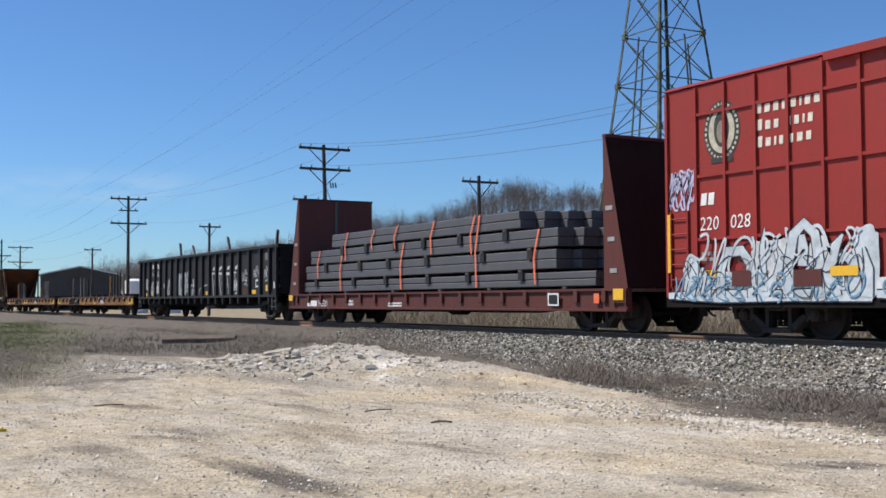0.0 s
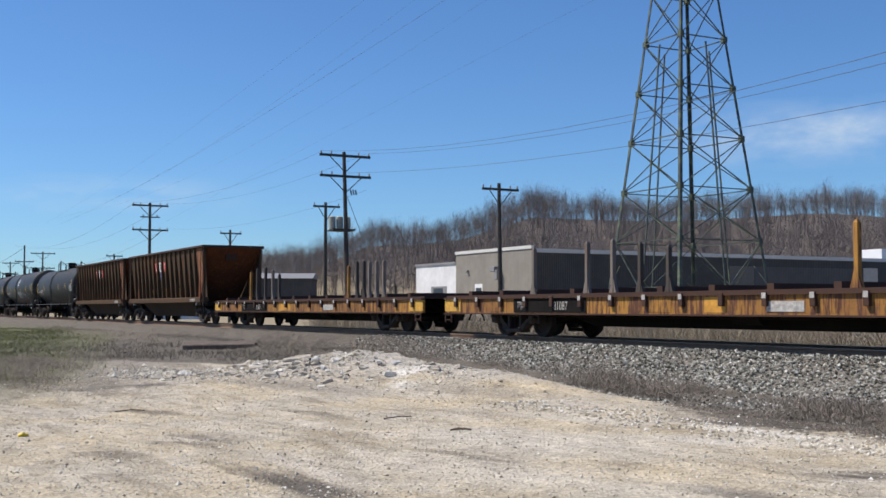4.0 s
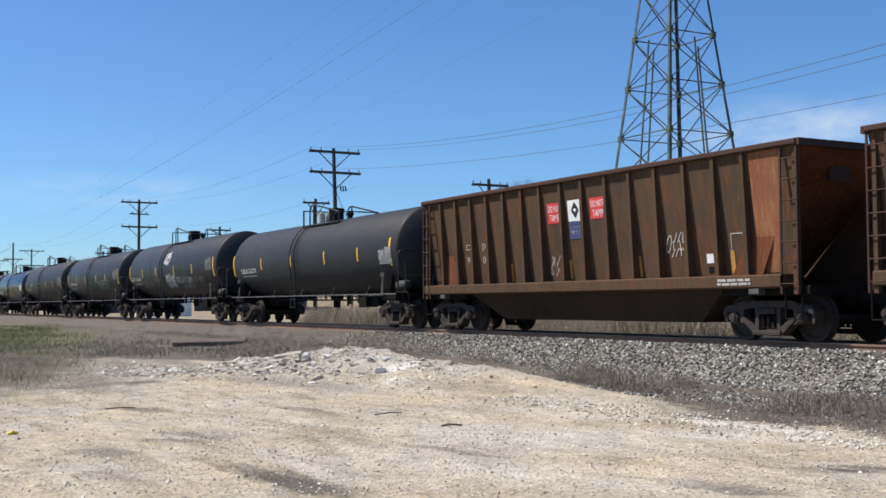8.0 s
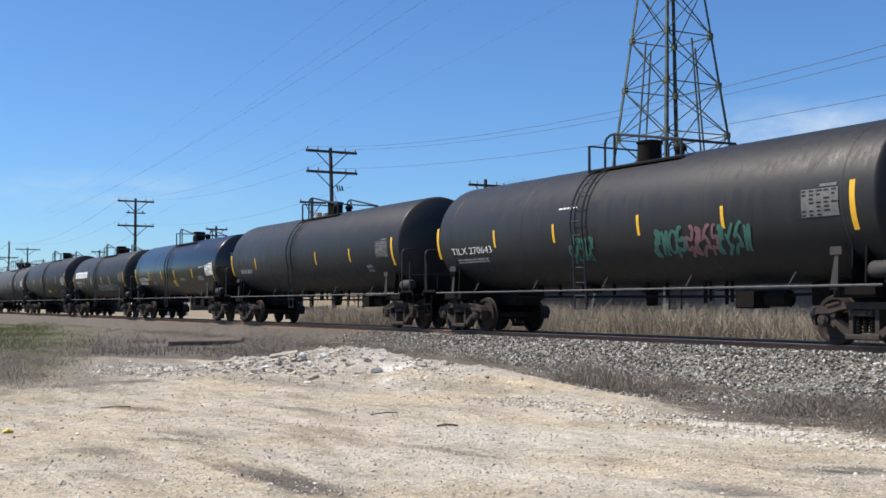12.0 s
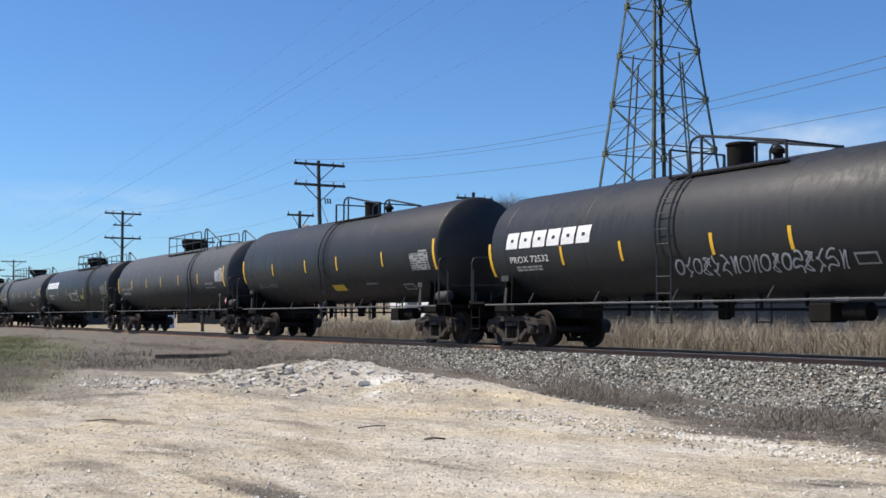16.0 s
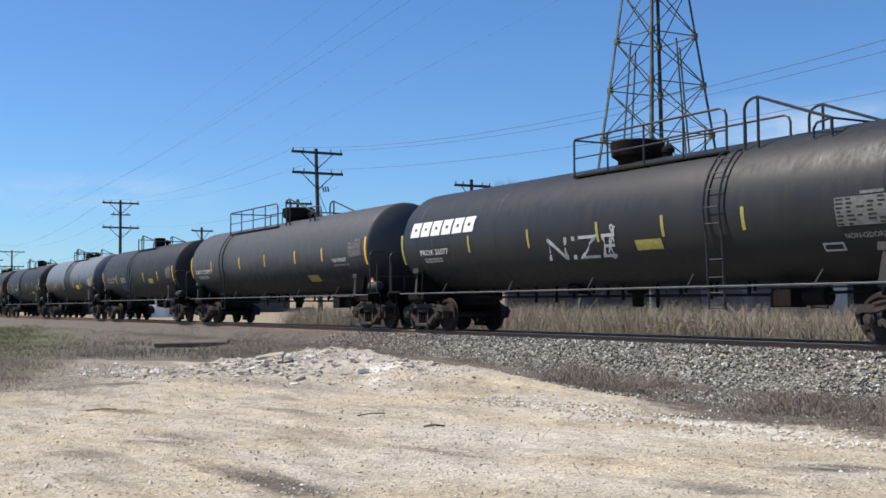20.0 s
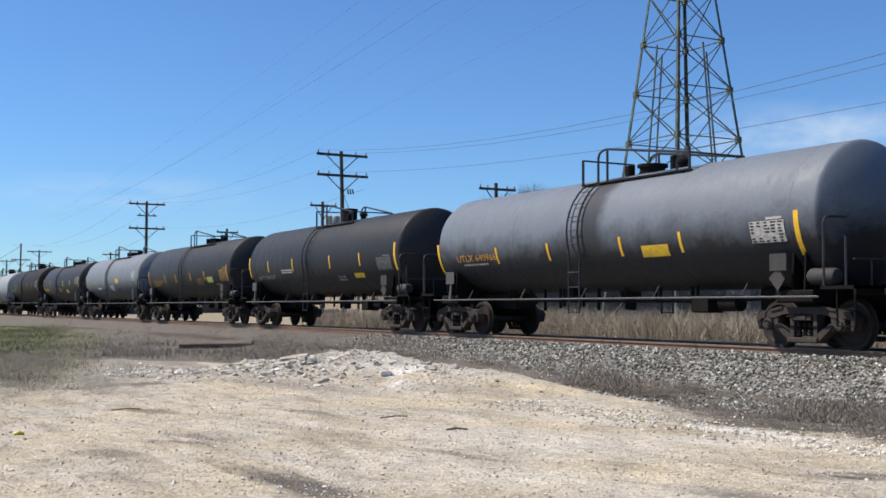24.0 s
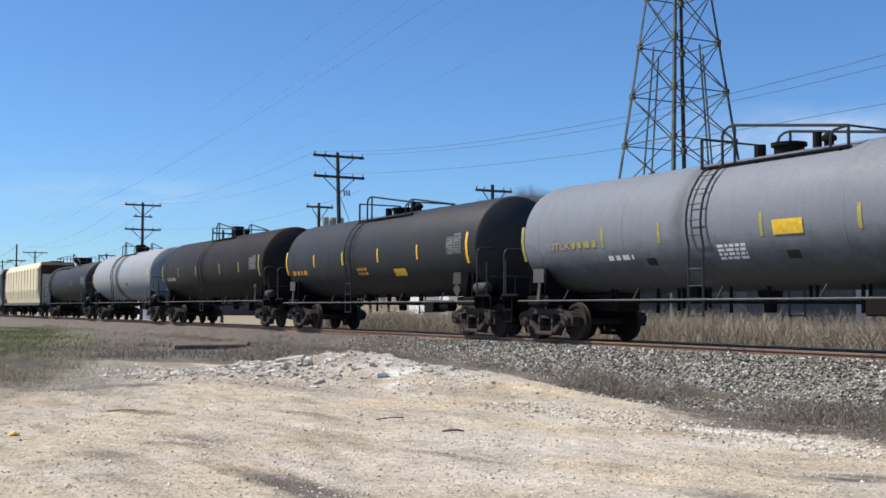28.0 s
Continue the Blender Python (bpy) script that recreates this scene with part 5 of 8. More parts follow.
    for xa, zt, zb in ((-36.9, 2.5, 1.55), (-34.6, 3.02, 2.1), (-35.0, 2.5, 1.1), (-32.6, 3.0, 2.4), (-31.0, 3.03, 2.35), (-30.6, 2.5, 1.1), (-28.7, 3.03, 2.1), (-26.2, 3.03, 1.1), (-26.45, 3.03, 2.0), (-23.4, 2.5, 1.15)):
        x = xa - mid
        part("strap", Shape().add([(x - 0.035 + 0.25, -1.30, zt + 0.01), (x + 0.035 + 0.25, -1.30, zt + 0.01), (x + 0.04 + 0.03, -1.315, (zt + zb) / 2), (x - 0.03 + 0.03, -1.315, (zt + zb) / 2),
                                   (x + 0.035 + 0.1, -1.325, zb), (x - 0.035 + 0.1, -1.325, zb), (x - 0.035 + 0.4, -0.6, zt + 0.02), (x + 0.035 + 0.4, -0.6, zt + 0.02)],
                                  [(0, 1, 2, 3), (3, 2, 4, 5), (6, 7, 1, 0)]), M_STRAP, st)


# gondola -----------------------------------------------------------------
def gondola():
    left, right = -60.3, -40.3
    h, mid = (right - left) / 2, (left + right) / 2
    car = on_train(thing("gondola", "black ribbed scrap gondola with white graffiti", "gondola car"), mid)
    w = 1.40
    for sy in (-1, 1):
        a, b = sorted((sy * w, sy * (w - 0.03)))
        side = part("side_sheet", Shape().box(-h, h, a, b, 0.98, 2.86), M_GONDOLA, car)
        a, b = sorted((sy * (w - 0.1), sy * (w + 0.11)))
        part("top_chord", Shape().box(-h - 0.02, h + 0.02, a, b, 2.80, 2.93, 0.02), M_GONDOLA, side)
        part("side_sill", Shape().box(-h, h, sorted((sy * w, sy * (w + 0.12)))[0], sorted((sy * w, sy * (w + 0.12)))[1], 0.93, 1.02), M_GONDOLA, side)
        for x in [-60.05 - mid] + [-59.25 - mid + 0.975 * i for i in range(16)] + [-43.43 - mid, -42.16 - mid, -41.16 - mid, -40.42 - mid]:
            prof = [(x - 0.07, 2.80), (x + 0.07, 2.80), (x + 0.07, 0.98), (x + 0.05, 0.66), (x - 0.05, 0.66), (x - 0.07, 0.98)]
            a, b = sorted((sy * (w + 0.002), sy * (w + 0.11)))
            part("side_post", Shape().prism_y(prof, a, b), M_GONDOLA, side)
    for k in (-1, 1):
        a, b = sorted((k * h, k * (h - 0.04)))
        e = part("end_sheet", Shape().box(a, b, -w, w, 0.98, 2.86), M_GONDOLA, car)
        for z in (1.3, 1.8, 2.3):
            part("end_rib", Shape().box(min(k * h, k * (h + 0.09)), max(k * h, k * (h + 0.09)), -w, w, z, z + 0.1), M_GONDOLA, e)
        part("end_chord", Shape().box(min(k * (h - 0.05), k * (h + 0.1)), max(k * (h - 0.05), k * (h + 0.1)), -w - 0.1, w + 0.1, 2.80, 2.93), M_GONDOLA, e)
        chord_ladder(car, k * (h - 0.28), -w - 0.06, 0.45, 1.1, M_PIPEGREY, 0.42, 3)
    part("floor", Shape().box(-h, h, -w + 0.03, w - 0.03, 0.98, 1.05), M_RUST, car)
    underframe(car, h, 0.66, 0.98)
    bogie(car, -h + 1.85)
    bogie(car, h - 1.6)
    couplers(car, -h - 0.1, h + 0.1)
    sd = Wall(-w)
    for x in (-57.92, -57.68, -56.96, -56.72):
        patch(car, sd, x - mid, x - mid + 0.17, 2.42, 2.64, M_WHITE, "lettering", "plain white block")
    letters(car, sd, "519", -57.95 - mid, 2.02, 0.24, M_WHITE, 0.8)
    letters(car, sd, "532", -56.98 - mid, 2.02, 0.24, M_WHITE, 0.8)
    bars(car, sd, -57.0 - mid, 1.5, 0.75, 4, 0.05, M_WHITE, seed=8)
    patch(car, sd, -55.85 - mid, -55.55 - mid, 1.42, 1.66, M_WHITE, "label", "white label")
    for x in (-59.1, -57.75, -48.95, -43.02):
        patch(car, sd, x - mid - 0.22, x - mid + 0.22, 1.06, 1.22, M_YELLOW, "reflector_strip", "yellow reflective strip")
    wt = flat("white_spray", (0.55, 0.56, 0.57), 0.6, 0, 0.3, 4)
    bl = flat("grey_spray", (0.40, 0.43, 0.44), 0.6, 0, 0.4, 3)
    gs = Wall(-w)
    # tall outlined letters over four panels
    for pts, wd in (([(-48.27, 2.0), (-47.6, 1.96), (-47.56, 1.7), (-47.95, 1.68)], 0.07), ([(-48.23, 1.98), (-48.06, 1.02)], 0.05), ([(-47.9, 1.68), (-47.74, 1.02)], 0.05), ([(-48.0, 1.66), (-47.86, 1.3), (-47.70, 1.7)], 0.04),
                    ([(-47.39, 1.97), (-46.7, 1.93)], 0.10), ([(-47.36, 1.95), (-47.06, 1.02)], 0.05), ([(-47.15, 1.9), (-46.95, 1.4), (-46.72, 1.85)], 0.04), ([(-46.95, 1.45), (-46.72, 1.55), (-46.80, 1.2), (-47.0, 1.12)], 0.04),
                    ([(-46.37, 1.95), (-45.72, 1.9)], 0.11), ([(-46.30, 1.95), (-46.06, 1.1)], 0.05), ([(-46.25, 1.5), (-46.1, 1.3)], 0.06), ([(-45.72, 1.6), (-45.92, 1.62), (-45.80, 1.2), (-45.66, 1.25), (-45.68, 1.4)], 0.045),
                    ([(-45.45, 1.98), (-45.08, 1.95)], 0.05), ([(-45.33, 1.96), (-45.25, 1.62), (-45.42, 1.62)], 0.04)):
        tag(car, gs, [(x - mid, z) for x, z in pts], wd, wt)
    # lesser tags: x, z, width, height, strokes, thickness
    for i, (x, z, wd, ht, n, k) in enumerate(((-59.2, 1.35, 0.6, 0.6, 4, 0.045), (-58.15, 1.15, 0.8, 0.6, 6, 0.055), (-57.2, 1.15, 0.7, 0.65, 5, 0.05), (-55.2, 1.1, 0.55, 0.75, 4, 0.045), (-51.3, 1.08, 0.62, 0.7, 3, 0.035), (-45.42, 1.2, 0.6, 0.42, 3, 0.035),
                                              (-53.15, 1.3, 0.6, 0.6, 2, 0.035), (-52.2, 1.2, 0.6, 0.8, 2, 0.035))):
        scrawl(car, gs, x - mid, z, wd, ht, wt if i < 6 else M_GONDOLA, n, k, 70 + i, "white sprayed graffiti" if i < 6 else "dark sprayed outline")
    for i, (x, z, wd, hh) in enumerate(((-53.36, 1.05, 0.42, 1.05), (-52.92, 1.45, 0.44, 0.72), (-53.05, 1.02, 0.5, 0.5), (-52.40, 1.05, 0.36, 1.12), (-52.02, 1.10, 0.42, 1.05), (-51.72, 1.04, 0.26, 0.7))):
        blob(car, gs, x - mid, z, wd, hh, bl, 90 + i, label="grey sprayed letter", out=0.009 + 0.0006 * i)
    for x, z, r in ((-52.75, 1.62, 0.13), (-52.98, 1.35, 0.16), (-51.9, 1.5, 0.15), (-52.22, 1.75, 0.12)):
        tag(car, gs, [(x - mid + r * math.cos(q * 0.7), z + 1.2 * r * math.sin(q * 0.7)) for q in range(9)], 0.035, M_GONDOLA, "dark sprayed outline", 0.016)
    for pts in ([(-50.15, 1.05), (-50.1, 1.25), (-49.85, 1.4), (-49.6, 1.46)], [(-49.4, 1.42), (-49.2, 1.5), (-49.0, 1.46), (-48.85, 1.55)]):
        tag(car, gs, [(x - mid, z) for x, z in pts], 0.045, bl)
    tag(car, gs, [(-53.54 - mid, 2.25), (-53.54 - mid, 1.1)], 0.05, wt)
    for words, x0, x1, z, hh in (("KGP", -44.35, -43.6, 1.56, 0.38), ("NOTE", -43.05, -42.3, 1.72, 0.32), ("PKC", -41.85, -41.28, 1.66, 0.34), ("802", -45.4, -44.85, 1.2, 0.36)):
        letters_fit(car, gs, words, x0 - mid, x1 - mid, z, hh, wt, "graffiti", 0.12)
        c = (x0 + x1) / 2 - mid
        tag(car, gs, [(c - 0.16, z - 0.14), (c, z - 0.06), (c + 0.2, z - 0.16)], 0.04, wt)
        tag(car, gs, [(c - 0.12, z + hh + 0.06), (c, z + hh + 0.13), (c + 0.12, z + hh + 0.06), (c, z + hh + 0.03), (c - 0.12, z + hh + 0.06)], 0.025, wt)
    patch(car, gs, -42.82 - mid, -42.38 - mid, 1.32, 1.60, M_WHITE, "label", "white framed label")
    patch(car, gs, -42.76 - mid, -42.44 - mid, 1.38, 1.56, M_GONDOLA, "label", "", 0.012)
    for x0, z0 in ((-48.15, 2.08), (-47.3, 2.08), (-46.23, 2.08), (-45.25, 2.07)):
        tag(car, gs, [(x0 - mid + 0.02, z0 + 0.06), (x0 - mid + 0.34, z0 + 0.16)], 0.13, wt, "plain slanted mark")
    bars(car, gs, -41.76 - mid, 2.58, 0.4, 4, 0.05, M_DULLWHITE, seed=28)
    patch(car, gs, -41.70 - mid, -41.28 - mid, 1.16, 1.40, M_YELLOW, "label", "worn yellow label")
    patch(car, gs, -44.37 - mid, -43.52 - mid, 1.04, 1.33, M_RUST, "rust_patch", "rusty lower panel")
    patch(car, gs, -40.85 - mid, -40.72 - mid, 1.25, 1.5, M_WHITE, "label", "small white label")
    for i, (x0, x1, zt, wd) in enumerate(((-48.44, -48.78, 3.66, 0.13), (-53.45, -53.95, 3.50, 0.14), (-55.85, -56.05, 3.70, 0.15), (-42.84, -42.66, 3.63, 0.09))):
        s = Shape().prism_y([(x0 - mid + (x0 - x1) * 2.2, 1.4), (x0 - mid + (x0 - x1) * 2.2 + wd, 1.4), (x1 - mid + wd * 0.8, zt - 0.05), (x1 - mid, zt)], -0.60, -0.50)
        on_train(solid("timber_offcut", s, M_TIMBER if i > 2 else M_STAKE, "broken timber sticking out of the gondola", "timber"), mid)
    lo = Shape()
    rnd = random.Random(3)
    for i in range(60):
        x, y, z = rnd.uniform(-h + 0.5, h - 0.5), rnd.uniform(-1, 1), rnd.uniform(1.1, 1.9)
        lo.rod((x, y, z), (x + rnd.uniform(-1, 1), y + rnd.uniform(-0.3, 0.3), z + rnd.uniform(-0.2, 0.4)), rnd.uniform(0.04, 0.12), 5)
    on_train(tagged(new("scrap_heap", lo.mesh("scrap_heap", M_RUST)), "rusty scrap lying in the gondola", "scrap", kind="stuff"), mid)


M_STAKE = painted("weathered_stake", (0.21, 0.18, 0.155), (0.10, 0.075, 0.06), 0.7, 0.85, rust=(0.15, 0.07, 0.04), rust_at=0.68)


# stake flatcars ------------------------------------------------------------
M_STAKEDARK = painted("dark_stake", (0.075, 0.066, 0.058), (0.045, 0.036, 0.030), 0.6, 0.85, rust=(0.11, 0.055, 0.033), rust_at=0.68)


def stake_flat(left, right, number, seed, stakes):
    h, mid = (right - left) / 2, (left + right) / 2
    rnd = random.Random(seed)
    car = on_train(thing("stake_flatcar", "rusty yellow stake flatcar with empty deck and dark stakes", "flatcar", "stake flatcars"), mid)
    part("deck", Shape().box(-h, h, -1.40, 1.40, 1.04, 1.10), M_RUST, car, "rusty steel deck")
    for sy in (-1, 1):
        a, b = sorted((sy * 1.37, sy * 1.44))
        sill = part("side_sill", Shape().box(-h, h, a, b, 0.62, 1.0), M_FLATY, car, "yellow side sill patched with rust")
        a, b = sorted((sy * 1.36, sy * 1.50))
        part("top_flange", Shape().box(-h, h, a, b, 1.0, 1.045), M_RUST, sill)
        part("bottom_flange", Shape().box(-h, h, a, b, 0.585, 0.62), M_RUST, sill)
        for i in range(17):
            x = -h + 0.7 + i * 1.2
            a, b = sorted((sy * 1.435, sy * 1.525))
            part("stake_pocket", Shape().box(x - 0.06, x + 0.06, a, b, 0.78, 1.05, 0.01), M_RUST, sill)
            if sy < 0 and i % 5 != 4:
                part("pocket_mark", Shape().box(x - 0.055, x + 0.055, -1.531, -1.5255, 0.93, 1.04), M_WORNWHITE, sill, "worn cream paint mark")
        # stakes with a flared foot
        for x, top in stakes if sy < 0 else ():
            xx = x - mid
            y = sy * 1.30
            s = Shape().box(xx - 0.045, xx + 0.045, y - 0.05, y + 0.05, 1.10, top - 0.06)
            s.add([(xx - 0.045, y - 0.05, top - 0.06), (xx + 0.045, y - 0.05, top - 0.06), (xx + 0.045, y + 0.05, top - 0.06), (xx - 0.045, y + 0.05, top - 0.06), (xx, y, top + 0.03)],
                  [(0, 1, 4), (1, 2, 4), (2, 3, 4), (3, 0, 4)])
            k = -1 if (seed + int(x)) % 2 else 1
            s.prism_y([(xx + k * 0.045, 1.10), (xx + k * 0.15, 1.10), (xx + k * 0.045, 1.45)], y - 0.04, y + 0.04)
            s.prism_y([(xx - k * 0.045, 1.10), (xx - k * 0.11, 1.10), (xx - k * 0.045, 1.32)], y - 0.04, y + 0.04)
            part("stake", s, M_FLATY if x in (-99.5, -89.3, -67.35) else rnd.choice((M_STAKE, M_STAKEDARK, M_STAKEDARK, M_STAKEDARK)), car)
    for i in range(12):
        x = -h + 1.2 + i * (2 * h - 2.4) / 11
        part("deck_bolster", Shape().box(x - 0.09, x + 0.09, -1.3, 1.3, 1.10, 1.22), M_RUST, car)
    for k in (-1, 1):
        part("end_plate", Shape().box(min(k * (h - 0.9), k * h), max(k * (h - 0.9), k * h), -1.455, -1.44, 0.66, 1.03), flat("yellow_end_plate", (0.62, 0.34, 0.05), 0.6, 0, 0.3), car, "yellow end plate")
        chord_ladder(car, k * (h - 0.25), -1.44, 0.35, 0.62, M_RUST, 0.35, 2)
    for i in range(7):
        x = rnd.uniform(-h + 2, h - 3)
        patch(car, Wall(-1.44), x, x + rnd.uniform(0.5, 1.3), 0.66, 0.97, flat("yellow_patch", (0.55, 0.27, 0.035), 0.6, 0, 0.35, 5) if i == 0 else M_FLATY, "paint_patch", "", 0.004 + 0.001 * i)
    underframe(car, h, 0.60, 1.0, 0.30)
    bogie(car, -h + 3.2)
    bogie(car, h - 3.2)
    couplers(car, -h - 0.1, h + 0.1)
    sd = Wall(-1.44)
    patch(car, sd, -h + 3.7, -h + 6.9, 0.64, 0.985, M_UNDER, "number_panel", "", 0.014)
    letters(car, sd, number.split()[0], -h + 3.88, 0.70, 0.21, M_WORNWHITE, 0.66, out=0.02)
    letters(car, sd, number.split()[1], -h + 5.55, 0.70, 0.21, M_WORNWHITE, 0.8, out=0.02)
    patch(car, sd, 2.5, 3.45, 0.68, 0.88, M_WORNWHITE, "label", "worn white label", 0.016)


# hoppers -----------------------------------------------------------------
def hopper(left, right, seed):
    h, mid = (right - left) / 2, (left + right) / 2
    car = on_train(thing("open_hopper", "brown rust-streaked open hopper car with ribbed sides", "hopper car", "rusty open hoppers"), mid)
    w, foot = 1.42, 1.17          # half width at the rim and at the foot of the leaning sides
    top, low = 3.66, 1.28
    ends = 2.6                    # how far the end sheet slopes in at its foot
    posts = [-6.25, -5.40, -4.58, -3.75, -2.90, -2.03, -1.21, -0.31, 0.55, 1.46, 2.33, 3.20, 4.12, 5.00, 5.82]

    def leaning(x0, x1, x2, x3, out0, out1, sy, z1=top, z0=low):
        """A slab that follows the leaning side, out0 to out1 proud of it."""
        q = []
        for out in (out0, out1):
            q += [(x0, sy * (w + out), z1), (x1, sy * (w + out), z1), (x2, sy * (foot + out), z0), (x3, sy * (foot + out), z0)]
        return Shape().add(q, [(0, 1, 2, 3), (7, 6, 5, 4), (0, 4, 5, 1), (1, 5, 6, 2), (2, 6, 7, 3), (3, 7, 4, 0)])

    for sy in (-1, 1):
        side = part("side_sheet", leaning(-h, h, h - 0.3, -h + 0.3, -0.03, 0.0, sy), M_HOPPER, car)
        a, b = sorted((sy * (w - 0.08), sy * (w + 0.11)))
        part("top_chord", Shape().box(-h, h, a, b, top - 0.02, top + 0.09, 0.02), M_RUST, side)
        a, b = sorted((sy * (foot - 0.10), sy * 1.49))
        part("side_sill", Shape().box(-h + 0.1, h - 0.4, a, b, 1.02, 1.28, 0.03), M_HOPPER, side)
        for x in posts:
            # posts deepen towards the foot
            q = []
            for hw, o1, o0, z in ((0.045, 0.07, 0.002, top), (0.055, 0.20, 0.002, low)):
                base_w = w if z == top else foot
                q += [(x - hw, sy * (base_w + o0), z), (x + hw, sy * (base_w + o0), z), (x + hw, sy * (base_w + o1), z), (x - hw, sy * (base_w + o1), z)]
            part("side_post", Shape().add(q, [(0, 1, 2, 3), (7, 6, 5, 4), (0, 4, 5, 1), (1, 5, 6, 2), (2, 6, 7, 3), (3, 7, 4, 0)]), M_HOPPER, side)
        part("rust_panel", leaning(h - 1.28, h - 0.45, h - 0.75, h - 1.30, 0.003, 0.012, sy, 3.62, 1.32), M_ORUST, side, "orange rusted end panel")
    for k in (-1, 1):
        sl = part("slope_sheet", Shape().add([(k * h, -w, top), (k * h, w, top), (k * (h - ends), w * 0.75, 1.0), (k * (h - ends), -w * 0.75, 1.0),
                                              (k * (h - 0.05), -w, top), (k * (h - 0.05), w, top), (k * (h - ends - 0.05), w * 0.75, 1.0), (k * (h - ends - 0.05), -w * 0.75, 1.0)],
                                             [(0, 1, 2, 3), (7, 6, 5, 4), (0, 4, 5, 1), (3, 2, 6, 7), (0, 3, 7, 4), (1, 5, 6, 2)]), M_HOPRUST, car, "sloping rusty end sheet")
        part("end_chord", Shape().box(min(k * (h - 0.06), k * (h + 0.08)), max(k * (h - 0.06), k * (h + 0.08)), -w - 0.08, w + 0.08, top - 0.04, top + 0.09), M_RUST, car)
        part("emblem", Shape().box(min(k * (h - 0.42), k * (h - 0.30)), max(k * (h - 0.42), k * (h - 0.30)), -0.28, 0.28, 3.05, 3.35, 0.03), M_RUST, car, "dark plate on the end sheet")
        for y in (-w + 0.04, w - 0.04):
            part("corner_post", Shape().box(k * (h - 0.12) - 0.05, k * (h - 0.12) + 0.05, y - 0.05, y + 0.05, 0.9, top), M_HOPPER, car)
            # gusset between the corner post and the sloping end
            part("gusset", Shape().prism_y([(k * (h - 0.07), 3.60), (k * (h - 1.30), 2.30), (k * (h - 2.05), 1.08), (k * (h - 1.2), 1.08)], y * 0.90 - 0.015, y * 0.90 + 0.015), M_HOPRUST, car)
        part("end_platform", Shape().box(min(k * (h - 2.2), k * (h + 0.1)), max(k * (h - 2.2), k * (h + 0.1)), -1.3, 1.3, 0.88, 1.06, 0.02), M_UNDER, car)
        chord_ladder(car, k * (h - 0.22), -w - 0.02, 0.9, 3.6, M_RUST, 0.40, 7)
        s = Shape().tube([(k * (h - 0.4), -1.4, 0.95), (k * (h - 0.4), -1.4, 0.45), (k * (h + 0.0), -1.4, 0.45), (k * h, -1.4, 0.95)], 0.02)
        part("step", s, M_UNDER, car)
        part("jacking_pad", Shape().box(k * (h - 1.15) - 0.13, k * (h - 1.15) + 0.13, -1.47, -1.30, 0.90, 1.02, 0.02), M_PIPEGREY, car)
        bogie(car, k * (h - 1.15))
    # belly bays
    part("hopper_belly", Shape().add([(-h + 2.2, -1.2, 1.06), (h - 2.2, -1.2, 1.06), (h - 2.2, 1.2, 1.06), (-h + 2.2, 1.2, 1.06), (-h + 3.4, -0.75, 0.34), (h - 3.4, -0.75, 0.34), (h - 3.4, 0.75, 0.34), (-h + 3.4, 0.75, 0.34)],
                                     [(0, 1, 5, 4), (1, 2, 6, 5), (2, 3, 7, 6), (3, 0, 4, 7), (4, 5, 6, 7)]), M_BELLY, car)
    part("centre_sill", Shape().box(-h, h, -0.3, 0.3, 0.72, 1.02), M_UNDER, car)
    couplers(car, -h - 0.15, h + 0.15)
    sd = Wall(-foot, (w - foot) / (top - low), low)
    shift = 0.0 if seed == 1 else 0.95      # the second car carries its notices one panel on
    red = flat("red_notice", (0.62, 0.045, 0.04), 0.55)
    for x0 in (-1.92 + shift, -0.18 + shift):
        patch(car, sd, x0, x0 + 0.60, 2.70, 3.19, red, "notice", "red notice with white words", 0.010)
        letters_fit(car, sd, "DO NOT", x0 + 0.05, x0 + 0.55, 2.97, 0.16, M_WHITE)
        letters_fit(car, sd, "TAMP", x0 + 0.09, x0 + 0.50, 2.75, 0.16, M_WHITE)
    x0 = -1.06 + shift
    patch(car, sd, x0, x0 + 0.59, 2.70, 3.20, M_WHITE, "notice", "white notice with black mark", 0.011)
    c, z = x0 + 0.29, 2.96
    part("emblem", Shape().add([sd.at(c - 0.16, z, 0.016), sd.at(c, z - 0.20, 0.016), sd.at(c + 0.16, z, 0.016), sd.at(c, z + 0.20, 0.016)], [(0, 1, 2, 3)]), M_GONDOLA, car, "black diamond mark")
    part("emblem", Shape().add([sd.at(c - 0.07, z, 0.020), sd.at(c, z - 0.05, 0.020), sd.at(c + 0.07, z, 0.020), sd.at(c, z + 0.05, 0.020)], [(0, 1, 2, 3)]), M_WHITE, car)
    patch(car, sd, x0 + 0.02, x0 + 0.60, 2.28, 2.69, flat("blue_notice", (0.05, 0.07, 0.17), 0.6), "notice", "dark blue notice", 0.011)
    bars(car, sd, x0 + 0.12, 2.60, 0.36, 2, 0.035, M_DULLWHITE, seed=4)
    bars(car, sd, x0 + 0.10, 2.40, 0.42, 1, 0.07, M_WHITE, seed=5)
    dj = -5.2 if seed == 1 else -5.05
    letters_fit(car, sd, "DJ", dj, dj + 0.34, 2.18, 0.2, M_WORNWHITE)
    letters_fit(car, sd, "JX", dj + 0.82, dj + 1.14, 2.18, 0.2, M_WORNWHITE)
    letters_fit(car, sd, "30" if seed == 1 else "904", dj, dj + (0.34 if seed == 1 else 0.46), 1.84, 0.2, M_WORNWHITE)
    letters_fit(car, sd, "40" if seed == 1 else "00", dj + 0.82, dj + 1.14, 1.84, 0.2, M_WORNWHITE)
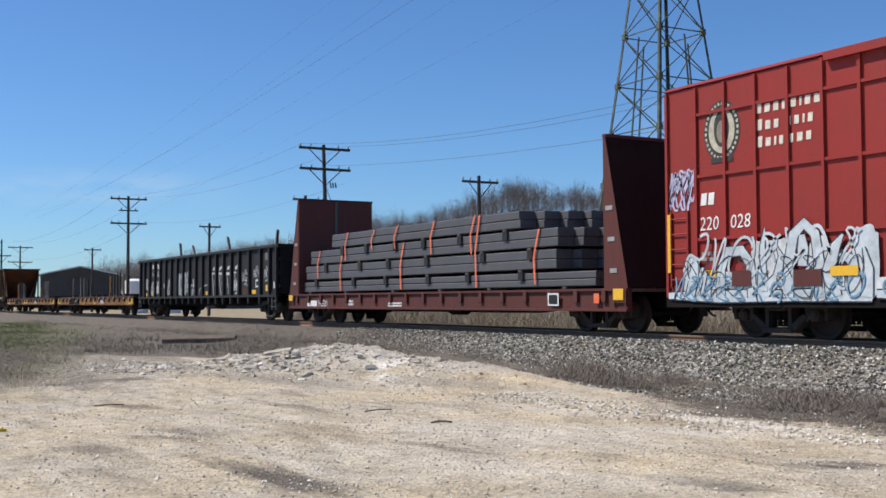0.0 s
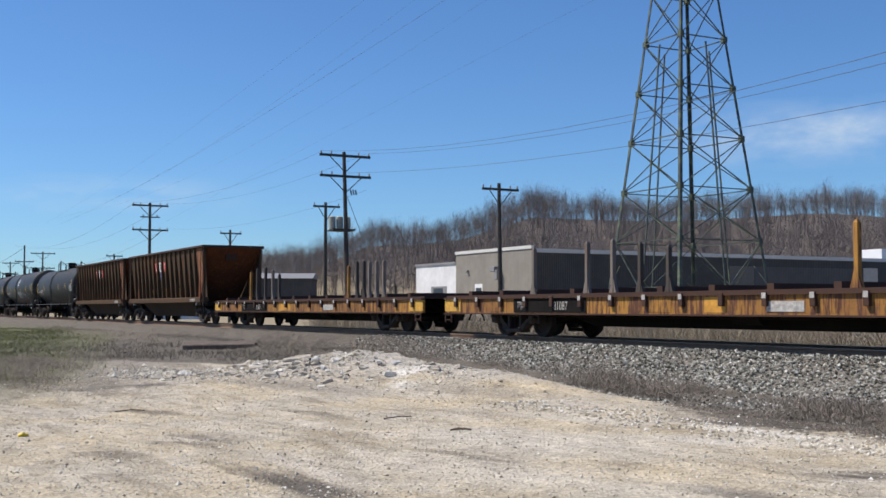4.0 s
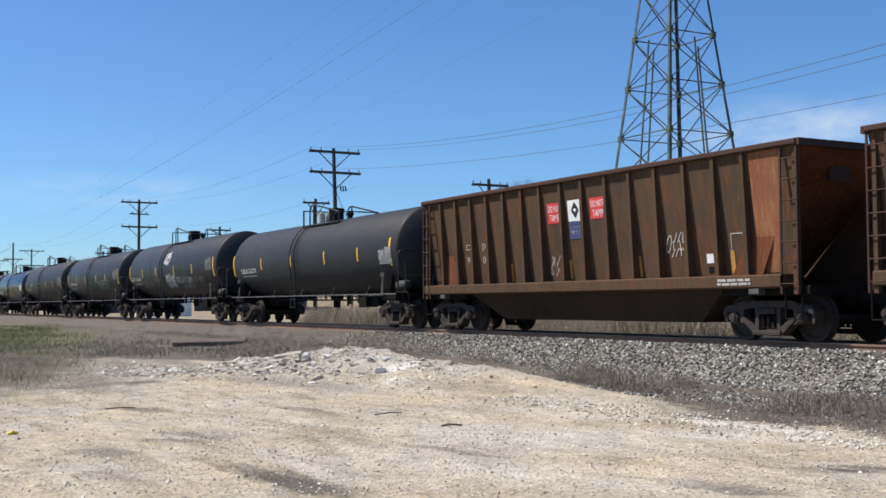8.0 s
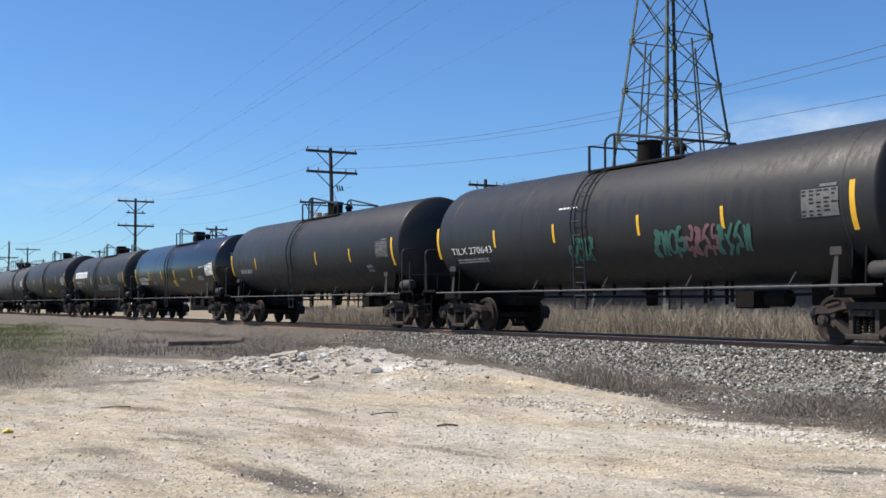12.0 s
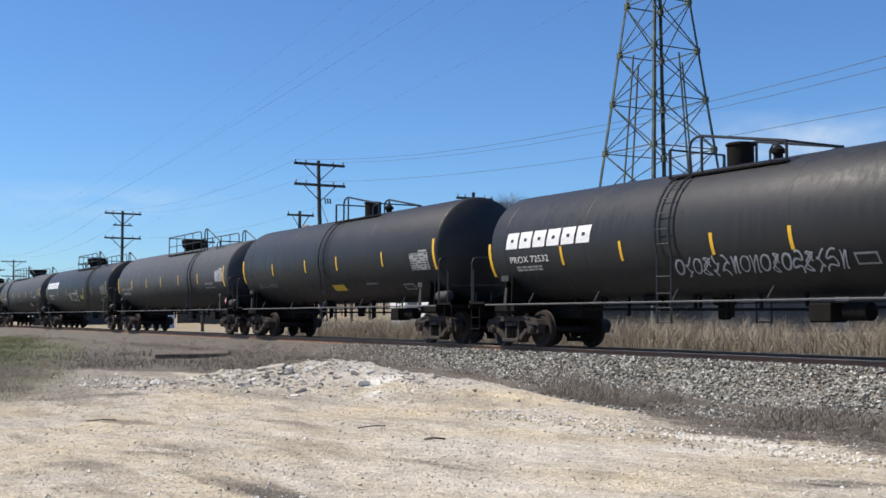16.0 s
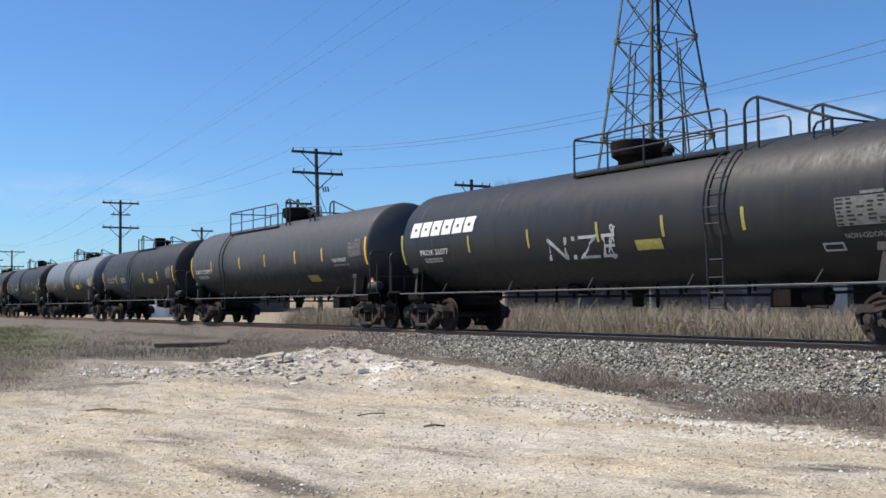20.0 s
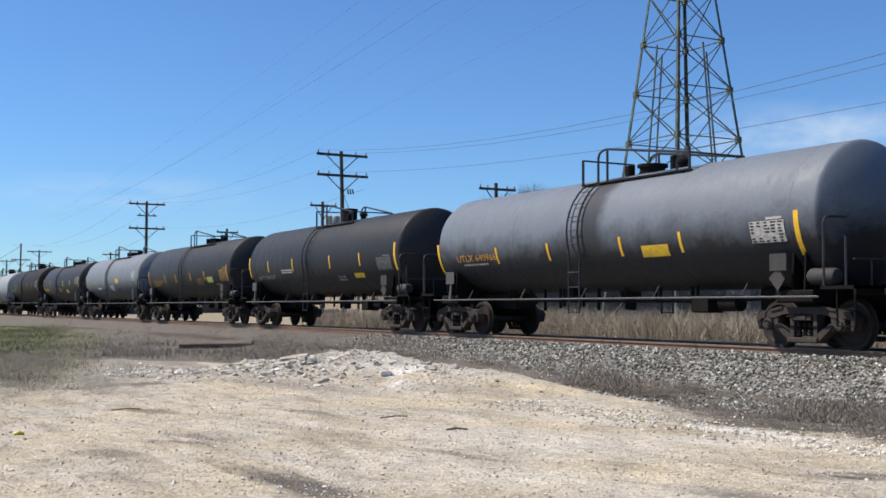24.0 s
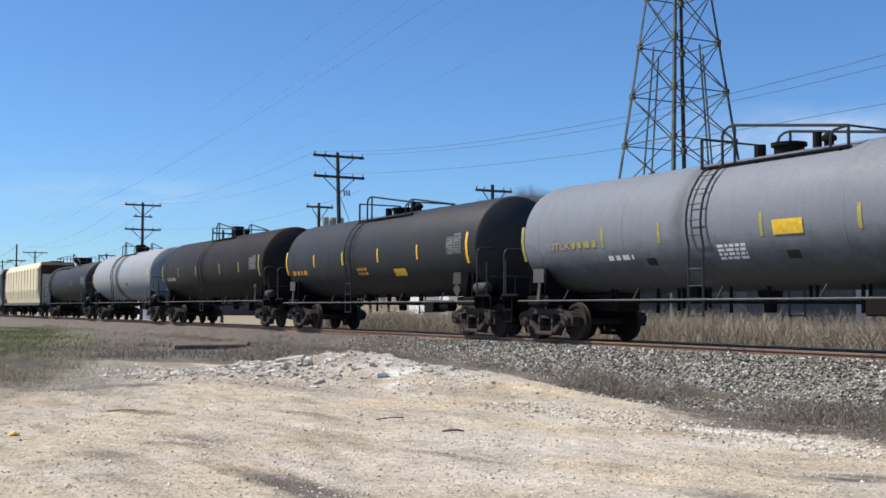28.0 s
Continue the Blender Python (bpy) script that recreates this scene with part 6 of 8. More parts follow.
    s = Shape().add([sd.at(-5.94, 1.60), sd.at(-5.66, 1.60), sd.at(-5.80, 1.86)], [(0, 1, 2)])
    part("label", s, M_WORNWHITE, car)
    blob(car, sd, -6.0, 1.33, 0.3, 0.34, M_ORUST, 3, "label", "rust-stained patch")
    for x in (-2.80, -0.18, 2.42, 5.30):
        patch(car, sd, x - 0.055, x + 0.055, 1.33, 1.78, M_FADEDAMBER, "reflector_strip", "faded yellow reflective strip", 0.013)
    scrawl(car, sd, -2.0 + shift, 1.45, 0.45, 0.45, M_DULLWHITE, 2, 0.03, 5 + seed)
    if seed == 2:
        scrawl(car, sd, 3.35, 1.75, 0.65, 0.45, M_WORNWHITE, 4, 0.03, 9)
    patch(car, sd, 4.55, 4.75, 1.55, 1.74, M_WHITE, "label", "white label", 0.012)
    patch(car, sd, 4.58, 4.85, 1.36, 1.48, M_UNDER, "label", "", 0.012)
    for a, b, c, e in ((5.28, 5.30, 1.35, 2.12), (5.74, 5.76, 1.35, 2.12), (5.28, 5.76, 1.35, 1.37), (5.28, 5.76, 2.10, 2.12)):
        patch(car, sd, a, b, c, e, M_WORNWHITE, "stencil_frame", "", 0.011)
    bars(car, Wall(-1.49), h - 2.1, 1.16, 0.9, 2, 0.05, M_WORNWHITE, seed=6)


def covered_hopper(left, right, mat, label):
    h, mid = (right - left) / 2, (left + right) / 2
    car = on_train(thing("covered_hopper", label, "hopper car"), mid)
    prof = [(-1.3, 1.15), (1.3, 1.15), (1.52, 2.2), (1.50, 3.9), (1.2, 4.45), (-1.2, 4.45), (-1.50, 3.9), (-1.52, 2.2)]
    s = Shape()
    n = len(prof)
    v = []
    for x in (-h, h):
        v += [(x, *p) for p in prof]
    s.add(v, [(i, (i + 1) % n, n + (i + 1) % n, n + i) for i in range(n)] + [tuple(range(n)), tuple(range(n, 2 * n))])
    part("body", s, mat, car)
    for i in range(12):
        x = -h + 0.4 + i * (2 * h - 0.8) / 11
        part("side_rib", Shape().box(x - 0.04, x + 0.04, -1.55, -1.50, 1.5, 4.0), mat, car)
    part("roof_walk", Shape().box(-h, h, -0.5, 0.5, 4.45, 4.55), M_PIPEGREY, car)
    part("side_sill", Shape().box(-h - 0.8, h + 0.8, -1.48, 1.48, 0.95, 1.15), M_PIPEGREY, car)
    for k in (-1, 1):
        part("slope_sheet", Shape().prism_y([(k * h, 4.4), (k * (h + 0.5), 4.2), (k * (h - 1.6), 1.15), (k * (h - 1.8), 1.15)], -1.3, 1.3), M_RUST, car)
        part("end_post", Shape().box(k * (h + 0.7) - 0.06, k * (h + 0.7) + 0.06, -1.4, -1.28, 1.1, 4.0), M_RUST, car)
        bogie(car, k * (h - 0.9))
    for x in (-h * 0.5, 0, h * 0.5):
        part("hopper_bay", Shape().add([(x - 1.5, -1.2, 1.1), (x + 1.5, -1.2, 1.1), (x + 1.5, 1.2, 1.1), (x - 1.5, 1.2, 1.1), (x - 0.4, -0.4, 0.35), (x + 0.4, -0.4, 0.35), (x + 0.4, 0.4, 0.35), (x - 0.4, 0.4, 0.35)],
                                       [(0, 1, 5, 4), (1, 2, 6, 5), (2, 3, 7, 6), (3, 0, 4, 7), (4, 5, 6, 7)]), M_UNDER, car)
    couplers(car, -h - 0.8, h + 0.8)


boxcar()
bulkhead_flat()
gondola()
FLAT1 = [(-77.65, 2.29), (-75.35, 2.33), (-74.36, 2.33), (-73.36, 2.2), (-72.4, 2.1), (-67.35, 2.3), (-66.5, 2.4), (-65.8, 2.4), (-65.1, 2.41), (-64.3, 2.27)]
FLAT2 = [(-99.5, 2.31), (-98.7, 2.42), (-97.7, 2.44), (-96.85, 2.32), (-96.1, 2.12), (-89.3, 2.22), (-88.6, 2.34), (-88.05, 2.34), (-87.6, 2.3), (-87.05, 2.3), (-86.5, 2.3)]
stake_flat(-82.1, -61.7, "TTJX 81087", 2, FLAT1)
stake_flat(-104.0, -83.5, "TTJX 81081", 4, FLAT2)
hopper(-120.75, -105.9, 1)
hopper(-136.8, -122.3, 2)


def block_name(car, d, x0, x1, z, h, n, mat=None):
    """A company name kept as plain slanted white blocks."""
    pitch = (x1 - x0) / n
    for i in range(n):
        a, w, sl = x0 + i * pitch, pitch * 0.86, 0.20 * h
        s = Shape()
        for v0, v1, u0, u1 in ((0.0, 0.40, 0.0, 1.0), (0.60, 1.0, 0.0, 1.0), (0.40, 0.60, 0.0, 0.38), (0.40, 0.60, 0.62, 1.0)):
            s.add([d.at(a + u0 * w + sl * v0, z + v0 * h), d.at(a + u1 * w + sl * v0, z + v0 * h), d.at(a + u1 * w + sl * v1, z + v1 * h), d.at(a + u0 * w + sl * v1, z + v1 * h)], [(0, 1, 2, 3)])
        part("lettering", s, mat or M_WHITE, car)


M_TEAL = flat("teal_spray", (0.042, 0.145, 0.112), 0.6)
M_PINK = flat("faded_pink_spray", (0.20, 0.10, 0.11), 0.6)
M_BLUE = flat("blue_spray_faded", (0.07, 0.13, 0.18), 0.6)
M_GOLD = flat("dull_gold_spray", (0.20, 0.18, 0.12), 0.6)
M_GREYSPRAY = flat("grey_spray", (0.42, 0.43, 0.44), 0.6)
M_PLATE = flat("yellow_plate", (0.70, 0.46, 0.03), 0.5)
M_FADEPLATE = flat("faded_yellow_plate", (0.34, 0.30, 0.07), 0.6)
M_LIMEPLATE = flat("pale_lime_plate", (0.42, 0.46, 0.12), 0.6)
M_PLACARD = flat("placard_red", (0.50, 0.06, 0.05), 0.5)


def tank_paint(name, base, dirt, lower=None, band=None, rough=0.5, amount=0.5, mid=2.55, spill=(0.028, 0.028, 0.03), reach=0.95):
    """Tank paint with optional belly shade and grime coloured into the lower half, and a spill band round the manway.
    """
    m = painted(name, base, dirt, amount, rough, spec=0.25)
    n, l = m.node_tree.nodes, m.node_tree.links
    b = n["Principled BSDF"]
    c = b.inputs["Base Color"].links[0].from_socket
    t = n.new("ShaderNodeTexCoord")
    sep = n.new("ShaderNodeSeparateXYZ")
    l.new(t.outputs["Object"], sep.inputs[0])
    wob = noise_node(n, l, 1.6, 5, 0.7, t.outputs["Object"])

    def calc(op, a, k):
        q = n.new("ShaderNodeMath")
        q.operation = op
        for s, v in zip(q.inputs, (a, k)):
            if isinstance(v, (int, float)):
                s.default_value = v
            else:
                l.new(v, s)
        return q.outputs[0]

    # shade of the belly, with some grime, put into the colour
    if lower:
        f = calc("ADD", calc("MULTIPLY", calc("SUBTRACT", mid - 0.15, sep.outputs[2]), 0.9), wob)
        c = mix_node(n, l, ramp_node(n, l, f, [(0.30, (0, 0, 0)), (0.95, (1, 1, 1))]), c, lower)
    if band is not None:
        f = calc("ADD", calc("ABSOLUTE", calc("SUBTRACT", sep.outputs[0], band), 0), calc("MULTIPLY", wob, 0.7))
        c = mix_node(n, l, ramp_node(n, l, f, [(reach - 0.33, (0.85,) * 3), (reach, (0, 0, 0))]), c, spill)
    l.new(c, b.inputs["Base Color"])
    return m


def tanks():
    B, B2 = M_BLACK, M_BLACK2
    # each: label, ends, manway, paint, kind, size, ladder
    def make(label, a, b, d, mat, kind="oil", size=1, ladder=0.0, rail=None):
        r, mid = {0: (1.39, 2.54), 1: (1.39, 2.53), 2: (1.47, 2.62), 3: (1.49, 2.71), 4: (1.46, 2.57), 5: (1.40, 2.48)}[size]
        car, body, half = tank_car(label, a, b, mat, r, mid, d, kind, rail, True, ladder, size == 0, "worn spill" in label, -0.04 if size == 3 else -0.18)
        return car, Drum(r, mid), half, (a + b) / 2

    def common(car, d, half, xs, z, panel=True, mat=M_YELLOW, seed=1, pm=M_FAINT, inset=0.6):
        strips(car, d, xs, z, mat, half, inset=inset)
        plain = d.r < 1.395 and d.mid > 2.535
        if panel:
            data_panel(car, d, half - 1.75, z - 0.15, 0.85, 0.5, pm, seed)
        card_holder(car, half - 1.0, 1.62, None, plain)
        end_sign(car, -half + 0.9, plain)
        end_tank(car, half - 0.2)

    car, d, half, m = make("dusty black tank car with tall manway housing", -154.25, -138.6, -146.6, B2, "oil", 5)
    common(car, d, half, [-150.82 - m, -147.62 - m, -144.4 - m, -141.6 - m], 2.39, False, M_YELLOW, 2)
    data_panel(car, d, half - 1.4, 2.02, 0.9, 0.45, M_DULLWHITE, 2)
    letters_fit(car, d, "DBUX 250520", -half + 0.98, -half + 2.75, 2.04, 0.20, M_WHITE)
    bars(car, d, -half + 1.0, 1.90, 1.7, 1, 0.05, M_DULLWHITE, seed=3)

    car, d, half, m = make("black tank car sprayed with white graffiti", -172.15, -156.3, -164.7, B, "oil", 2)
    common(car, d, half, [-169.37 - m, -166.6 - m, -163.27 - m, -160.2 - m], 2.48, True, M_YELLOW, 3)
    letters_fit(car, d, "BRCX 5034", -171.75 - m, -169.85 - m, 2.08, 0.19, M_WHITE)
    bars(car, d, -171.2 - m, 1.92, 1.4, 2, 0.05, M_DULLWHITE, seed=6)
    scrawl(car, d, -169.3 - m, 1.6, 2.1, 0.35, M_GOLD, 9, 0.03, 21)
    scrawl(car, d, -167.1 - m, 1.55, 1.5, 0.6, M_GOLD, 7, 0.03, 22)
    scrawl(car, d, -165.0 - m, 2.78, 1.05, 0.66, M_WHITE, 5, 0.05, 23, "white sprayed tag")
    scrawl(car, d, -164.95 - m, 1.55, 1.7, 0.75, M_GREYSPRAY, 7, 0.055, 24, "white sprayed tag")
    scrawl(car, d, -164.85 - m, 1.65, 1.5, 0.55, M_WHITE, 5, 0.03, 29, "white sprayed tag")
    scrawl(car, d, -162.4 - m, 1.47, 1.9, 0.65, M_GREYSPRAY, 6, 0.035, 25)
    bars(car, d, -163.1 - m, 2.1, 0.7, 5, 0.05, M_DULLWHITE, seed=7)
    scrawl(car, d, -160.2 - m, 1.55, 1.5, 0.55, M_GOLD, 5, 0.03, 26)

    car, d, half, m = make("black tank car with faded teal graffiti", -190.0, -174.6, -182.45, B, "oil", 2)
    common(car, d, half, [-186.9 - m, -184.2 - m, -181.0 - m, -178.4 - m], 2.45, True, M_YELLOW, 4)
    letters_fit(car, d, "TILX 270643", -189.2 - m, -187.1 - m, 2.1, 0.19, M_WHITE)
    bars(car, d, -189.0 - m, 1.92, 1.6, 2, 0.05, M_DULLWHITE, seed=8)
    bars(car, d, -184.0 - m, 3.0, 0.75, 1, 0.04, M_WHITE, seed=9)
    for i, (x, mt) in enumerate(((-183.7, M_TEAL), (-180.6, M_TEAL), (-179.6, M_PINK), (-178.7, M_TEAL))):
        scrawl(car, d, x - m, 1.7, 1.0, 0.6, mt, 4, 0.08, 40 + i)

    car, d, half, m = make("matt black tank car with thin yellow marks", -208.06, -192.3, -200.6, B, "oil", 2)
    common(car, d, half, [-205.11 - m, -201.72 - m, -198.94 - m, -196.05 - m], 2.37, True, M_YELLOW, 5)
    bars(car, d, -207.0 - m, 2.0, 1.3, 1, 0.17, M_DULLWHITE, seed=10)
    bars(car, d, -194.9 - m, 1.9, 0.4, 2, 0.1, M_DULLWHITE, seed=11)

    car, d, half, m = make("glossy new black tank car with crisp white lettering", -224.6, -210.4, -217.5, M_GLOSS, "oil", 1)
    common(car, d, half, [-221.75 - m, -219.4 - m, -217.05 - m, -214.1 - m], 2.22, False, M_YELLOW, 6)
    data_panel(car, d, -212.05 - m, 2.05, 1.05, 0.48, M_WHITE, 6)
    letters_fit(car, d, "GATX 69631", -223.85 - m, -222.0 - m, 1.98, 0.18, M_WHITE)
    bars(car, d, -223.8 - m, 1.86, 1.5, 2, 0.05, M_WHITE, seed=12)
    patch(car, d, -217.4 - m, -216.95 - m, 1.58, 1.93, M_PLATE, "label", "yellow label", tilt=-0.15, out=0.016)
    letters_fit(car, d, "FRA AIP", -212.95 - m, -212.4 - m, 2.42, 0.09, M_WHITE)
    bars(car, d, -216.2 - m, 1.95, 0.8, 2, 0.05, M_DULLWHITE, seed=13)
    bars(car, d, -213.3 - m, 2.0, 0.7, 3, 0.05, M_DULLWHITE, seed=14)
    bars(car, d, -221.2 - m, 1.85, 0.6, 3, 0.05, M_DULLWHITE, seed=15)
    s = Shape()
    for k in range(3):
        s.add([(half + 0.37, -0.85, 2.95 - 0.13 * k), (half + 0.45, -0.2, 2.95 - 0.13 * k), (half + 0.45, -0.2, 3.03 - 0.13 * k), (half + 0.37, -0.85, 3.03 - 0.13 * k)], [(0, 1, 2, 3)])
    part("lettering", s, M_DULLWHITE, car)

    car, d, half, m = make("black tank car with white company name and graffiti", -241.3, -226.95, -233.7, B, "oil", 1)
    common(car, d, half, [-238.1 - m, -235.9 - m, -233.05 - m, -231.0 - m], 2.2, True, M_YELLOW, 7)
    block_name(car, d, -240.45 - m, -236.9 - m, 2.46, 0.40, 6)
    letters_fit(car, d, "PROX 72532", -240.3 - m, -238.65 - m, 2.1, 0.16, M_WHITE)
    bars(car, d, -240.1 - m, 1.96, 1.1, 2, 0.05, M_DULLWHITE, seed=16)
    scrawl(car, d, -234.3 - m, 1.52, 4.5, 0.42, M_GREYSPRAY, 17, 0.04, 27)
    patch(car, d, -229.7 - m, -229.2 - m, 1.6, 1.85, M_DULLWHITE, "label")
    patch(car, d, -229.66 - m, -229.24 - m, 1.64, 1.81, M_BLACK, "label", out=0.013)
    placard(car, d, half - 0.9, 1.55, M_WHITE)

    car, d, half, m = make("black tank car with yellow plate and white data table", -259.6, -243.9, -251.0, B, "oil", 3)
    common(car, d, half, [-256.4 - m, -253.3 - m, -250.65 - m, -247.3 - m], 2.52, False, M_YELLOW, 8, inset=0.16)
    data_panel(car, d, -245.5 - m, 2.1, 1.1, 0.5, M_DULLWHITE, 8)
    letters_fit(car, d, "BRCX 4025", -258.2 - m, -256.3 - m, 1.82, 0.17, M_DULLWHITE)
    patch(car, d, -251.5 - m, -250.55 - m, 1.53, 1.78, M_PLATE, "plate", "yellow warning plate", tilt=-0.2, out=0.016)
    bars(car, d, -248.9 - m, 1.72, 0.8, 1, 0.06, M_DULLWHITE, seed=17)
    patch(car, d, -246.5 - m, -245.85 - m, 1.44, 1.68, M_DULLWHITE, "label")
    patch(car, d, -246.45 - m, -245.9 - m, 1.48, 1.64, M_BLACK, "label", out=0.013)

    # last dark tone: belly shade and grime painted into the slate
    slate = tank_paint("tank_slate_shaded_below", (0.072, 0.075, 0.080), (0.064, 0.065, 0.066), (0.026, 0.026, 0.027), None, 0.6, 0.35, 2.5)
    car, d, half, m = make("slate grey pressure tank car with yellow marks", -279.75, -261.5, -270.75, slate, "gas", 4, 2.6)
    common(car, d, half, [-276.8 - m, -274.0 - m, -271.4 - m, -268.5 - m, -265.6 - m], 2.46, False, M_YELLOW, 9)
    data_panel(car, d, -263.2 - m, 2.25, 1.0, 0.48, M_GREYSPRAY, 9)
    letters_fit(car, d, "GATX 219353", -279.0 - m, -276.85 - m, 2.14, 0.17, M_DULLWHITE)
    bars(car, d, -278.8 - m, 2.0, 1.4, 2, 0.05, M_DULLWHITE, seed=40)
    letters_fit(car, d, "NON-ODORIZED", -264.6 - m, -263.5 - m, 2.13, 0.12, M_DULLWHITE)
    letters_fit(car, d, "LIQUEFIED PETROLEUM GAS", -264.55 - m, -263.3 - m, 1.98, 0.08, M_DULLWHITE)
    placard(car, d, -262.75 - m, 1.45, M_PLACARD)

    car, d, half, m = make("long black tank car with white company name", -300.2, -282.1, -291.2, B, "gas", 4, 2.9)
    common(car, d, half, [-296.37 - m, -293.56 - m, -290.8 - m, -288.6 - m, -286.3 - m], 2.35, False, M_FADEPLATE, 10)
    data_panel(car, d, -284.1 - m, 2.05, 1.1, 0.5, M_FAINT, 10)
    block_name(car, d, -299.6 - m, -296.05 - m, 2.68, 0.42, 6)
    letters_fit(car, d, "PROX 36377", -299.05 - m, -297.5 - m, 2.14, 0.16, M_WHITE)
    bars(car, d, -298.9 - m, 2.0, 1.0, 2, 0.05, M_DULLWHITE, seed=18)
    letters_fit(car, d, "NIZE", -292.9 - m, -290.3 - m, 1.75, 0.55, M_GREYSPRAY, "graffiti", 0.25)
    scrawl(car, d, -290.5 - m, 1.7, 0.3, 0.8, M_GREYSPRAY, 1, 0.05, 60)
    patch(car, d, -289.55 - m, -288.7 - m, 1.87, 2.1, M_FADEPLATE, "plate", "faded yellow plate", out=0.016)
    letters_fit(car, d, "NON-ODORIZED", -284.0 - m, -282.9 - m, 1.82, 0.1, M_DULLWHITE)
    patch(car, d, -284.57 - m, -284.1 - m, 1.58, 1.76, M_GREYSPRAY, "label")
    patch(car, d, -284.53 - m, -284.14 - m, 1.62, 1.72, M_BLACK, "label", out=0.013)
    placard(car, d, -283.3 - m, 1.42, M_PLACARD)

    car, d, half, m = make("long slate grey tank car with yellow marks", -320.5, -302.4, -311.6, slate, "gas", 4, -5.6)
    common(car, d, half, [-317.7 - m, -314.2 - m, -311.4 - m, -308.4 - m, -306.0 - m], 2.46, False, M_YELLOW, 11, inset=0.24)
    data_panel(car, d, -303.9 - m, 2.3, 0.95, 0.48, M_FAINT, 11)
    letters_fit(car, d, "GATX 218971", -319.85 - m, -317.75 - m, 2.14, 0.18, M_WHITE)
    bars(car, d, -319.6 - m, 2.0, 1.3, 2, 0.05, M_DULLWHITE, seed=19)
    patch(car, d, -307.6 - m, -306.7 - m, 1.5, 1.78, M_FADEPLATE, "plate", "faded yellow plate", tilt=-0.2, out=0.016)
    letters_fit(car, d, "NON-ODORIZED", -305.2 - m, -304.1 - m, 2.18, 0.12, M_WHITE)
    letters_fit(car, d, "LIQUEFIED PETROLEUM GAS", -305.15 - m, -303.9 - m, 2.02, 0.08, M_DULLWHITE)
    placard(car, d, half - 0.45, 1.5, M_PLACARD)

    car, d, half, m = make("black tank car with faint blue graffiti", -337.5, -323.1, -330.75, B2, "oil", 1)
    common(car, d, half, [-334.4 - m, -331.6 - m, -328.9 - m, -326.3 - m], 2.25, True, M_YELLOW, 12)
    letters_fit(car, d, "HPLX 411061", -336.5 - m, -334.55 - m, 2.2, 0.17, M_GREYSPRAY)
    bars(car, d, -336.3 - m, 2.08, 1.3, 1, 0.05, M_DULLWHITE, seed=20)
    bars(car, d, -333.5 - m, 2.25, 1.0, 4, 0.05, M_DULLWHITE, seed=21)
    scrawl(car, d, -332.2 - m, 1.5, 0.9, 1.0, M_BLUE, 3, 0.07, 28)
    scrawl(car, d, -333.6 - m, 1.6, 1.3, 0.3, M_BLUE, 5, 0.06, 61)
    patch(car, d, -328.0 - m, -327.2 - m, 1.9, 2.15, M_FADEPLATE, "plate", "faded yellow plate", out=0.016)

    # lower half carries painted belly shade along with grime
    grey12 = tank_paint("tank_grey_stained_shaded_below", (0.165, 0.187, 0.215), (0.125, 0.137, 0.152), (0.030, 0.030, 0.032), 0.2, 0.55, 0.5, 2.65)
    car, d, half, m = make("grey tank car with dark spill band, grime and painted belly shade", -354.3, -339.8, -346.3, grey12, "plain", 0)
    common(car, d, half, [-351.05 - m, -348.62 - m, -345.71 - m, -343.67 - m], 2.13, False, M_YELLOW, 13)
    data_panel(car, d, -341.6 - m, 2.0, 0.9, 0.42, M_WORNWHITE, 13)
    letters_fit(car, d, "UTLX 640966", -353.2 - m, -351.1 - m, 2.02, 0.19, M_ORANGE)
    bars(car, d, -352.9 - m, 1.9, 1.3, 1, 0.05, M_DULLWHITE, seed=22)
    patch(car, d, -345.0 - m, -344.1 - m, 1.85, 2.12, M_PLATE, "plate", "yellow plate", tilt=0.1, out=0.016)

    blk13 = tank_paint("tank_black_banded", (0.0225, 0.0235, 0.0250), (0.041, 0.0395, 0.038), None, -0.9, 0.55, 0.5)
    car, d, half, m = make("black tank car with worn spill band", -370.9, -356.75, -363.8, blk13, "oil", 0)
    common(car, d, half, [-368.6 - m, -365.95 - m, -362.35 - m, -359.8 - m], 2.36, False, M_YELLOW, 14, inset=0.38)
    data_panel(car, d, -358.5 - m, 1.95, 1.05, 0.42, M_FAINT, 14)
    letters_fit(car, d, "NATX 50537", -370.0 - m, -368.0 - m, 1.86, 0.15, M_DULLWHITE)
    bars(car, d, -367.2 - m, 2.15, 1.1, 2, 0.06, M_GREYSPRAY, seed=24)
    patch(car, d, -360.5 - m, -359.7 - m, 1.72, 1.9, M_PLATE, "plate", "yellow plate", tilt=0.1, out=0.016)
    bars(car, d, -361.9 - m, 1.75, 0.6, 2, 0.08, M_DULLWHITE, seed=41)

    car, d, half, m = make("black tank car with orange lettering", -387.65, -373.4, -380.0, B2, "plain", 0)
    common(car, d, half, [-384.3 - m, -382.3 - m, -379.7 - m, -377.4 - m], 2.2, False, M_ORANGE, 15)
    data_panel(car, d, -375.1 - m, 1.9, 1.05, 0.55, M_DULLORANGE, 15)
    letters_fit(car, d, "UTLX 640245", -386.85 - m, -384.8 - m, 1.98, 0.17, M_ORANGE)
    bars(car, d, -386.6 - m, 1.86, 1.2, 1, 0.05, M_ORANGE, seed=25)
    bars(car, d, -378.7 - m, 2.05, 0.9, 4, 0.06, M_DULLORANGE, seed=26)
    patch(car, d, -377.05 - m, -376.2 - m, 1.88, 2.15, M_LIMEPLATE, "plate", "pale lime plate", out=0.016)
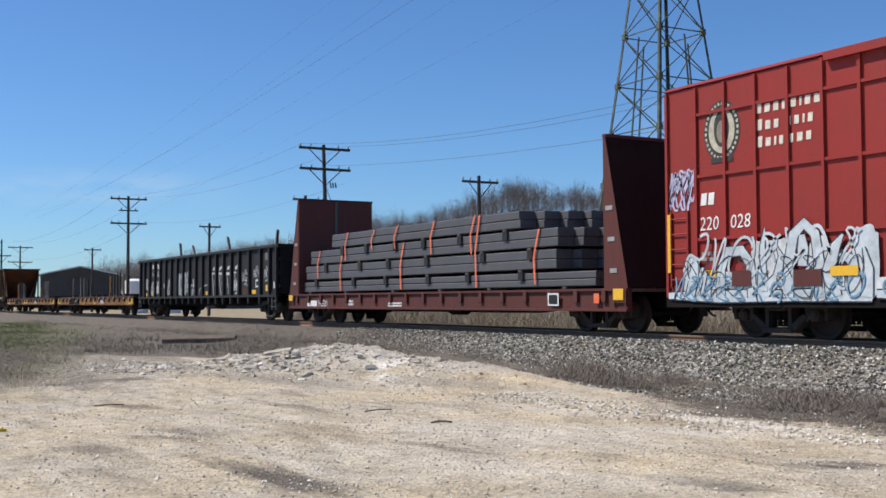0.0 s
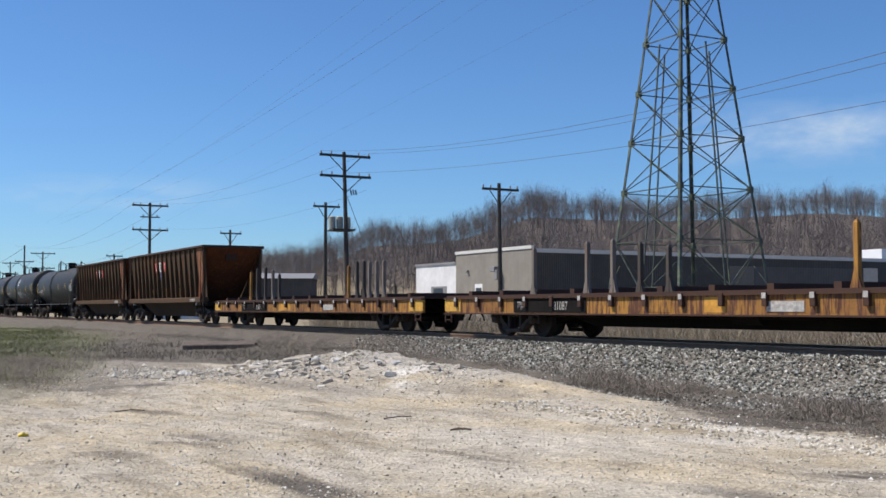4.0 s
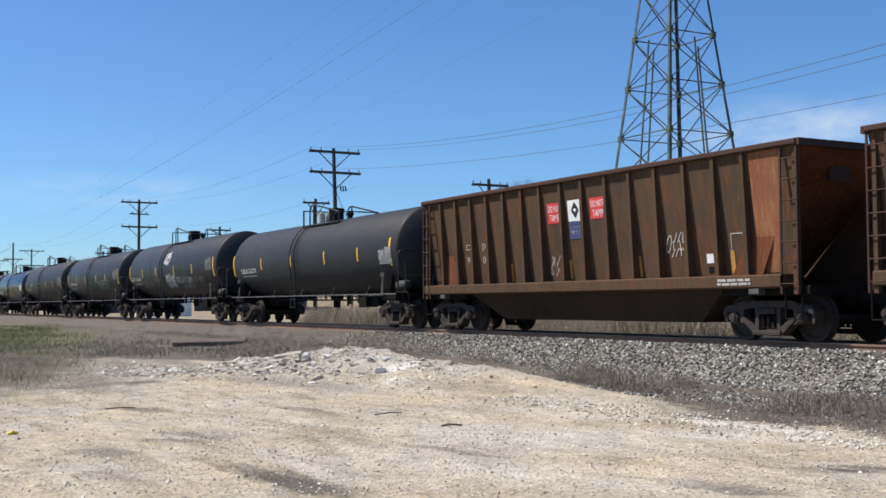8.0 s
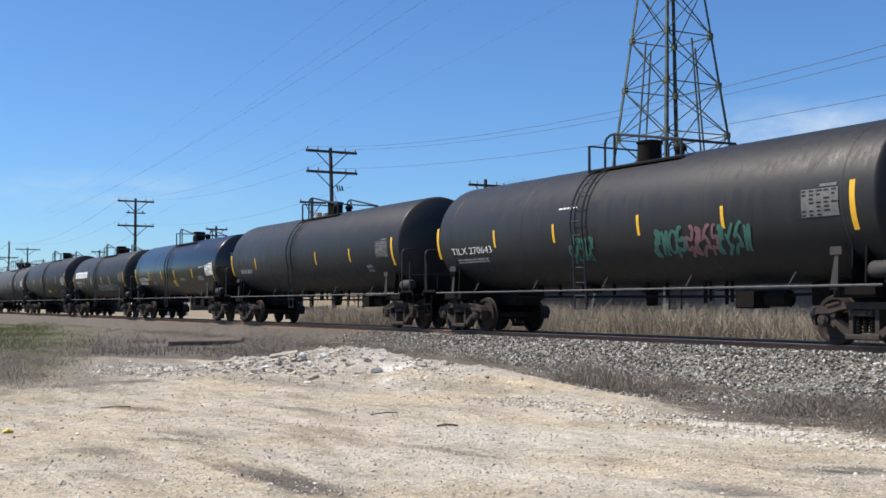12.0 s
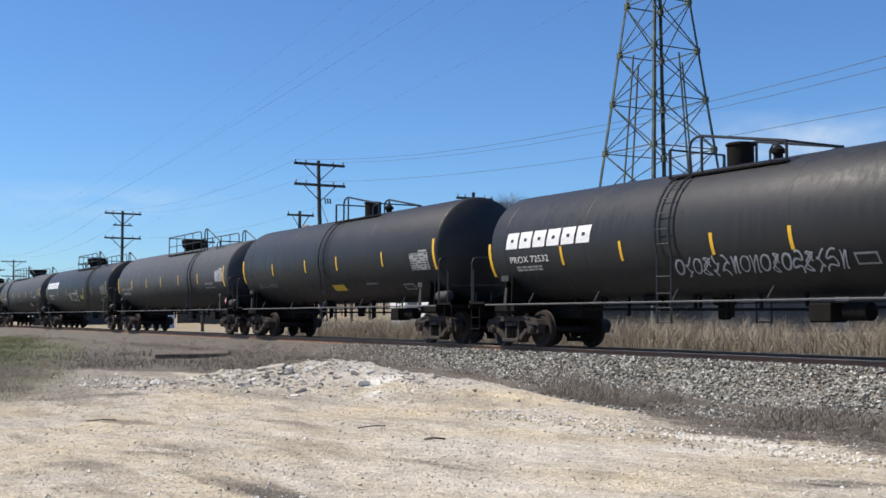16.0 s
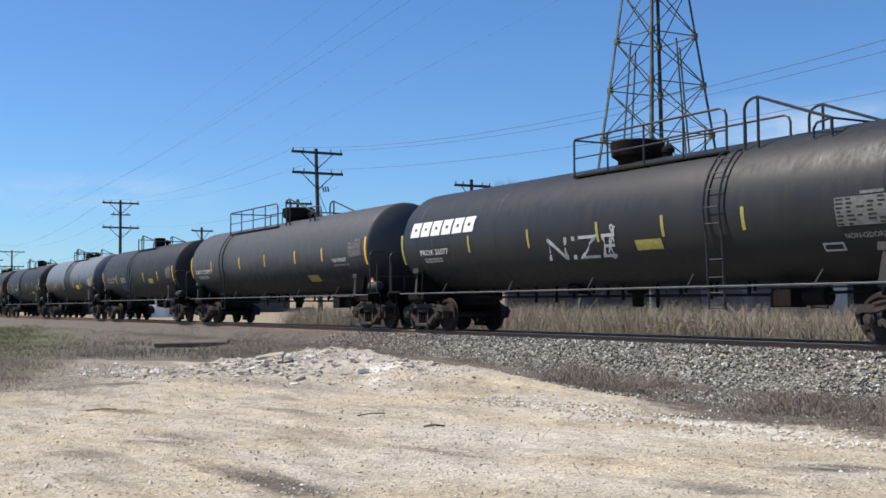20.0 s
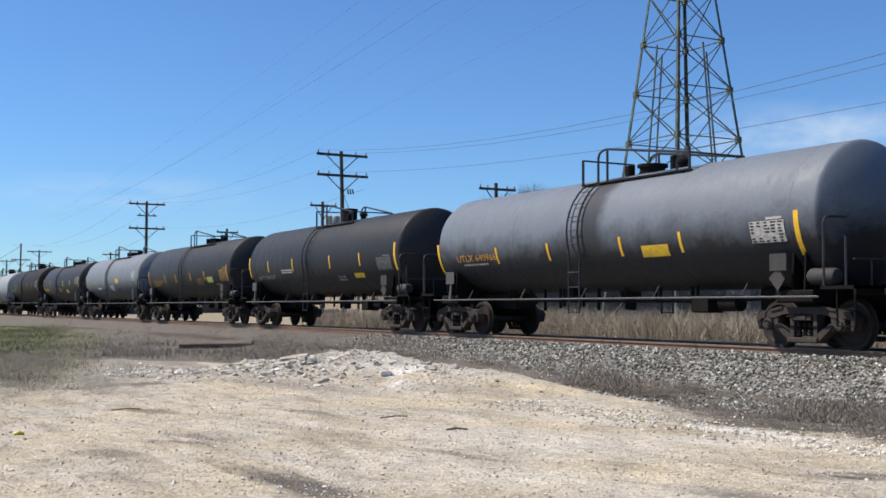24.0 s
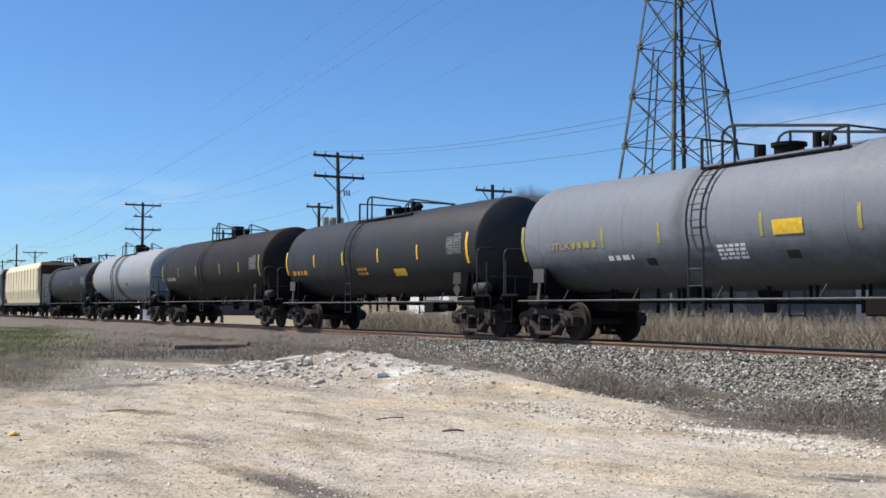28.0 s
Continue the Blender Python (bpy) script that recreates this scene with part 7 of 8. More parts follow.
    bars(car, d, -376.0 - m, 1.75, 0.7, 1, 0.05, M_ORANGE, seed=27)

    # underside shade and grime coloured in below the pale grey
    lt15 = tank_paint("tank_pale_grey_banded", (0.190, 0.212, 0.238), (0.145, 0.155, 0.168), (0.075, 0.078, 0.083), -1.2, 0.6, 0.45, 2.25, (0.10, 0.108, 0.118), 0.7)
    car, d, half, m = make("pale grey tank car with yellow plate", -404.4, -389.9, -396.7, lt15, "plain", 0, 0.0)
    common(car, d, half, [-401.0 - m, -399.0 - m, -396.0 - m, -393.65 - m], 2.4, True, M_FADEPLATE, 16, M_GREYSPRAY)
    letters_fit(car, d, "UTLX", -403.15 - m, -402.3 - m, 2.2, 0.16, flat("faded_orange_lettering", (0.45, 0.32, 0.14), 0.7))
    bars(car, d, -402.2 - m, 2.2, 1.0, 1, 0.16, M_FADEPLATE, seed=28)
    patch(car, d, -395.7 - m, -394.95 - m, 2.18, 2.46, M_PLATE, "plate", "bright yellow plate", out=0.016)
    for x in (-399.6, -395.5):
        patch(car, d, x - m, x - m + 0.32, 1.68, 1.86, M_GONDOLA, "label", "dark patch of paint")
    bars(car, d, -400.9 - m, 1.85, 0.9, 1, 0.12, M_WHITE, seed=29)
    bars(car, d, -397.3 - m, 2.0, 0.8, 4, 0.06, M_WHITE, seed=42)

    car, d, half, m = make("black tank car with faded orange lettering", -421.0, -406.6, -414.0, B2, "plain", 0)
    common(car, d, half, [-418.21 - m, -415.69 - m, -412.9 - m, -410.17 - m], 2.46, True, M_YELLOW, 17)
    bars(car, d, -420.4 - m, 1.98, 1.5, 1, 0.17, M_ORANGE, seed=30)
    patch(car, d, -411.9 - m, -411.1 - m, 1.75, 2.0, M_PLATE, "plate", "yellow plate", out=0.016)
    bars(car, d, -414.6 - m, 2.0, 0.8, 2, 0.1, M_ORANGE, seed=31)

    car, d, half, m = make("brownish black tank car", -438.5, -423.3, -431.0, M_BROWNT, "oil", 2)
    common(car, d, half, [-435.5 - m, -432.6 - m, -429.0 - m, -426.4 - m], 2.5, True, M_FADEPLATE, 18)
    bars(car, d, -437.6 - m, 2.1, 1.5, 1, 0.18, M_DULLWHITE, seed=32)

    lt18 = tank_paint("tank_pale_grey_spilled", (0.32, 0.34, 0.355), (0.24, 0.245, 0.25), None, -0.6, 0.55, 0.4)
    car, d, half, m = make("pale grey tank car with dark spill band", -455.3, -440.9, -449.0, lt18, "oil", 2)
    common(car, d, half, [], 2.5, False)
    patch(car, d, 1.6, 1.9, 2.0, 2.2, M_GONDOLA, "label", out=0.016)

    car, d, half, m = make("dull black tank car", -472.6, -458.0, -466.0, B2, "gas", 1)
    common(car, d, half, [-463.0 - m], 2.5, True, M_DULLWHITE, 19)


tanks()
covered_hopper(-493.8, -476.0, M_CREAM, "cream covered hopper car with brown rusty ends")
covered_hopper(-513.0, -497.2, M_GREY, "grey covered hopper car")

# ---- beyond the line ----
M_GALV = flat("insulator_grey", (0.30, 0.31, 0.32), 0.4)


def pole(x, y, h, arms, lean=0.0, label="weathered timber utility pole with crossarms", mid=None, kit=False):
    """arms: height and width of each crossarm; they lie across the line."""
    p = thing("utility_pole", label, "utility pole", "poles along the line", at=pose(x, y, 0.0, 0, lean, 0))
    part("shaft", Shape().rod((0, 0, -0.8), (0, 0, h + 0.15), 0.19, 10, 0.12), M_POLE, p, smooth=True)
    for z, w in arms:
        a = part("crossarm", Shape().box(0.12, 0.25, -w / 2, w / 2, z - 0.08, z + 0.08, 0.01), M_POLE, p)
        for sy in (-1, 1):
            part("brace", Shape().rod((0.19, sy * w * 0.31, z - 0.06), (0.14, sy * 0.06, z - 1.05), 0.035, 5), M_POLE, p)
            for k in (0.47, 0.27) if w > 2.6 else (0.46,):
                part("insulator", Shape().lathe([(z + 0.08, 0.03), (z + 0.14, 0.06), (z + 0.2, 0.045), (z + 0.26, 0.06), (z + 0.30, 0.02)], "z", 8, (0.19, sy * w * k, 0)), M_GALV, a)
    if mid:
        part("bracket", Shape().box(-0.06, 0.2, -0.95, 0.95, mid - 0.05, mid + 0.05).rod((0.1, -0.7, mid), (0.1, -0.7, mid + 0.22), 0.06, 8).rod((0.1, 0.7, mid), (0.1, 0.7, mid + 0.22), 0.06, 8), M_POLE, p)
    if kit:
        t = Shape()
        for yy in (-0.75, -0.2, 0.35):
            t.lathe([(6.9, 0.05), (6.92, 0.24), (7.75, 0.24), (7.82, 0.15), (7.84, 0.03)], "z", 12, (-0.55, yy, 0))
        part("transformer", t, flat("transformer_grey", (0.40, 0.385, 0.31), 0.6), p, "grey-green can transformers", smooth=True)
        part("transformer_rack", Shape().box(-0.8, 0.1, -1.0, 0.65, 6.80, 6.9), M_POLE, p)
        cut = Shape()
        for yy in (0.55, 0.85, 1.15):
            cut.rod((0.2, yy * 0.6, 9.55), (0.32, yy * 0.6, 9.2), 0.05, 6)
        part("cutouts", cut, M_POLE, p)
        part("guy_wire", Shape().rod((0, 0, 9.5), (0.5, 0.9, 6.5), 0.02, 4), M_WIRE, p)
    return p


pole(-69.6, 30.6, 12.0, ((11.85, 3.7), (10.45, 3.7)), -4.0, "leaning timber pole with two crossarms and transformers", None, True)
pole(-113.9, 28.4, 12.0, ((11.85, 3.6), (9.4, 3.6)), -0.5, "tall dark timber pole with two crossarms", 10.7)
pole(-201.3, 29.2, 12.0, ((9.4, 3.0),), 0.0)
pole(-213.5, 34.1, 11.6, ((11.4, 4.2), (8.8, 4.2)), 0.0)
pole(-66.4, 40.5, 10.0, ((9.7, 2.9),), -1.0, "slim timber pole with one braced crossarm")
pole(-85.4, 35.5, 10.0, ((9.8, 2.3),), 0.0, "slim timber pole with one braced crossarm")
pole(-120.4, 38.8, 10.0, ((9.75, 2.4),), 0.0, "slim timber pole with one braced crossarm")
pole(-182.0, 39.8, 10.0, ((9.8, 2.6),), 0.0, "slim timber pole with one braced crossarm")
pole(-246.0, 33.0, 11.0, ((10.8, 3.2), (8.6, 3.2)), 0.0)
pole(-290.0, 32.0, 11.0, ((10.8, 3.2), (9.0, 3.2)), 0.0)


def wire(name, pts, r, label, group=""):
    return solid(name, Shape().tube(pts, r, 4), M_WIRE, label, "power line", group)


def sagging(a, b, sag, n=14):
    a, b = Vector(a), Vector(b)
    return [a.lerp(b, i / n) - Vector((0, 0, 4 * sag * (i / n) * (1 - i / n))) for i in range(n + 1)]


for y, z0, z1, drop in ((-1.6, 12.1, 12.2, 2.68), (1.7, 12.1, 12.64, 2.33), (0.2, 10.7, 9.71, 1.74)):
    wire("service_wire", sagging((-70.3, 30.6 + y, z0), (8, 30.6 + y, z1), drop), 0.012, "thin service wire sagging between timber poles", "service wires")
for y, z in ((-1.6, 12.1), (1.6, 12.1), (1.6, 9.6)):
    wire("service_wire", sagging((-70.3, 30.6 + y, z), (-113.9, 28.4 + y, z), 0.9), 0.008, "thin service wire sagging between timber poles", "service wires")
    wire("service_wire", sagging((-113.9, 28.4 + y, z), (-201.3, 29.2 + y, z if z > 10 else 9.6), 2.0), 0.010, "thin service wire sagging between timber poles", "service wires")
wire("service_wire", sagging((-201.3, 29.2, 11.8), (-330, 26, 11.5), 2.5), 0.03, "thin service wire sagging between timber poles", "service wires")

# ---- lattice tower ----
def tower_paint():
    m, n, l, b = nodes_of("weathered_tower_steel")
    t = n.new("ShaderNodeTexCoord")
    f = noise_node(n, l, 1.1, 5, 0.7, t.outputs["Object"])
    c = ramp_node(n, l, f, [(0.32, (0.025, 0.032, 0.038)), (0.5, (0.055, 0.07, 0.06)), (0.62, (0.105, 0.13, 0.075)), (0.8, (0.20, 0.225, 0.10))])
    l.new(c, b.inputs["Base Color"])
    b.inputs["Roughness"].default_value = 0.65
    return m


M_TOWER = tower_paint()


def tower(cx, cy, yaw):
    t = thing("transmission_tower", "tall lattice transmission tower of weathered greenish steel", "transmission tower", at=pose(cx, cy, 0, 0, 0, yaw))
    slope = 0.1092

    def s(z):
        return max(1.1, 4.887 - slope * z)

    def corner(i, z):
        sx, sy = ((-1, -1), (1, -1), (1, 1), (-1, 1))[i % 4]
        return Vector((sx * s(z), sy * s(z), z))

    levels = [0.0, 6.9, 11.03, 15.15, 19.23, 23.31, 27.4, 31.2, 34.8, 38.4, 42.0, 46.0]
    for i in range(4):
        # angle iron, one bent outline carried up from level to level
        leg = Shape()
        V, F = [], []
        for z in levels:
            p = corner(i, z)
            sx, sy = (-1 if p.x > 0 else 1), (-1 if p.y > 0 else 1)
            w, k = (0.25 if z < 20 else 0.21), 0.03
            V += [p + Vector((sx * a, sy * b, 0)) for a, b in ((0, 0), (w, 0), (w, k), (k, k), (k, w), (0, w))]
        for a in range(len(levels) - 1):
            F += [(6 * a + q, 6 * a + (q + 1) % 6, 6 * a + 6 + (q + 1) % 6, 6 * a + 6 + q) for q in range(6)]
        leg.add(V, F)
        part("leg", leg, M_TOWER, t)
        part("footing", Shape().box(-0.5, 0.5, -0.5, 0.5, -0.4, 0.3, 0.04), flat("footing_concrete", (0.34, 0.33, 0.30), 0.9), t, "concrete footing", at=Matrix.Translation(corner(i, 0)))
    for k, (a, b) in enumerate(zip(levels[:-1], levels[1:])):
        for i in range(4):
            p, q, u, v = corner(i, a), corner(i + 1, a), corner(i, b), corner(i + 1, b)
            r = 0.050 if a < 30 else 0.04
            part("strut", Shape().rod(u, v, r * 1.15, 4), M_TOWER, t)
            if k == 0:
                m = (p + q) / 2
                m.z = 3.2
                br = Shape().rod(u, m, r, 4).rod(v, m, r, 4)
                br.rod(corner(i, 3.2), corner(i + 1, 3.2), r, 4).rod(m, (p + u) / 2 - Vector((0, 0, 3.0)), r * 0.8, 4)
                br.rod(corner(i, 3.2), (p.lerp(q, 0.25) + Vector((0, 0, 5.0))), r * 0.7, 4)
            else:
                br = Shape().rod(p, v, r, 4).rod(q, u, r, 4)
                if k == 4:
                    # one hanger down the middle of the face, from this crossing to the lowest strut
                    br.rod((p + q + u + v) / 4 + Vector((0, 0, 1.6)), (corner(i, 3.2) + corner(i + 1, 3.2)) / 2, 0.075, 4)
            part("brace", br, M_TOWER, t)
            part("gusset", Shape().box(-0.19, 0.19, -0.19, 0.19, -0.25, 0.25, 0.04), M_TOWER, t, at=Matrix.Translation(u * 1.0 - Vector((0.12 * (1 if u.x > 0 else -1), 0.12 * (1 if u.y > 0 else -1), 0))))
    for z, w in ((31.0, 6.5), (36.5, 7.5), (42.0, 6.0)):
        for sy in (-1, 1):
            arm = Shape()
            tip = Vector((0, sy * w, z + 0.3))
            for sx in (-1, 1):
                arm.rod((sx * 1.1, sy * 1.1, z), tip, 0.06, 4).rod((sx * 1.1, sy * 1.1, z + 1.6), tip, 0.05, 4)
            arm.rod(tip, tip - Vector((0, 0, 1.5)), 0.1, 6)
            part("crossarm", arm, M_TOWER, t)


TX, TY = -71.587, 61.368
tower(TX, TY, -0.74)
# conductors: distance from the line, and the parabola of each span
for y, a, b, c, r in ((52.0, 1.1075e-4, 0.10271, 46.209, 0.008), (55.0, 3.1503e-4, 0.17634, 50.119, 0.009), (55.6, 1.4220e-4, 0.10098, 42.259, 0.015), (61.0, 3.5492e-4, 0.17955, 49.054, 0.008), (68.0, -3.013e-5, 0.058689, 38.629, 0.008)):
    pts = [(x, y, a * x * x + b * x + c) for x in (TX - 10.0 * i for i in range(26))]
    wire("high_voltage_wire", pts, r, "heavy conductor sagging away from the lattice tower", "high-voltage wires")

# ---- works buildings ----
def corrugated(name, base, pitch=0.35, rough=0.6):
    m, n, l, b = nodes_of(name)
    t = n.new("ShaderNodeTexCoord")
    w = n.new("ShaderNodeTexWave")
    w.inputs["Scale"].default_value = 0.9 / pitch
    w.bands_direction = "DIAGONAL"
    mp = n.new("ShaderNodeMapping")
    mp.inputs["Scale"].default_value = (1, 1, 0.001)
    l.new(t.outputs["Object"], mp.inputs["Vector"])
    l.new(mp.outputs[0], w.inputs["Vector"])
    f = noise_node(n, l, 0.5, 5, 0.7, t.outputs["Object"])
    c = ramp_node(n, l, f, [(0.3, tuple(x * 0.8 for x in base)), (0.75, tuple(min(1, x * 1.15) for x in base))])
    l.new(c, b.inputs["Base Color"])
    b.inputs["Roughness"].default_value = rough
    bump_node(n, l, b, w.outputs["Fac"], 0.5, 0.05)
    return m


M_TAN = corrugated("tan_cladding", (0.27, 0.245, 0.205))
M_DARKCLAD = corrugated("grey_cladding", (0.075, 0.072, 0.068), rough=0.95)
M_WHITECLAD = corrugated("white_cladding", (0.78, 0.78, 0.77))
M_TRIM = flat("pale_trim", (0.62, 0.61, 0.58), 0.6)
M_DOORW = flat("white_door", (0.78, 0.78, 0.77), 0.5, 0, 0.05)
M_ROOF = flat("grey_roof", (0.24, 0.24, 0.245), 0.7)
M_GLASS = flat("dark_window", (0.03, 0.035, 0.04), 0.3)


def works():
    b = thing("works_building", "long flat-roofed works with tan front and dark grey flank", "warehouse", at=pose(-88.4, 57.3, 0))
    part("front_wall", Shape().box(-14.4, 0, 0, 0.3, -0.2, 7.1), M_TAN, b, "tan clad wall")
    part("flank_wall", Shape().box(-0.3, 0.0, 0.3, 75, -0.2, 6.95), M_DARKCLAD, b, "dark grey clad wall")
    part("rear_wall", Shape().box(-14.4, 0, 75, 75.3, -0.2, 7.0), M_TAN, b)
    part("west_wall", Shape().box(-14.4, -14.1, 0.3, 75, -0.2, 7.0), M_TAN, b)
    part("roof", Shape().box(-14.4, 0, 0.2, 75.2, 6.95, 7.1), M_ROOF, b)
    part("front_trim", Shape().box(-14.5, 0.1, -0.1, 0.15, 7.1, 7.4), M_TRIM, b, "pale roof trim")
    part("flank_trim", Shape().box(-0.1, 0.12, 0.15, 75, 6.75, 7.12), M_TRIM, b, "pale roof trim")
    for y, w, h in ((24, 3.4, 5.9), (29.5, 2.0, 4.2), (43.6, 2.2, 6.0), (60, 3.0, 5.5)):
        part("door", Shape().box(0.0, 0.06, y, y + w, 0, h), flat("pale_door", (0.50, 0.46, 0.40) if y == 43.6 else (0.15, 0.14, 0.125), 0.8), b, "pale loading door")
    part("grey_bay", Shape().box(0.0, 0.05, 27.5, 43.0, 0, 5.9), corrugated("light_grey_cladding", (0.11, 0.105, 0.10), rough=0.95), b)
    d = part("door", Shape().box(-10.4, -8.9, -0.06, 0.0, 0, 4.0), M_DOORW, b, "white door with a dark window")
    part("pane", Shape().box(-10.2, -9.1, -0.08, -0.06, 2.6, 3.6), M_GLASS, d)
    part("vent_duct", Shape().box(-6.4, -5.6, -0.7, 0, 5.1, 5.6, 0.05).box(-5.7, -5.3, -0.6, -0.1, 4.3, 5.3, 0.05), M_ROOF, b, "dark vent duct")
    part("wall_lamp", Shape().box(-12.0, -11.7, -0.25, 0, 5.2, 5.4), M_ROOF, b)
    part("rooftop_unit", Shape().box(-4, -1.2, 48, 51, 7.1, 8.3, 0.05), M_DOORW, b, "white rooftop unit")
    part("rooftop_unit", Shape().box(-6, -3.0, 54, 56, 7.1, 8.1, 0.05), M_ROOF, b, "dark rooftop unit")
    w = thing("white_shed", "plain white metal shed beside the works", "shed", at=pose(-103.0, 57.5, 0))
    part("wall", Shape().box(-9.2, 0, 0, 14, -0.2, 6.2), M_WHITECLAD, w)
    part("roof", Shape().prism_x([(-0.15, 6.2), (14.1, 6.2), (14.1, 6.35), (-0.15, 6.4)], -9.3, 0.0), M_ROOF, w)
    dr = part("door", Shape().box(-5.6, -2.2, -0.05, 0, 0, 3.9), M_ROOF, w, "dark roller door")
    part("pane", Shape().box(-5.0, -2.9, -0.07, -0.05, 2.9, 3.7), M_GLASS, dr)


works()


M_SIDING = flat("white_siding", (0.72, 0.72, 0.71), 0.6, 0, 0.08)
wv = thing("ventilated_works", "long white works with a row of roof ventilators", "factory", at=pose(-191.6, 57.4, 0, 0, 0, 72))
part("wall", Shape().prism_y([(0, -0.5), (9.6, -0.5), (9.6, 7.6), (0, 6.5)], 0, 9), M_SIDING, wv)
part("lower_wall", Shape().box(-0.1, 9.7, -0.12, 9.1, -0.5, 5.5), M_DARKCLAD, wv, "dark lower cladding")
part("roof", Shape().prism_y([(-0.3, 6.5), (9.8, 7.62), (9.8, 7.8), (-0.3, 6.7)], -0.3, 9.2), M_WHITECLAD, wv)
for i in range(5):
    xx, zz = 1.6 + i * 1.65, 6.7 + (1.6 + i * 1.65) * 0.115
    v = part("ventilator", Shape().rod((xx, 0.6, zz), (xx, 0.6, zz + 1.0), 0.22, 10), M_SIDING, wv, "white roof ventilator")
    part("cowl", Shape().lathe([(zz + 0.95, 0.42), (zz + 1.1, 0.45), (zz + 1.3, 0.25), (zz + 1.34, 0.03)], "z", 12, (xx, 0.6, 0)), M_SIDING, v, smooth=True)
x, y = -198 * math.sin(radians(70.0)), 198 * math.cos(radians(70.0))
dk = thing("dark_works", "low dark industrial shed below the ridge", "shed", at=pose(x, y, 0, 0, 0, 62))
part("wall", Shape().box(-7, 7, -5, 5, -0.5, 6.6), M_DARKCLAD, dk)
part("roof", Shape().prism_x([(-5.3, 6.6), (5.3, 6.6), (0, 7.6)], -7.3, 7.3), M_ROOF, dk)
x, y = -212 * math.sin(radians(78.2)), 212 * math.cos(radians(78.2))
mb = thing("metal_barn", "low dark barn with bright metal roof", "barn", at=pose(x, y, 0, 0, 0, 78))
part("wall", Shape().prism_y([(-6.4, -0.5), (6.4, -0.5), (6.4, 6.3), (0, 7.6), (-6.4, 6.3)], -9, 9), M_DARKCLAD, mb)
for k in (-1, 1):
    part("roof", Shape().prism_y([(0, 7.62), (0, 7.85), (k * 6.9, 6.35), (k * 6.9, 6.15)], -9.4, 9.4), flat("bright_metal_roof", (0.62, 0.63, 0.64), 0.35, 0.3, 0.06), mb, "bright metal roof")
x, y = -170 * math.sin(radians(75.6)), 170 * math.cos(radians(75.6))
for i in range(2):
    tk = thing("storage_tank", "squat white storage tank", "storage tank", "storage tanks", at=pose(x + i * 2.0, y + i * 4.2, 0))
    part("shell", Shape().lathe([(-0.3, 1.7), (4.6, 1.7), (4.9, 1.2), (5.0, 0.1)], "z", 20), M_SIDING, tk, smooth=True)
    part("hatch", Shape().rod((0.4, 0, 4.9), (0.4, 0, 5.3), 0.3, 10), M_PIPEGREY, tk)


# ---- bare woods on the ridge ----
def bark(name, c, spread=0.45):
    m, n, l, b = nodes_of(name)
    g = n.new("ShaderNodeNewGeometry")
    col = ramp_node(n, l, g.outputs["Random Per Island"], [(0.0, tuple(x * (1 - spread) for x in c)), (0.5, c), (1.0, tuple(min(1, x * (1 + spread)) for x in c))])
    l.new(col, b.inputs["Base Color"])
    b.inputs["Roughness"].default_value = 0.95
    return m


def bare_tree(rnd, V, F, x, y, z, h, twigs, spread=0.36):
    """A trunk, limbs spreading into a rounded crown, and a haze of fine twigs."""
    def strand(a, b, r0, r1):
        o = len(V)
        d = (b - a)
        u = d.orthogonal().normalized()
        w = d.normalized().cross(u)
        for p, r in ((a, r0), (b, r1)):
            for k in range(3):
                t = k * 2.0944
                V.append(tuple(p + (u * math.cos(t) + w * math.sin(t)) * r))
        for k in range(3):
            F.append((o + k, o + (k + 1) % 3, o + 3 + (k + 1) % 3, o + 3 + k))

    base = Vector((x, y, z - 0.5))
    top = base + Vector((rnd.uniform(-0.5, 0.5), rnd.uniform(-0.5, 0.5), h * 0.62))
    mid = base + Vector((0, 0, 0.5 + h * 0.60))
    rx, rz = h * spread * rnd.uniform(0.8, 1.15), h * 0.40
    strand(base, top, 0.011 * h, 0.02)
    for i in range(9):
        s = base.lerp(top, rnd.uniform(0.35, 1.0))
        az, lat = rnd.uniform(0, 6.283), rnd.uniform(-0.35, 1.5)
        e = mid + Vector((math.cos(az) * math.cos(lat) * rx, math.sin(az) * math.cos(lat) * rx, math.sin(lat) * rz)) * rnd.uniform(0.75, 1.0)
        strand(s, e, 0.0045 * h, 0.010)
        out = (e - s)
        for j in range(twigs):
            p = s.lerp(e, rnd.uniform(0.35, 1.0)) + Vector((rnd.gauss(0, 0.09), rnd.gauss(0, 0.09), rnd.gauss(0, 0.07))) * h * 0.8
            d = (out.normalized() * 0.7 + Vector((rnd.gauss(0, 0.7), rnd.gauss(0, 0.7), rnd.gauss(0.25, 0.6)))).normalized()
            q = p + d * h * rnd.uniform(0.05, 0.13)
            o = len(V)
            u = Vector((-math.sin(az), math.cos(az), 0.3)) * 0.016
            V.extend([tuple(p - u), tuple(p + u), tuple(q)])
            F.append((o, o + 1, o + 2))


def woods():
    rnd = random.Random(12)
    V, F = [], []
    n = 0
    while n < 2700:
        az = rnd.uniform(36, 79)
        d = rnd.uniform(190, 365)
        x, y = -d * math.sin(radians(az)), d * math.cos(radians(az))
        if y < 85 and az < 68 or hill_height(x, y) < 1.5:
            if rnd.random() > 0.03:
                n += 0.02
                continue
        h = rnd.choice((rnd.uniform(5.0, 8.0), rnd.uniform(7.0, 10.0))) * (1.15 if 55.5 < az < 59.5 else 1.0)
        bare_tree(rnd, V, F, x, y, ground_height(x, y), h, 22, 0.40)
        n += 1
    me = bpy.data.meshes.new("bare_woods")
    me.from_pydata(V, [], F)
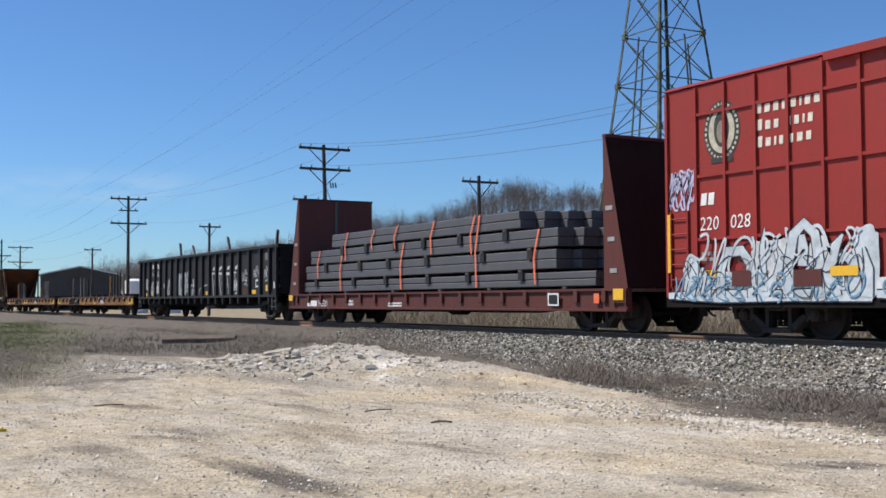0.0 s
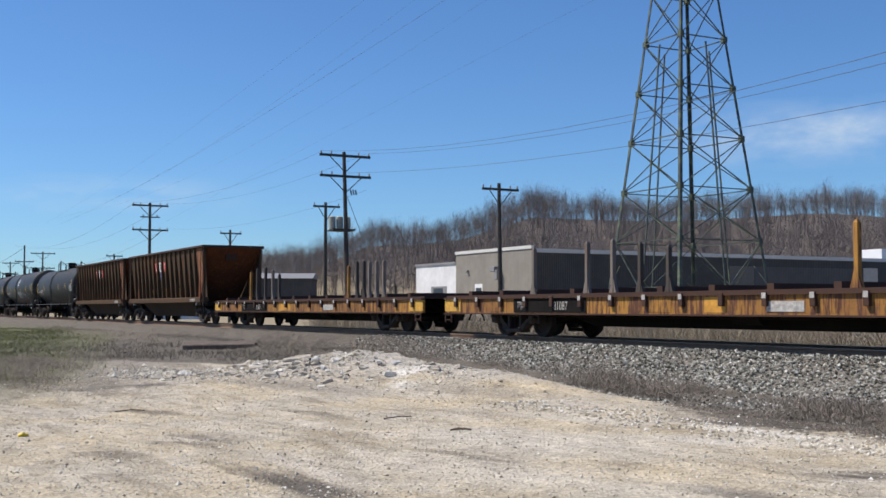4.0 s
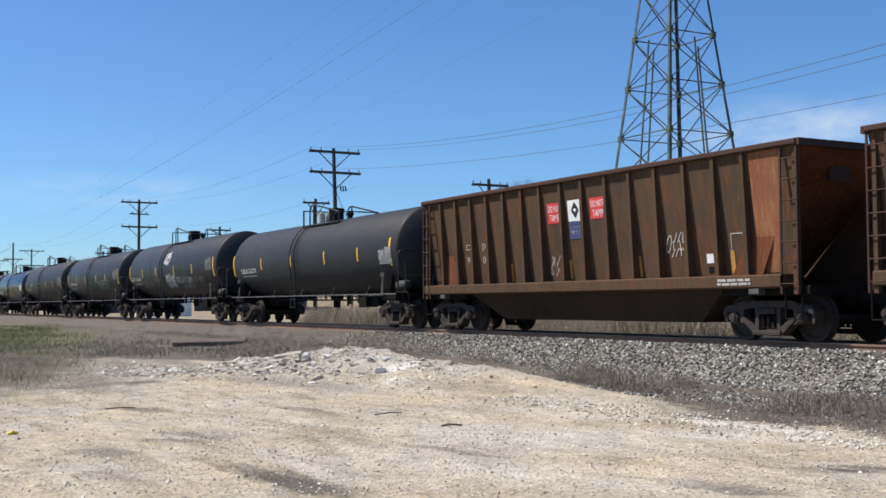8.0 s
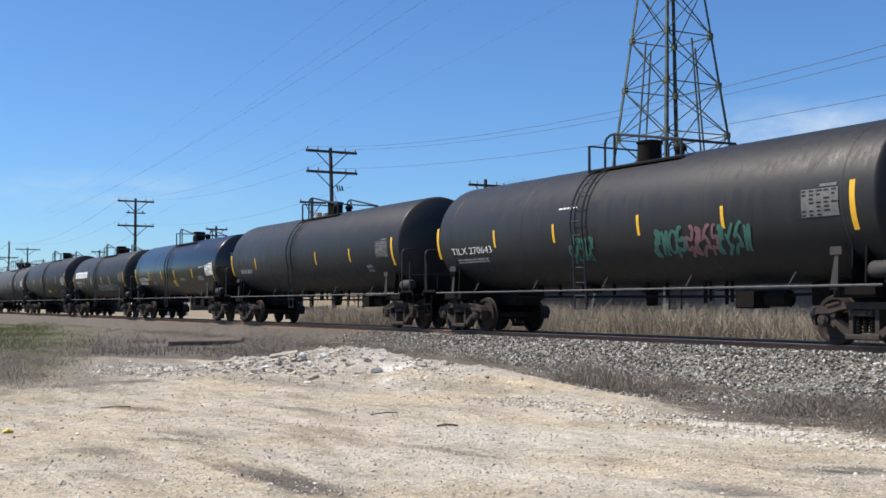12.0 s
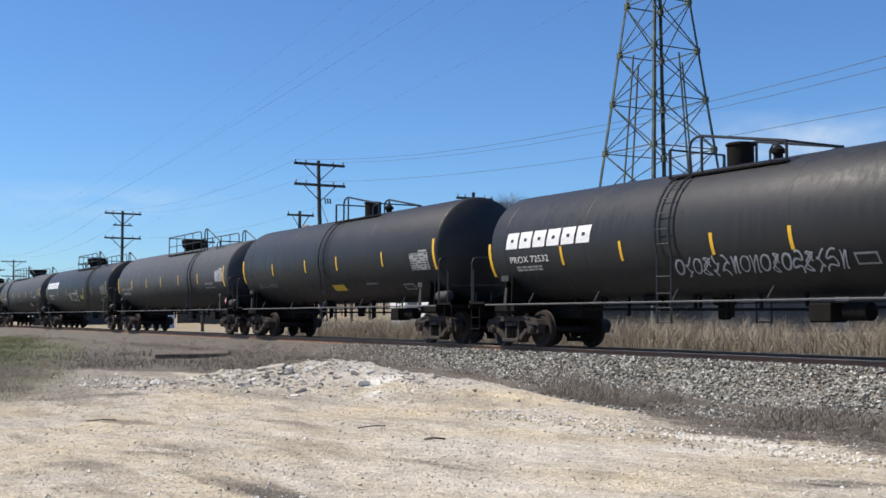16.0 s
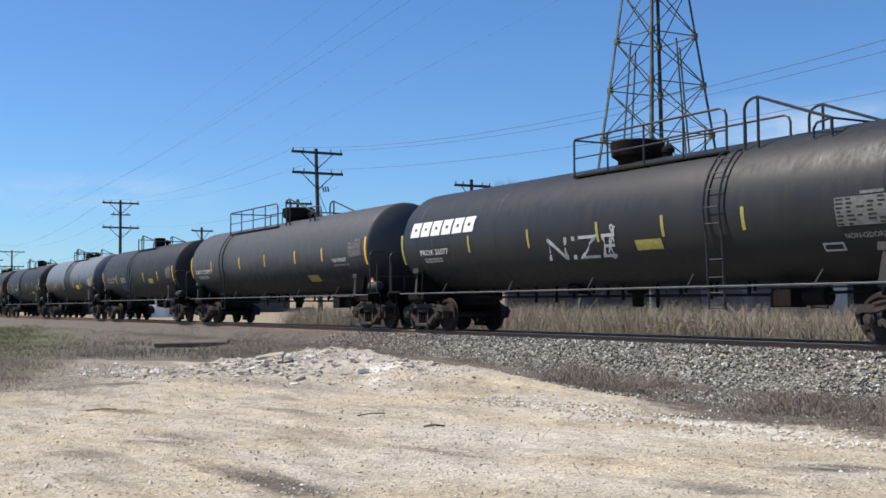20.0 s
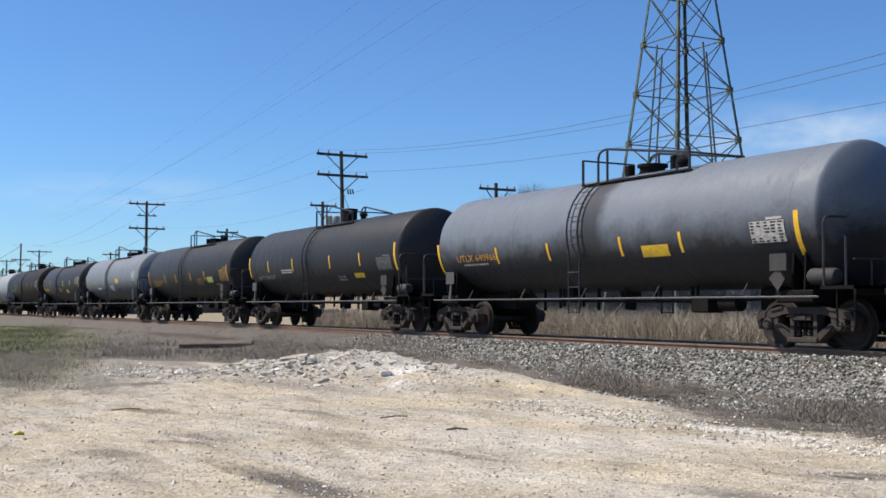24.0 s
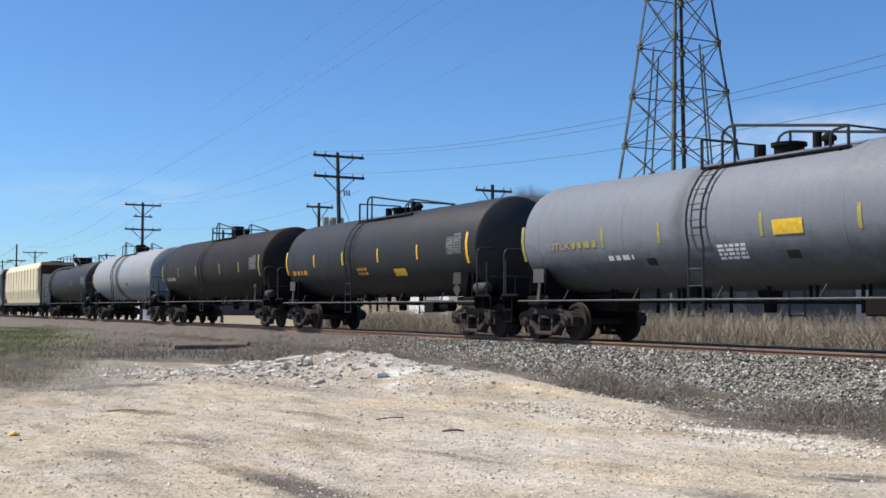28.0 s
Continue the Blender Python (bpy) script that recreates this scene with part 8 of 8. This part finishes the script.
    me.materials.append(bark("bare_bark", (0.20, 0.168, 0.148), 0.3))
    tagged(new("bare_woods", me), "leafless brown woods covering the ridge", "woods", kind="stuff")


woods()


def lone_tree(az, d, h, seed):
    rnd = random.Random(seed)
    x, y = -d * math.sin(radians(az)), d * math.cos(radians(az))
    V, F = [], []
    bare_tree(rnd, V, F, 0, 0, 0, h, 75, 0.36)
    me = bpy.data.meshes.new("crown")
    me.from_pydata(V, [], F)
    me.materials.append(bpy.data.materials["bare_bark"])
    t = thing("bare_tree", "tall leafless tree with fine grey twigs", "tree", "bare trees by the works", at=pose(x, y, ground_height(x, y)))
    part("crown", me, None, t)
    part("trunk", Shape().rod((0, 0, -0.5), (0, 0, h * 0.35), 0.28, 8, 0.18), M_POLE, t)


for az, d, h, sd in ((58.3, 175, 16.5, 1), (57.4, 182, 17.5, 2), (56.6, 178, 15.5, 3), (59.2, 185, 15.0, 4), (64.8, 190, 12.5, 5), (65.6, 188, 12.0, 6), (63.9, 195, 13.0, 7), (76.0, 230, 9.5, 8), (55.2, 190, 14, 9)):
    lone_tree(az, d, h, sd)


# ---- thin high cloud ----
def cirrus(az0, az1, el0, el1, seed, strength):
    """A faint streak of cloud, very far off."""
    d = 3200.0
    n = 12
    v, fc = [], []
    for i in range(n + 1):
        a = radians(az0 + (az1 - az0) * i / n)
        for e in (el0, el1):
            v.append((-d * math.sin(a), d * math.cos(a), d * math.tan(radians(e))))
    fc = [(2 * i, 2 * i + 2, 2 * i + 3, 2 * i + 1) for i in range(n)]
    me = bpy.data.meshes.new("cirrus_cloud")
    me.from_pydata(v, [], fc)
    uv = me.uv_layers.new(name="UVMap")
    for p in me.polygons:
        for li, vi in zip(p.loop_indices, p.vertices):
            uv.data[li].uv = ((vi // 2) / n, vi % 2)
    m = bpy.data.materials.new("cirrus")
    m.use_nodes = True
    nn, l = m.node_tree.nodes, m.node_tree.links
    nn.remove(nn["Principled BSDF"])
    t = nn.new("ShaderNodeTexCoord")
    mp = nn.new("ShaderNodeMapping")
    mp.inputs["Scale"].default_value = (3.0, 1.6, 1)
    mp.inputs["Location"].default_value = (seed, seed * 2, 0)
    l.new(t.outputs["UV"], mp.inputs["Vector"])
    f = noise_node(nn, l, 1.3, 6, 0.6, mp.outputs[0])
    sep = nn.new("ShaderNodeSeparateXYZ")
    l.new(t.outputs["UV"], sep.inputs[0])
    ex = ramp_node(nn, l, sep.outputs[0], [(0.0, (0, 0, 0)), (0.35, (1, 1, 1)), (0.75, (1, 1, 1)), (1.0, (0, 0, 0))])
    ey = ramp_node(nn, l, sep.outputs[1], [(0.0, (0, 0, 0)), (0.45, (1, 1, 1)), (0.6, (1, 1, 1)), (1.0, (0, 0, 0))])
    k = mix_node(nn, l, 1.0, mix_node(nn, l, 1.0, ex, ey, "MULTIPLY"), ramp_node(nn, l, f, [(0.35, (0, 0, 0)), (0.75, (strength,) * 3)]), "MULTIPLY")
    tr = nn.new("ShaderNodeBsdfTransparent")
    em = nn.new("ShaderNodeEmission")
    em.inputs["Color"].default_value = (0.72, 0.83, 0.95, 1)
    em.inputs["Strength"].default_value = 0.8
    mx = nn.new("ShaderNodeMixShader")
    l.new(k, mx.inputs[0])
    l.new(tr.outputs[0], mx.inputs[1])
    l.new(em.outputs[0], mx.inputs[2])
    l.new(mx.outputs[0], nn["Material Output"].inputs[0])
    me.materials.append(m)
    tagged(new("cirrus_cloud", me), "thin white streak of high cloud", "cloud", kind="structure")


cirrus(36, 51, 6.6, 10.2, 1.3, 0.75)
cirrus(70, 84, 4.4, 6.6, 4.1, 0.35)

# ---- stones, brush and litter ----
def stones_mesh(name, pts, sizes, seed, material, flat_=0.7):
    """Many angular stones in one mesh: six-cornered lumps, each a little different."""
    rng = np.random.default_rng(seed)
    n = len(pts)
    base = np.array([(1, 0, 0), (-1, 0, 0), (0, 1, 0), (0, -1, 0), (0, 0, 1), (0, 0, -1)], float)
    v = base[None] * rng.uniform(0.65, 1.25, (n, 6, 1)) + rng.normal(0, 0.16, (n, 6, 3))
    v[:, :, 2] *= flat_
    t = rng.uniform(0, 6.283, n)
    c, s = np.cos(t), np.sin(t)
    x = v[:, :, 0] * c[:, None] - v[:, :, 1] * s[:, None]
    y = v[:, :, 0] * s[:, None] + v[:, :, 1] * c[:, None]
    v = np.stack([x, y, v[:, :, 2]], -1) * np.asarray(sizes)[:, None, None] + np.asarray(pts)[:, None, :]
    tri = np.array([(0, 2, 4), (2, 1, 4), (1, 3, 4), (3, 0, 4), (2, 0, 5), (1, 2, 5), (3, 1, 5), (0, 3, 5)])
    f = (tri[None] + 6 * np.arange(n)[:, None, None]).reshape(-1, 3)
    me = bpy.data.meshes.new(name)
    me.from_pydata(v.reshape(-1, 3).tolist(), [], f.tolist())
    me.materials.append(material)
    return me


def stone_material(name, stops, rough=0.9):
    m, n, l, b = nodes_of(name)
    g = n.new("ShaderNodeNewGeometry")
    c = ramp_node(n, l, g.outputs["Random Per Island"], stops)
    t = n.new("ShaderNodeTexCoord")
    f = noise_node(n, l, 25, 4, 0.7, t.outputs["Object"])
    c = mix_node(n, l, 0.6, c, ramp_node(n, l, f, [(0.3, (0.7,) * 3), (0.7, (1.2,) * 3)]), "MULTIPLY")
    l.new(c, b.inputs["Base Color"])
    b.inputs["Roughness"].default_value = rough
    return m


def ballast_stones():
    rng = np.random.default_rng(7)
    pts, sz = [], []
    for n, xa, xb in ((38000, -34, 2),):
        x = rng.uniform(xa, xb, n)
        u = rng.uniform(-3.75, 0.4, n)
        keep = (np.abs(u + 0.755) > 0.12) & (rng.uniform(-36, -22, n) < x)
        for a, b in zip(x[keep], u[keep]):
            pts.append((a, TRACK_Y + b, ballast_profile(b) + rng.uniform(0.0, 0.035)))
            sz.append(rng.uniform(0.016, 0.040) if b > -3.2 else rng.uniform(0.014, 0.034))
    for i in range(7500):
        x = rng.uniform(-21, -4)
        y = 11.9 + abs(rng.normal(0, 0.75)) if x < -14.5 else 12.2 + abs(rng.normal(0, 0.7))
        if y > 13.5 or noise.noise((x * 0.8, y * 1.2, 2.0)) < rng.uniform(-0.7, 0.25):
            continue
        pts.append((x, y, max(ground_height(x, y), ballast_profile(y - TRACK_Y)) + 0.008))
        sz.append(rng.uniform(0.012, 0.036))
    m = stone_material("ballast_stone", [(0.0, (0.05, 0.048, 0.04)), (0.35, (0.14, 0.134, 0.11)), (0.65, (0.28, 0.268, 0.225)), (0.85, (0.48, 0.465, 0.41)), (1.0, (0.74, 0.72, 0.66))])
    tagged(new("ballast_stones", stones_mesh("ballast_stones", pts, sz, 8, m, 0.9)), "loose grey and white ballast stones", "ballast", kind="stuff")


ballast_stones()
M_LIME = stone_material("limestone_lump", [(0.0, (0.26, 0.22, 0.16)), (0.25, (0.44, 0.39, 0.29)), (0.6, (0.60, 0.55, 0.45)), (0.9, (0.70, 0.66, 0.58)), (1.0, (0.82, 0.80, 0.74))])


def yard_stones():
    rng = np.random.default_rng(17)
    pts, sz = [], []
    for i in range(30000):
        d = rng.uniform(7.5, 27)
        az = radians(rng.uniform(37, 84))
        x, y = -d * math.sin(az), d * math.cos(az)
        if y > 12.5 + rng.normal(0, 0.3):
            continue
        k = noise.noise((x * 0.5, y * 1.5, 4.0))
        if k < rng.uniform(-0.9, 0.4):
            continue
        pts.append((x, y, ground_height(x, y) + 0.004))
        sz.append(min(0.03, 0.005 + rng.exponential(0.0045)))
    # a windrow of coarser stone along the yard's edge
    for i in range(1500):
        x = rng.uniform(-16, -4)
        y = 10.3 + 0.05 * (x + 9) + rng.normal(0, 0.35)
        pts.append((x, y, ground_height(x, y) + 0.005))
        sz.append(rng.uniform(0.012, 0.04))
    tagged(new("yard_gravel", stones_mesh("yard_gravel", pts, sz, 18, M_LIME)), "scattered pale limestone gravel on the yard", "gravel", kind="stuff")


yard_stones()


def heap():
    rng = np.random.default_rng(27)
    pts, sz = [], []
    for i in range(9000):
        a, r = rng.uniform(0, 6.283), abs(rng.normal(0, 1))
        cx, cy = ((-22.1, 9.4), (-23.9, 8.4), (-19.3, 10.5), (-26.5, 7.0))[rng.choice(4, p=[0.26, 0.44, 0.10, 0.20])]
        x, y = cx + math.cos(a) * r * 1.4, cy + math.sin(a) * r * 0.8
        pts.append((x, y, ground_height(x, y) + 0.01))
        sz.append(min(0.085, 0.007 + rng.exponential(0.014 if cx < -23 else 0.008)))
    tagged(new("rubble", stones_mesh("rubble", pts, sz, 28, M_LIME)), "broken limestone rubble on the heap", "rubble", kind="stuff")
    white = flat("fresh_limestone", (0.66, 0.63, 0.565), 0.9, 0, 0.14, 6)
    slab = flat("grey_slab", (0.43, 0.385, 0.315), 0.9, 0, 0.25, 5)
    rnd = random.Random(4)

    def block(x, y, sx, sy, sz_, m, lab, seed, lean=None):
        """A broken block: a box with its corners knocked about and chipped off."""
        k = random.Random(seed)
        bm = bmesh.new()
        bmesh.ops.create_cube(bm, size=2.0)
        for v in bm.verts:
            v.co = Vector((v.co.x * sx * k.uniform(0.45, 1.15), v.co.y * sy * k.uniform(0.45, 1.15), v.co.z * sz_ * k.uniform(0.5, 1.15)))
        bmesh.ops.subdivide_edges(bm, edges=list(bm.edges), cuts=1, use_grid_fill=True)
        bmesh.ops.bevel(bm, geom=[e for e in bm.edges if e.calc_face_angle(0) > 0.6], offset=min(sx, sy, sz_) * 0.3, segments=1, affect="EDGES")
        for v in bm.verts:
            v.co += Vector((k.gauss(0, 0.09) * sx, k.gauss(0, 0.09) * sy, k.gauss(0, 0.10) * sz_))
        me = bpy.data.meshes.new("stone_block")
        bm.to_mesh(me)
        bm.free()
        me.materials.append(m)
        solid("stone_block", me, None, lab + " on the heap", "stone", "large stones of the heap",
              at=pose(x, y, ground_height(x, y) + sz_ * 0.1, k.uniform(-22, 22), k.uniform(-22, 22), k.uniform(0, 180)) if lean is None
              else pose(x, y, ground_height(x, y) + sz_ * 0.6, k.uniform(6, 14), lean + k.uniform(-4, 4), 65 + k.uniform(-12, 12)))

    # crust slabs leaning up the slope, and the white blocks: place, half sizes, lean
    for i, (x, y, sx, sy, sz_, m, lab, lean) in enumerate((
            (-23.06, 8.93, 0.46, 0.22, 0.050, slab, "tilted grey stone slab", -20), (-22.73, 8.49, 0.36, 0.20, 0.055, slab, "tilted grey stone slab", -16), (-22.19, 8.05, 0.24, 0.20, 0.075, slab, "tilted grey stone slab", -8),
            (-23.0, 8.05, 0.30, 0.18, 0.050, slab, "tilted grey stone slab", -14), (-23.51, 7.61, 0.30, 0.20, 0.040, slab, "tilted grey stone slab", -8), (-23.87, 7.98, 0.26, 0.16, 0.045, slab, "tilted grey stone slab", -12),
            (-22.4, 8.28, 0.20, 0.12, 0.028, white, "flat white limestone slab", -14), (-22.44, 9.13, 0.20, 0.15, 0.13, white, "bright white limestone block", 10), (-21.75, 9.0, 0.12, 0.10, 0.09, white, "bright white limestone block", -12),
            (-21.9, 9.35, 0.20, 0.14, 0.06, white, "bright white limestone block", 5), (-21.75, 8.52, 0.13, 0.10, 0.03, white, "flat white limestone slab", 0), (-20.04, 9.7, 0.20, 0.15, 0.075, white, "bright white limestone block", 4),
            (-20.77, 9.81, 0.12, 0.10, 0.05, white, "flat white limestone slab", 0), (-20.4, 8.4, 0.16, 0.10, 0.025, white, "flat white limestone slab", 0))):
        block(x, y, sx * 0.6, sy * 0.62, sz_ * 0.72, m, lab, 100 + i, lean * 0.6)
    # lesser broken stone strewn over the left shoulder of the heap
    for i in range(130):
        x = rnd.gauss(-23.2, 1.5)
        y = 8.5 + 0.55 * (x + 22.7) + rnd.gauss(0, 0.7)
        q = rnd.uniform(0.03, 0.085)
        pale = rnd.random() < 0.10
        block(x, y, q * rnd.uniform(1, 1.8), q, q * 0.5, white if pale else slab, "broken pale stone" if pale else "broken grey stone", 200 + i)


heap()


def blades(name, spots, label, category, material, seed, h=(0.25, 0.6), w=0.012, per=10, lean=0.35, spread=0.12):
    """Tufts of dry stalks: each stalk a slim bent strip."""
    rng = random.Random(seed)
    V, F = [], []
    for x, y in spots:
        z = max(ground_height(x, y), ballast_profile(y - TRACK_Y) if abs(y - TRACK_Y) < 4.2 else -9) - 0.02
        for k in range(per):
            a = rng.uniform(0, 6.283)
            bx, by = x + rng.gauss(0, spread), y + rng.gauss(0, spread)
            hh = rng.uniform(*h)
            dx, dy = math.cos(a) * hh * rng.uniform(0, lean), math.sin(a) * hh * rng.uniform(0, lean)
            ux, uy = math.cos(a + 1.57) * w, math.sin(a + 1.57) * w
            o = len(V)
            V += [(bx - ux, by - uy, z), (bx + ux, by + uy, z), (bx + dx * 0.4 + ux * 0.7, by + dy * 0.4 + uy * 0.7, z + hh * 0.55), (bx + dx * 0.4 - ux * 0.7, by + dy * 0.4 - uy * 0.7, z + hh * 0.55), (bx + dx, by + dy, z + hh)]
            F += [(o, o + 1, o + 2, o + 3), (o + 3, o + 2, o + 4)]
    me = bpy.data.meshes.new(name)
    me.from_pydata(V, [], F)
    me.materials.append(material)
    return tagged(new(name, me), label, category, kind="stuff")


def strands(name, clumps, label, category, material, seed, lean=0.8, w=0.0032):
    """Hazy dead brush: each clump (x, y, radius, height, count) a tangle of thin twigs."""
    rng = random.Random(seed)
    V, F = [], []
    for x, y, rad, tall, count in clumps:
        for k in range(count):
            bx, by = x + rng.gauss(0, rad), y + rng.gauss(0, rad * 0.6)
            z = max(ground_height(bx, by), ballast_profile(by - TRACK_Y) if abs(by - TRACK_Y) < 4.2 else -9) - 0.01
            p = Vector((bx, by, z + rng.random() ** 1.5 * 0.75 * tall))
            a = rng.uniform(0, 6.283)
            ln = tall * rng.uniform(0.25, 0.6)
            d = Vector((rng.gauss(0, lean), rng.gauss(0, lean), abs(rng.gauss(0.5, 0.6)))).normalized()
            q = p + d * ln * 0.5
            d2 = (d + Vector((rng.gauss(0, 0.8), rng.gauss(0, 0.8), rng.gauss(0, 0.6)))).normalized()
            e = q + d2 * ln * 0.5
            u = Vector((0.8, 0.6, 0)) * w
            o = len(V)
            V += [tuple(p - u), tuple(p + u), tuple(q + u * 0.7), tuple(q - u * 0.7), tuple(e)]
            F += [(o, o + 1, o + 2, o + 3), (o + 3, o + 2, o + 4)]
    me = bpy.data.meshes.new(name)
    me.from_pydata(V, [], F)
    me.materials.append(material)
    return tagged(new(name, me), label, category, kind="stuff")


def verge():
    rng = random.Random(33)
    dry = bark("dry_stalks", (0.20, 0.175, 0.132))
    dark = bark("dark_twigs", (0.225, 0.192, 0.155))
    straw = bark("straw", (0.235, 0.20, 0.15))
    green = bark("green_blades", (0.165, 0.185, 0.062))
    # dark brush at the foot of the ballast, in drifts
    c = []
    for cx, cy, rx, ry, n, tall in ((-17.0, 12.7, 1.0, 0.40, 44, 0.40), (-15.7, 12.35, 0.9, 0.35, 34, 0.31), (-15.3, 13.3, 0.5, 0.25, 12, 0.24), (-11.3, 12.6, 1.2, 0.45, 46, 0.35), (-9.6, 12.5, 1.1, 0.5, 40, 0.36), (-12.6, 11.75, 1.7, 0.28, 16, 0.12), (-10.4, 11.5, 1.3, 0.25, 14, 0.12), (-27.0, 4.0, 4.0, 0.5, 60, 0.28), (-33.0, 4.6, 5.0, 0.8, 80, 0.30),
                                    (-22.5, 14.0, 1.8, 0.4, 22, 0.24), (-28, 13.8, 3, 0.5, 50, 0.26), (-34, 13.2, 4, 0.9, 70, 0.28), (-31.5, 11.4, 1.5, 1.0, 30, 0.24), (-27, 12.6, 2.5, 0.6, 40, 0.22), (-25.5, 3.6, 3.0, 0.5, 60, 0.16), (-31, 5.2, 3.0, 0.8, 70, 0.20), (-36, 7.0, 4.0, 2.0, 80, 0.22), (-30, 14.6, 3.5, 0.7, 90, 0.18), (-38, 14.6, 5, 0.8, 110, 0.2), (-48, 14.2, 6, 1.0, 110, 0.2)):
        for i in range(n):
            c.append((rng.gauss(cx, rx * 0.55), rng.gauss(cy, ry * 0.6), rng.uniform(0.12, 0.30), tall * rng.uniform(0.4, 1.1), rng.randint(170, 280) if cx > -18.5 else rng.randint(60, 130)))
    strands("dead_brush", c, "low dark leafless brush along the ballast", "brush", dark, 41, 0.8, 0.0032)
    c = []
    for i in range(260):
        y = 21.5 + abs(rng.gauss(0, 12))
        c.append((rng.uniform(-0.6, -2.2) * y, y, rng.uniform(0.3, 0.8), rng.uniform(0.5, 1.3), 70))
    strands("field_brush", c, "grey leafless shrubs standing in the dry field", "brush", bark("shrub_twigs", (0.20, 0.175, 0.14)), 47, 0.7, 0.006)
    s = [(rng.uniform(-75, -27), 0) for _ in range(5200)]
    s = [(x, 0) for x, _ in s if x > -46 or rng.random() < 0.3]
    s = [(x, rng.uniform(max(1.0, 12.6 + min(0, (x + 26)) * 0.72), 14.4)) for x, _ in s]
    s = [p for p in s if noise.noise((p[0] * 0.25, p[1] * 0.5, 3)) > rng.uniform(-0.6, 0.3)]
    blades("dry_verge", s, "dry brown grass of the verge", "grass", dry, 42, (0.03, 0.20), 0.007, 9, 1.4, 0.3)
    s = []
    while len(s) < 3000:
        d = rng.uniform(25, 85)
        x, y = -d, d / rng.uniform(5.2, 9.5)
        if d > 40 or rng.random() < 0.5:
            if noise.noise((x * 0.2, y * 0.5, 8)) > rng.uniform(-0.5, 0.3):
                s.append((x, y))
    blades("dry_verge", s[2000:], "dry brown grass at the yard's far edge", "grass", dry, 46, (0.03, 0.15), 0.005, 12, 1.6, 0.4)
    s = s[:2000]
    s = [q for q in s if q[0] / q[1] < -5.6 or rng.random() < 0.3]
    blades("green_grass", s, "patch of green grass by the yard's edge", "grass", green, 43, (0.04, 0.17), 0.007, 12, 1.4, 0.4)
    s = []
    while len(s) < 9500:
        y = 20.8 + abs(rng.gauss(0, 16))
        x = rng.uniform(-0.5, -2.3) * y * 1.05
        if noise.noise((x * 0.16, y * 0.3, 6)) > rng.uniform(-0.8, 0.35):
            s.append((x, y))
    tall = [p for p in s if noise.noise((p[0] * 0.3, p[1] * 0.3, 16)) > 0.05]
    low = [p for p in s if noise.noise((p[0] * 0.3, p[1] * 0.3, 16)) <= 0.05]
    blades("straw_field", low, "matted dry grass beyond the track", "grass", straw, 44, (0.35, 1.15), 0.008, 12, 1.8, 0.45)
    blades("straw_field", tall, "tall dry straw-coloured grass beyond the track", "grass", bark("pale_straw", (0.31, 0.265, 0.195)), 45, (0.6, 1.7), 0.007, 13, 1.1, 0.5)


verge()


def litter():
    slab = flat("weathered_board", (0.12, 0.095, 0.075), 0.95, 0, 0.45, 4)
    b = thing("plank", "long weathered plank lying in the dry grass", "plank", at=pose(-39.0, 12.25, 0.25, 7, -1, 62))
    part("board", Shape().box(-1.25, 1.25, -0.35, 0.35, -0.11, 0.09, 0.03), slab, b)
    part("bearer", Shape().box(-1.2, -0.9, -0.36, 0.36, -0.33, -0.112), M_TIMBER, b)
    part("bearer", Shape().box(0.9, 1.2, -0.36, 0.36, -0.33, -0.112), M_TIMBER, b)
    for (xa, ya), (xb, yb), r in (((-14.55, 6.95), (-14.6, 7.4), 0.008), ((-12.8, 7.05), (-12.7, 7.3), 0.012), ((-12.9, 7.15), (-12.75, 7.22), 0.01), ((-17.6, 3.9), (-17.4, 4.3), 0.008)):
        za, zb = ground_height(xa, ya) + 0.015, ground_height(xb, yb) + 0.02
        solid("stick", Shape().tube([(xa, ya, za), ((xa + xb) / 2 + 0.05, (ya + yb) / 2, (za + zb) / 2 + 0.02), (xb, yb, zb)], r, 6), M_TIMBER, "dark broken stick on the gravel", "stick", "sticks on the yard")
    bm = bmesh.new()
    bmesh.ops.create_icosphere(bm, subdivisions=2, radius=0.06)
    for v in bm.verts:
        v.co *= 1 + 0.5 * noise.noise(v.co * 30)
        v.co.z *= 0.5
    me = bpy.data.meshes.new("litter")
    bm.to_mesh(me)
    bm.free()
    me.materials.append(flat("yellow_scrap", (0.75, 0.55, 0.05), 0.6))
    solid("litter", me, None, "crumpled yellow scrap lying on the gravel", "litter", at=pose(-14.4, 2.11, ground_height(-14.4, 2.11) + 0.025))


litter()


# ---- movement ----
def place_at(t):
    return float(np.interp(t, [r[0] for r in TRAIN_ROWS], [r[1] for r in TRAIN_ROWS]))


def motions():
    where = dict((c.name, x0) for c, x0 in train)
    for car, x0 in train:
        walk(car, [(t, pose(x0 + s, TRACK_Y, RAIL_Z)) for t, s in TRAIN_ROWS])
    # wheels roll while their car is near; they stand in their first pose before and in their last after
    for w, car, dx in spinning:
        x0 = where[car.name]
        times = [t for t in (k / 30 for k in range(841)) if -75 < x0 + place_at(t) < 14]
        if not times:
            continue
        rows = []
        for t in sorted(set([0.0] + times + [28.0])):
            tt = min(max(t, times[0]), times[-1])
            rows.append((t, pose(dx, 0, WHEEL_R) @ Matrix.Rotation((place_at(tt) - place_at(times[0])) / WHEEL_R, 4, "Y")))
        walk(w, rows)


motions()
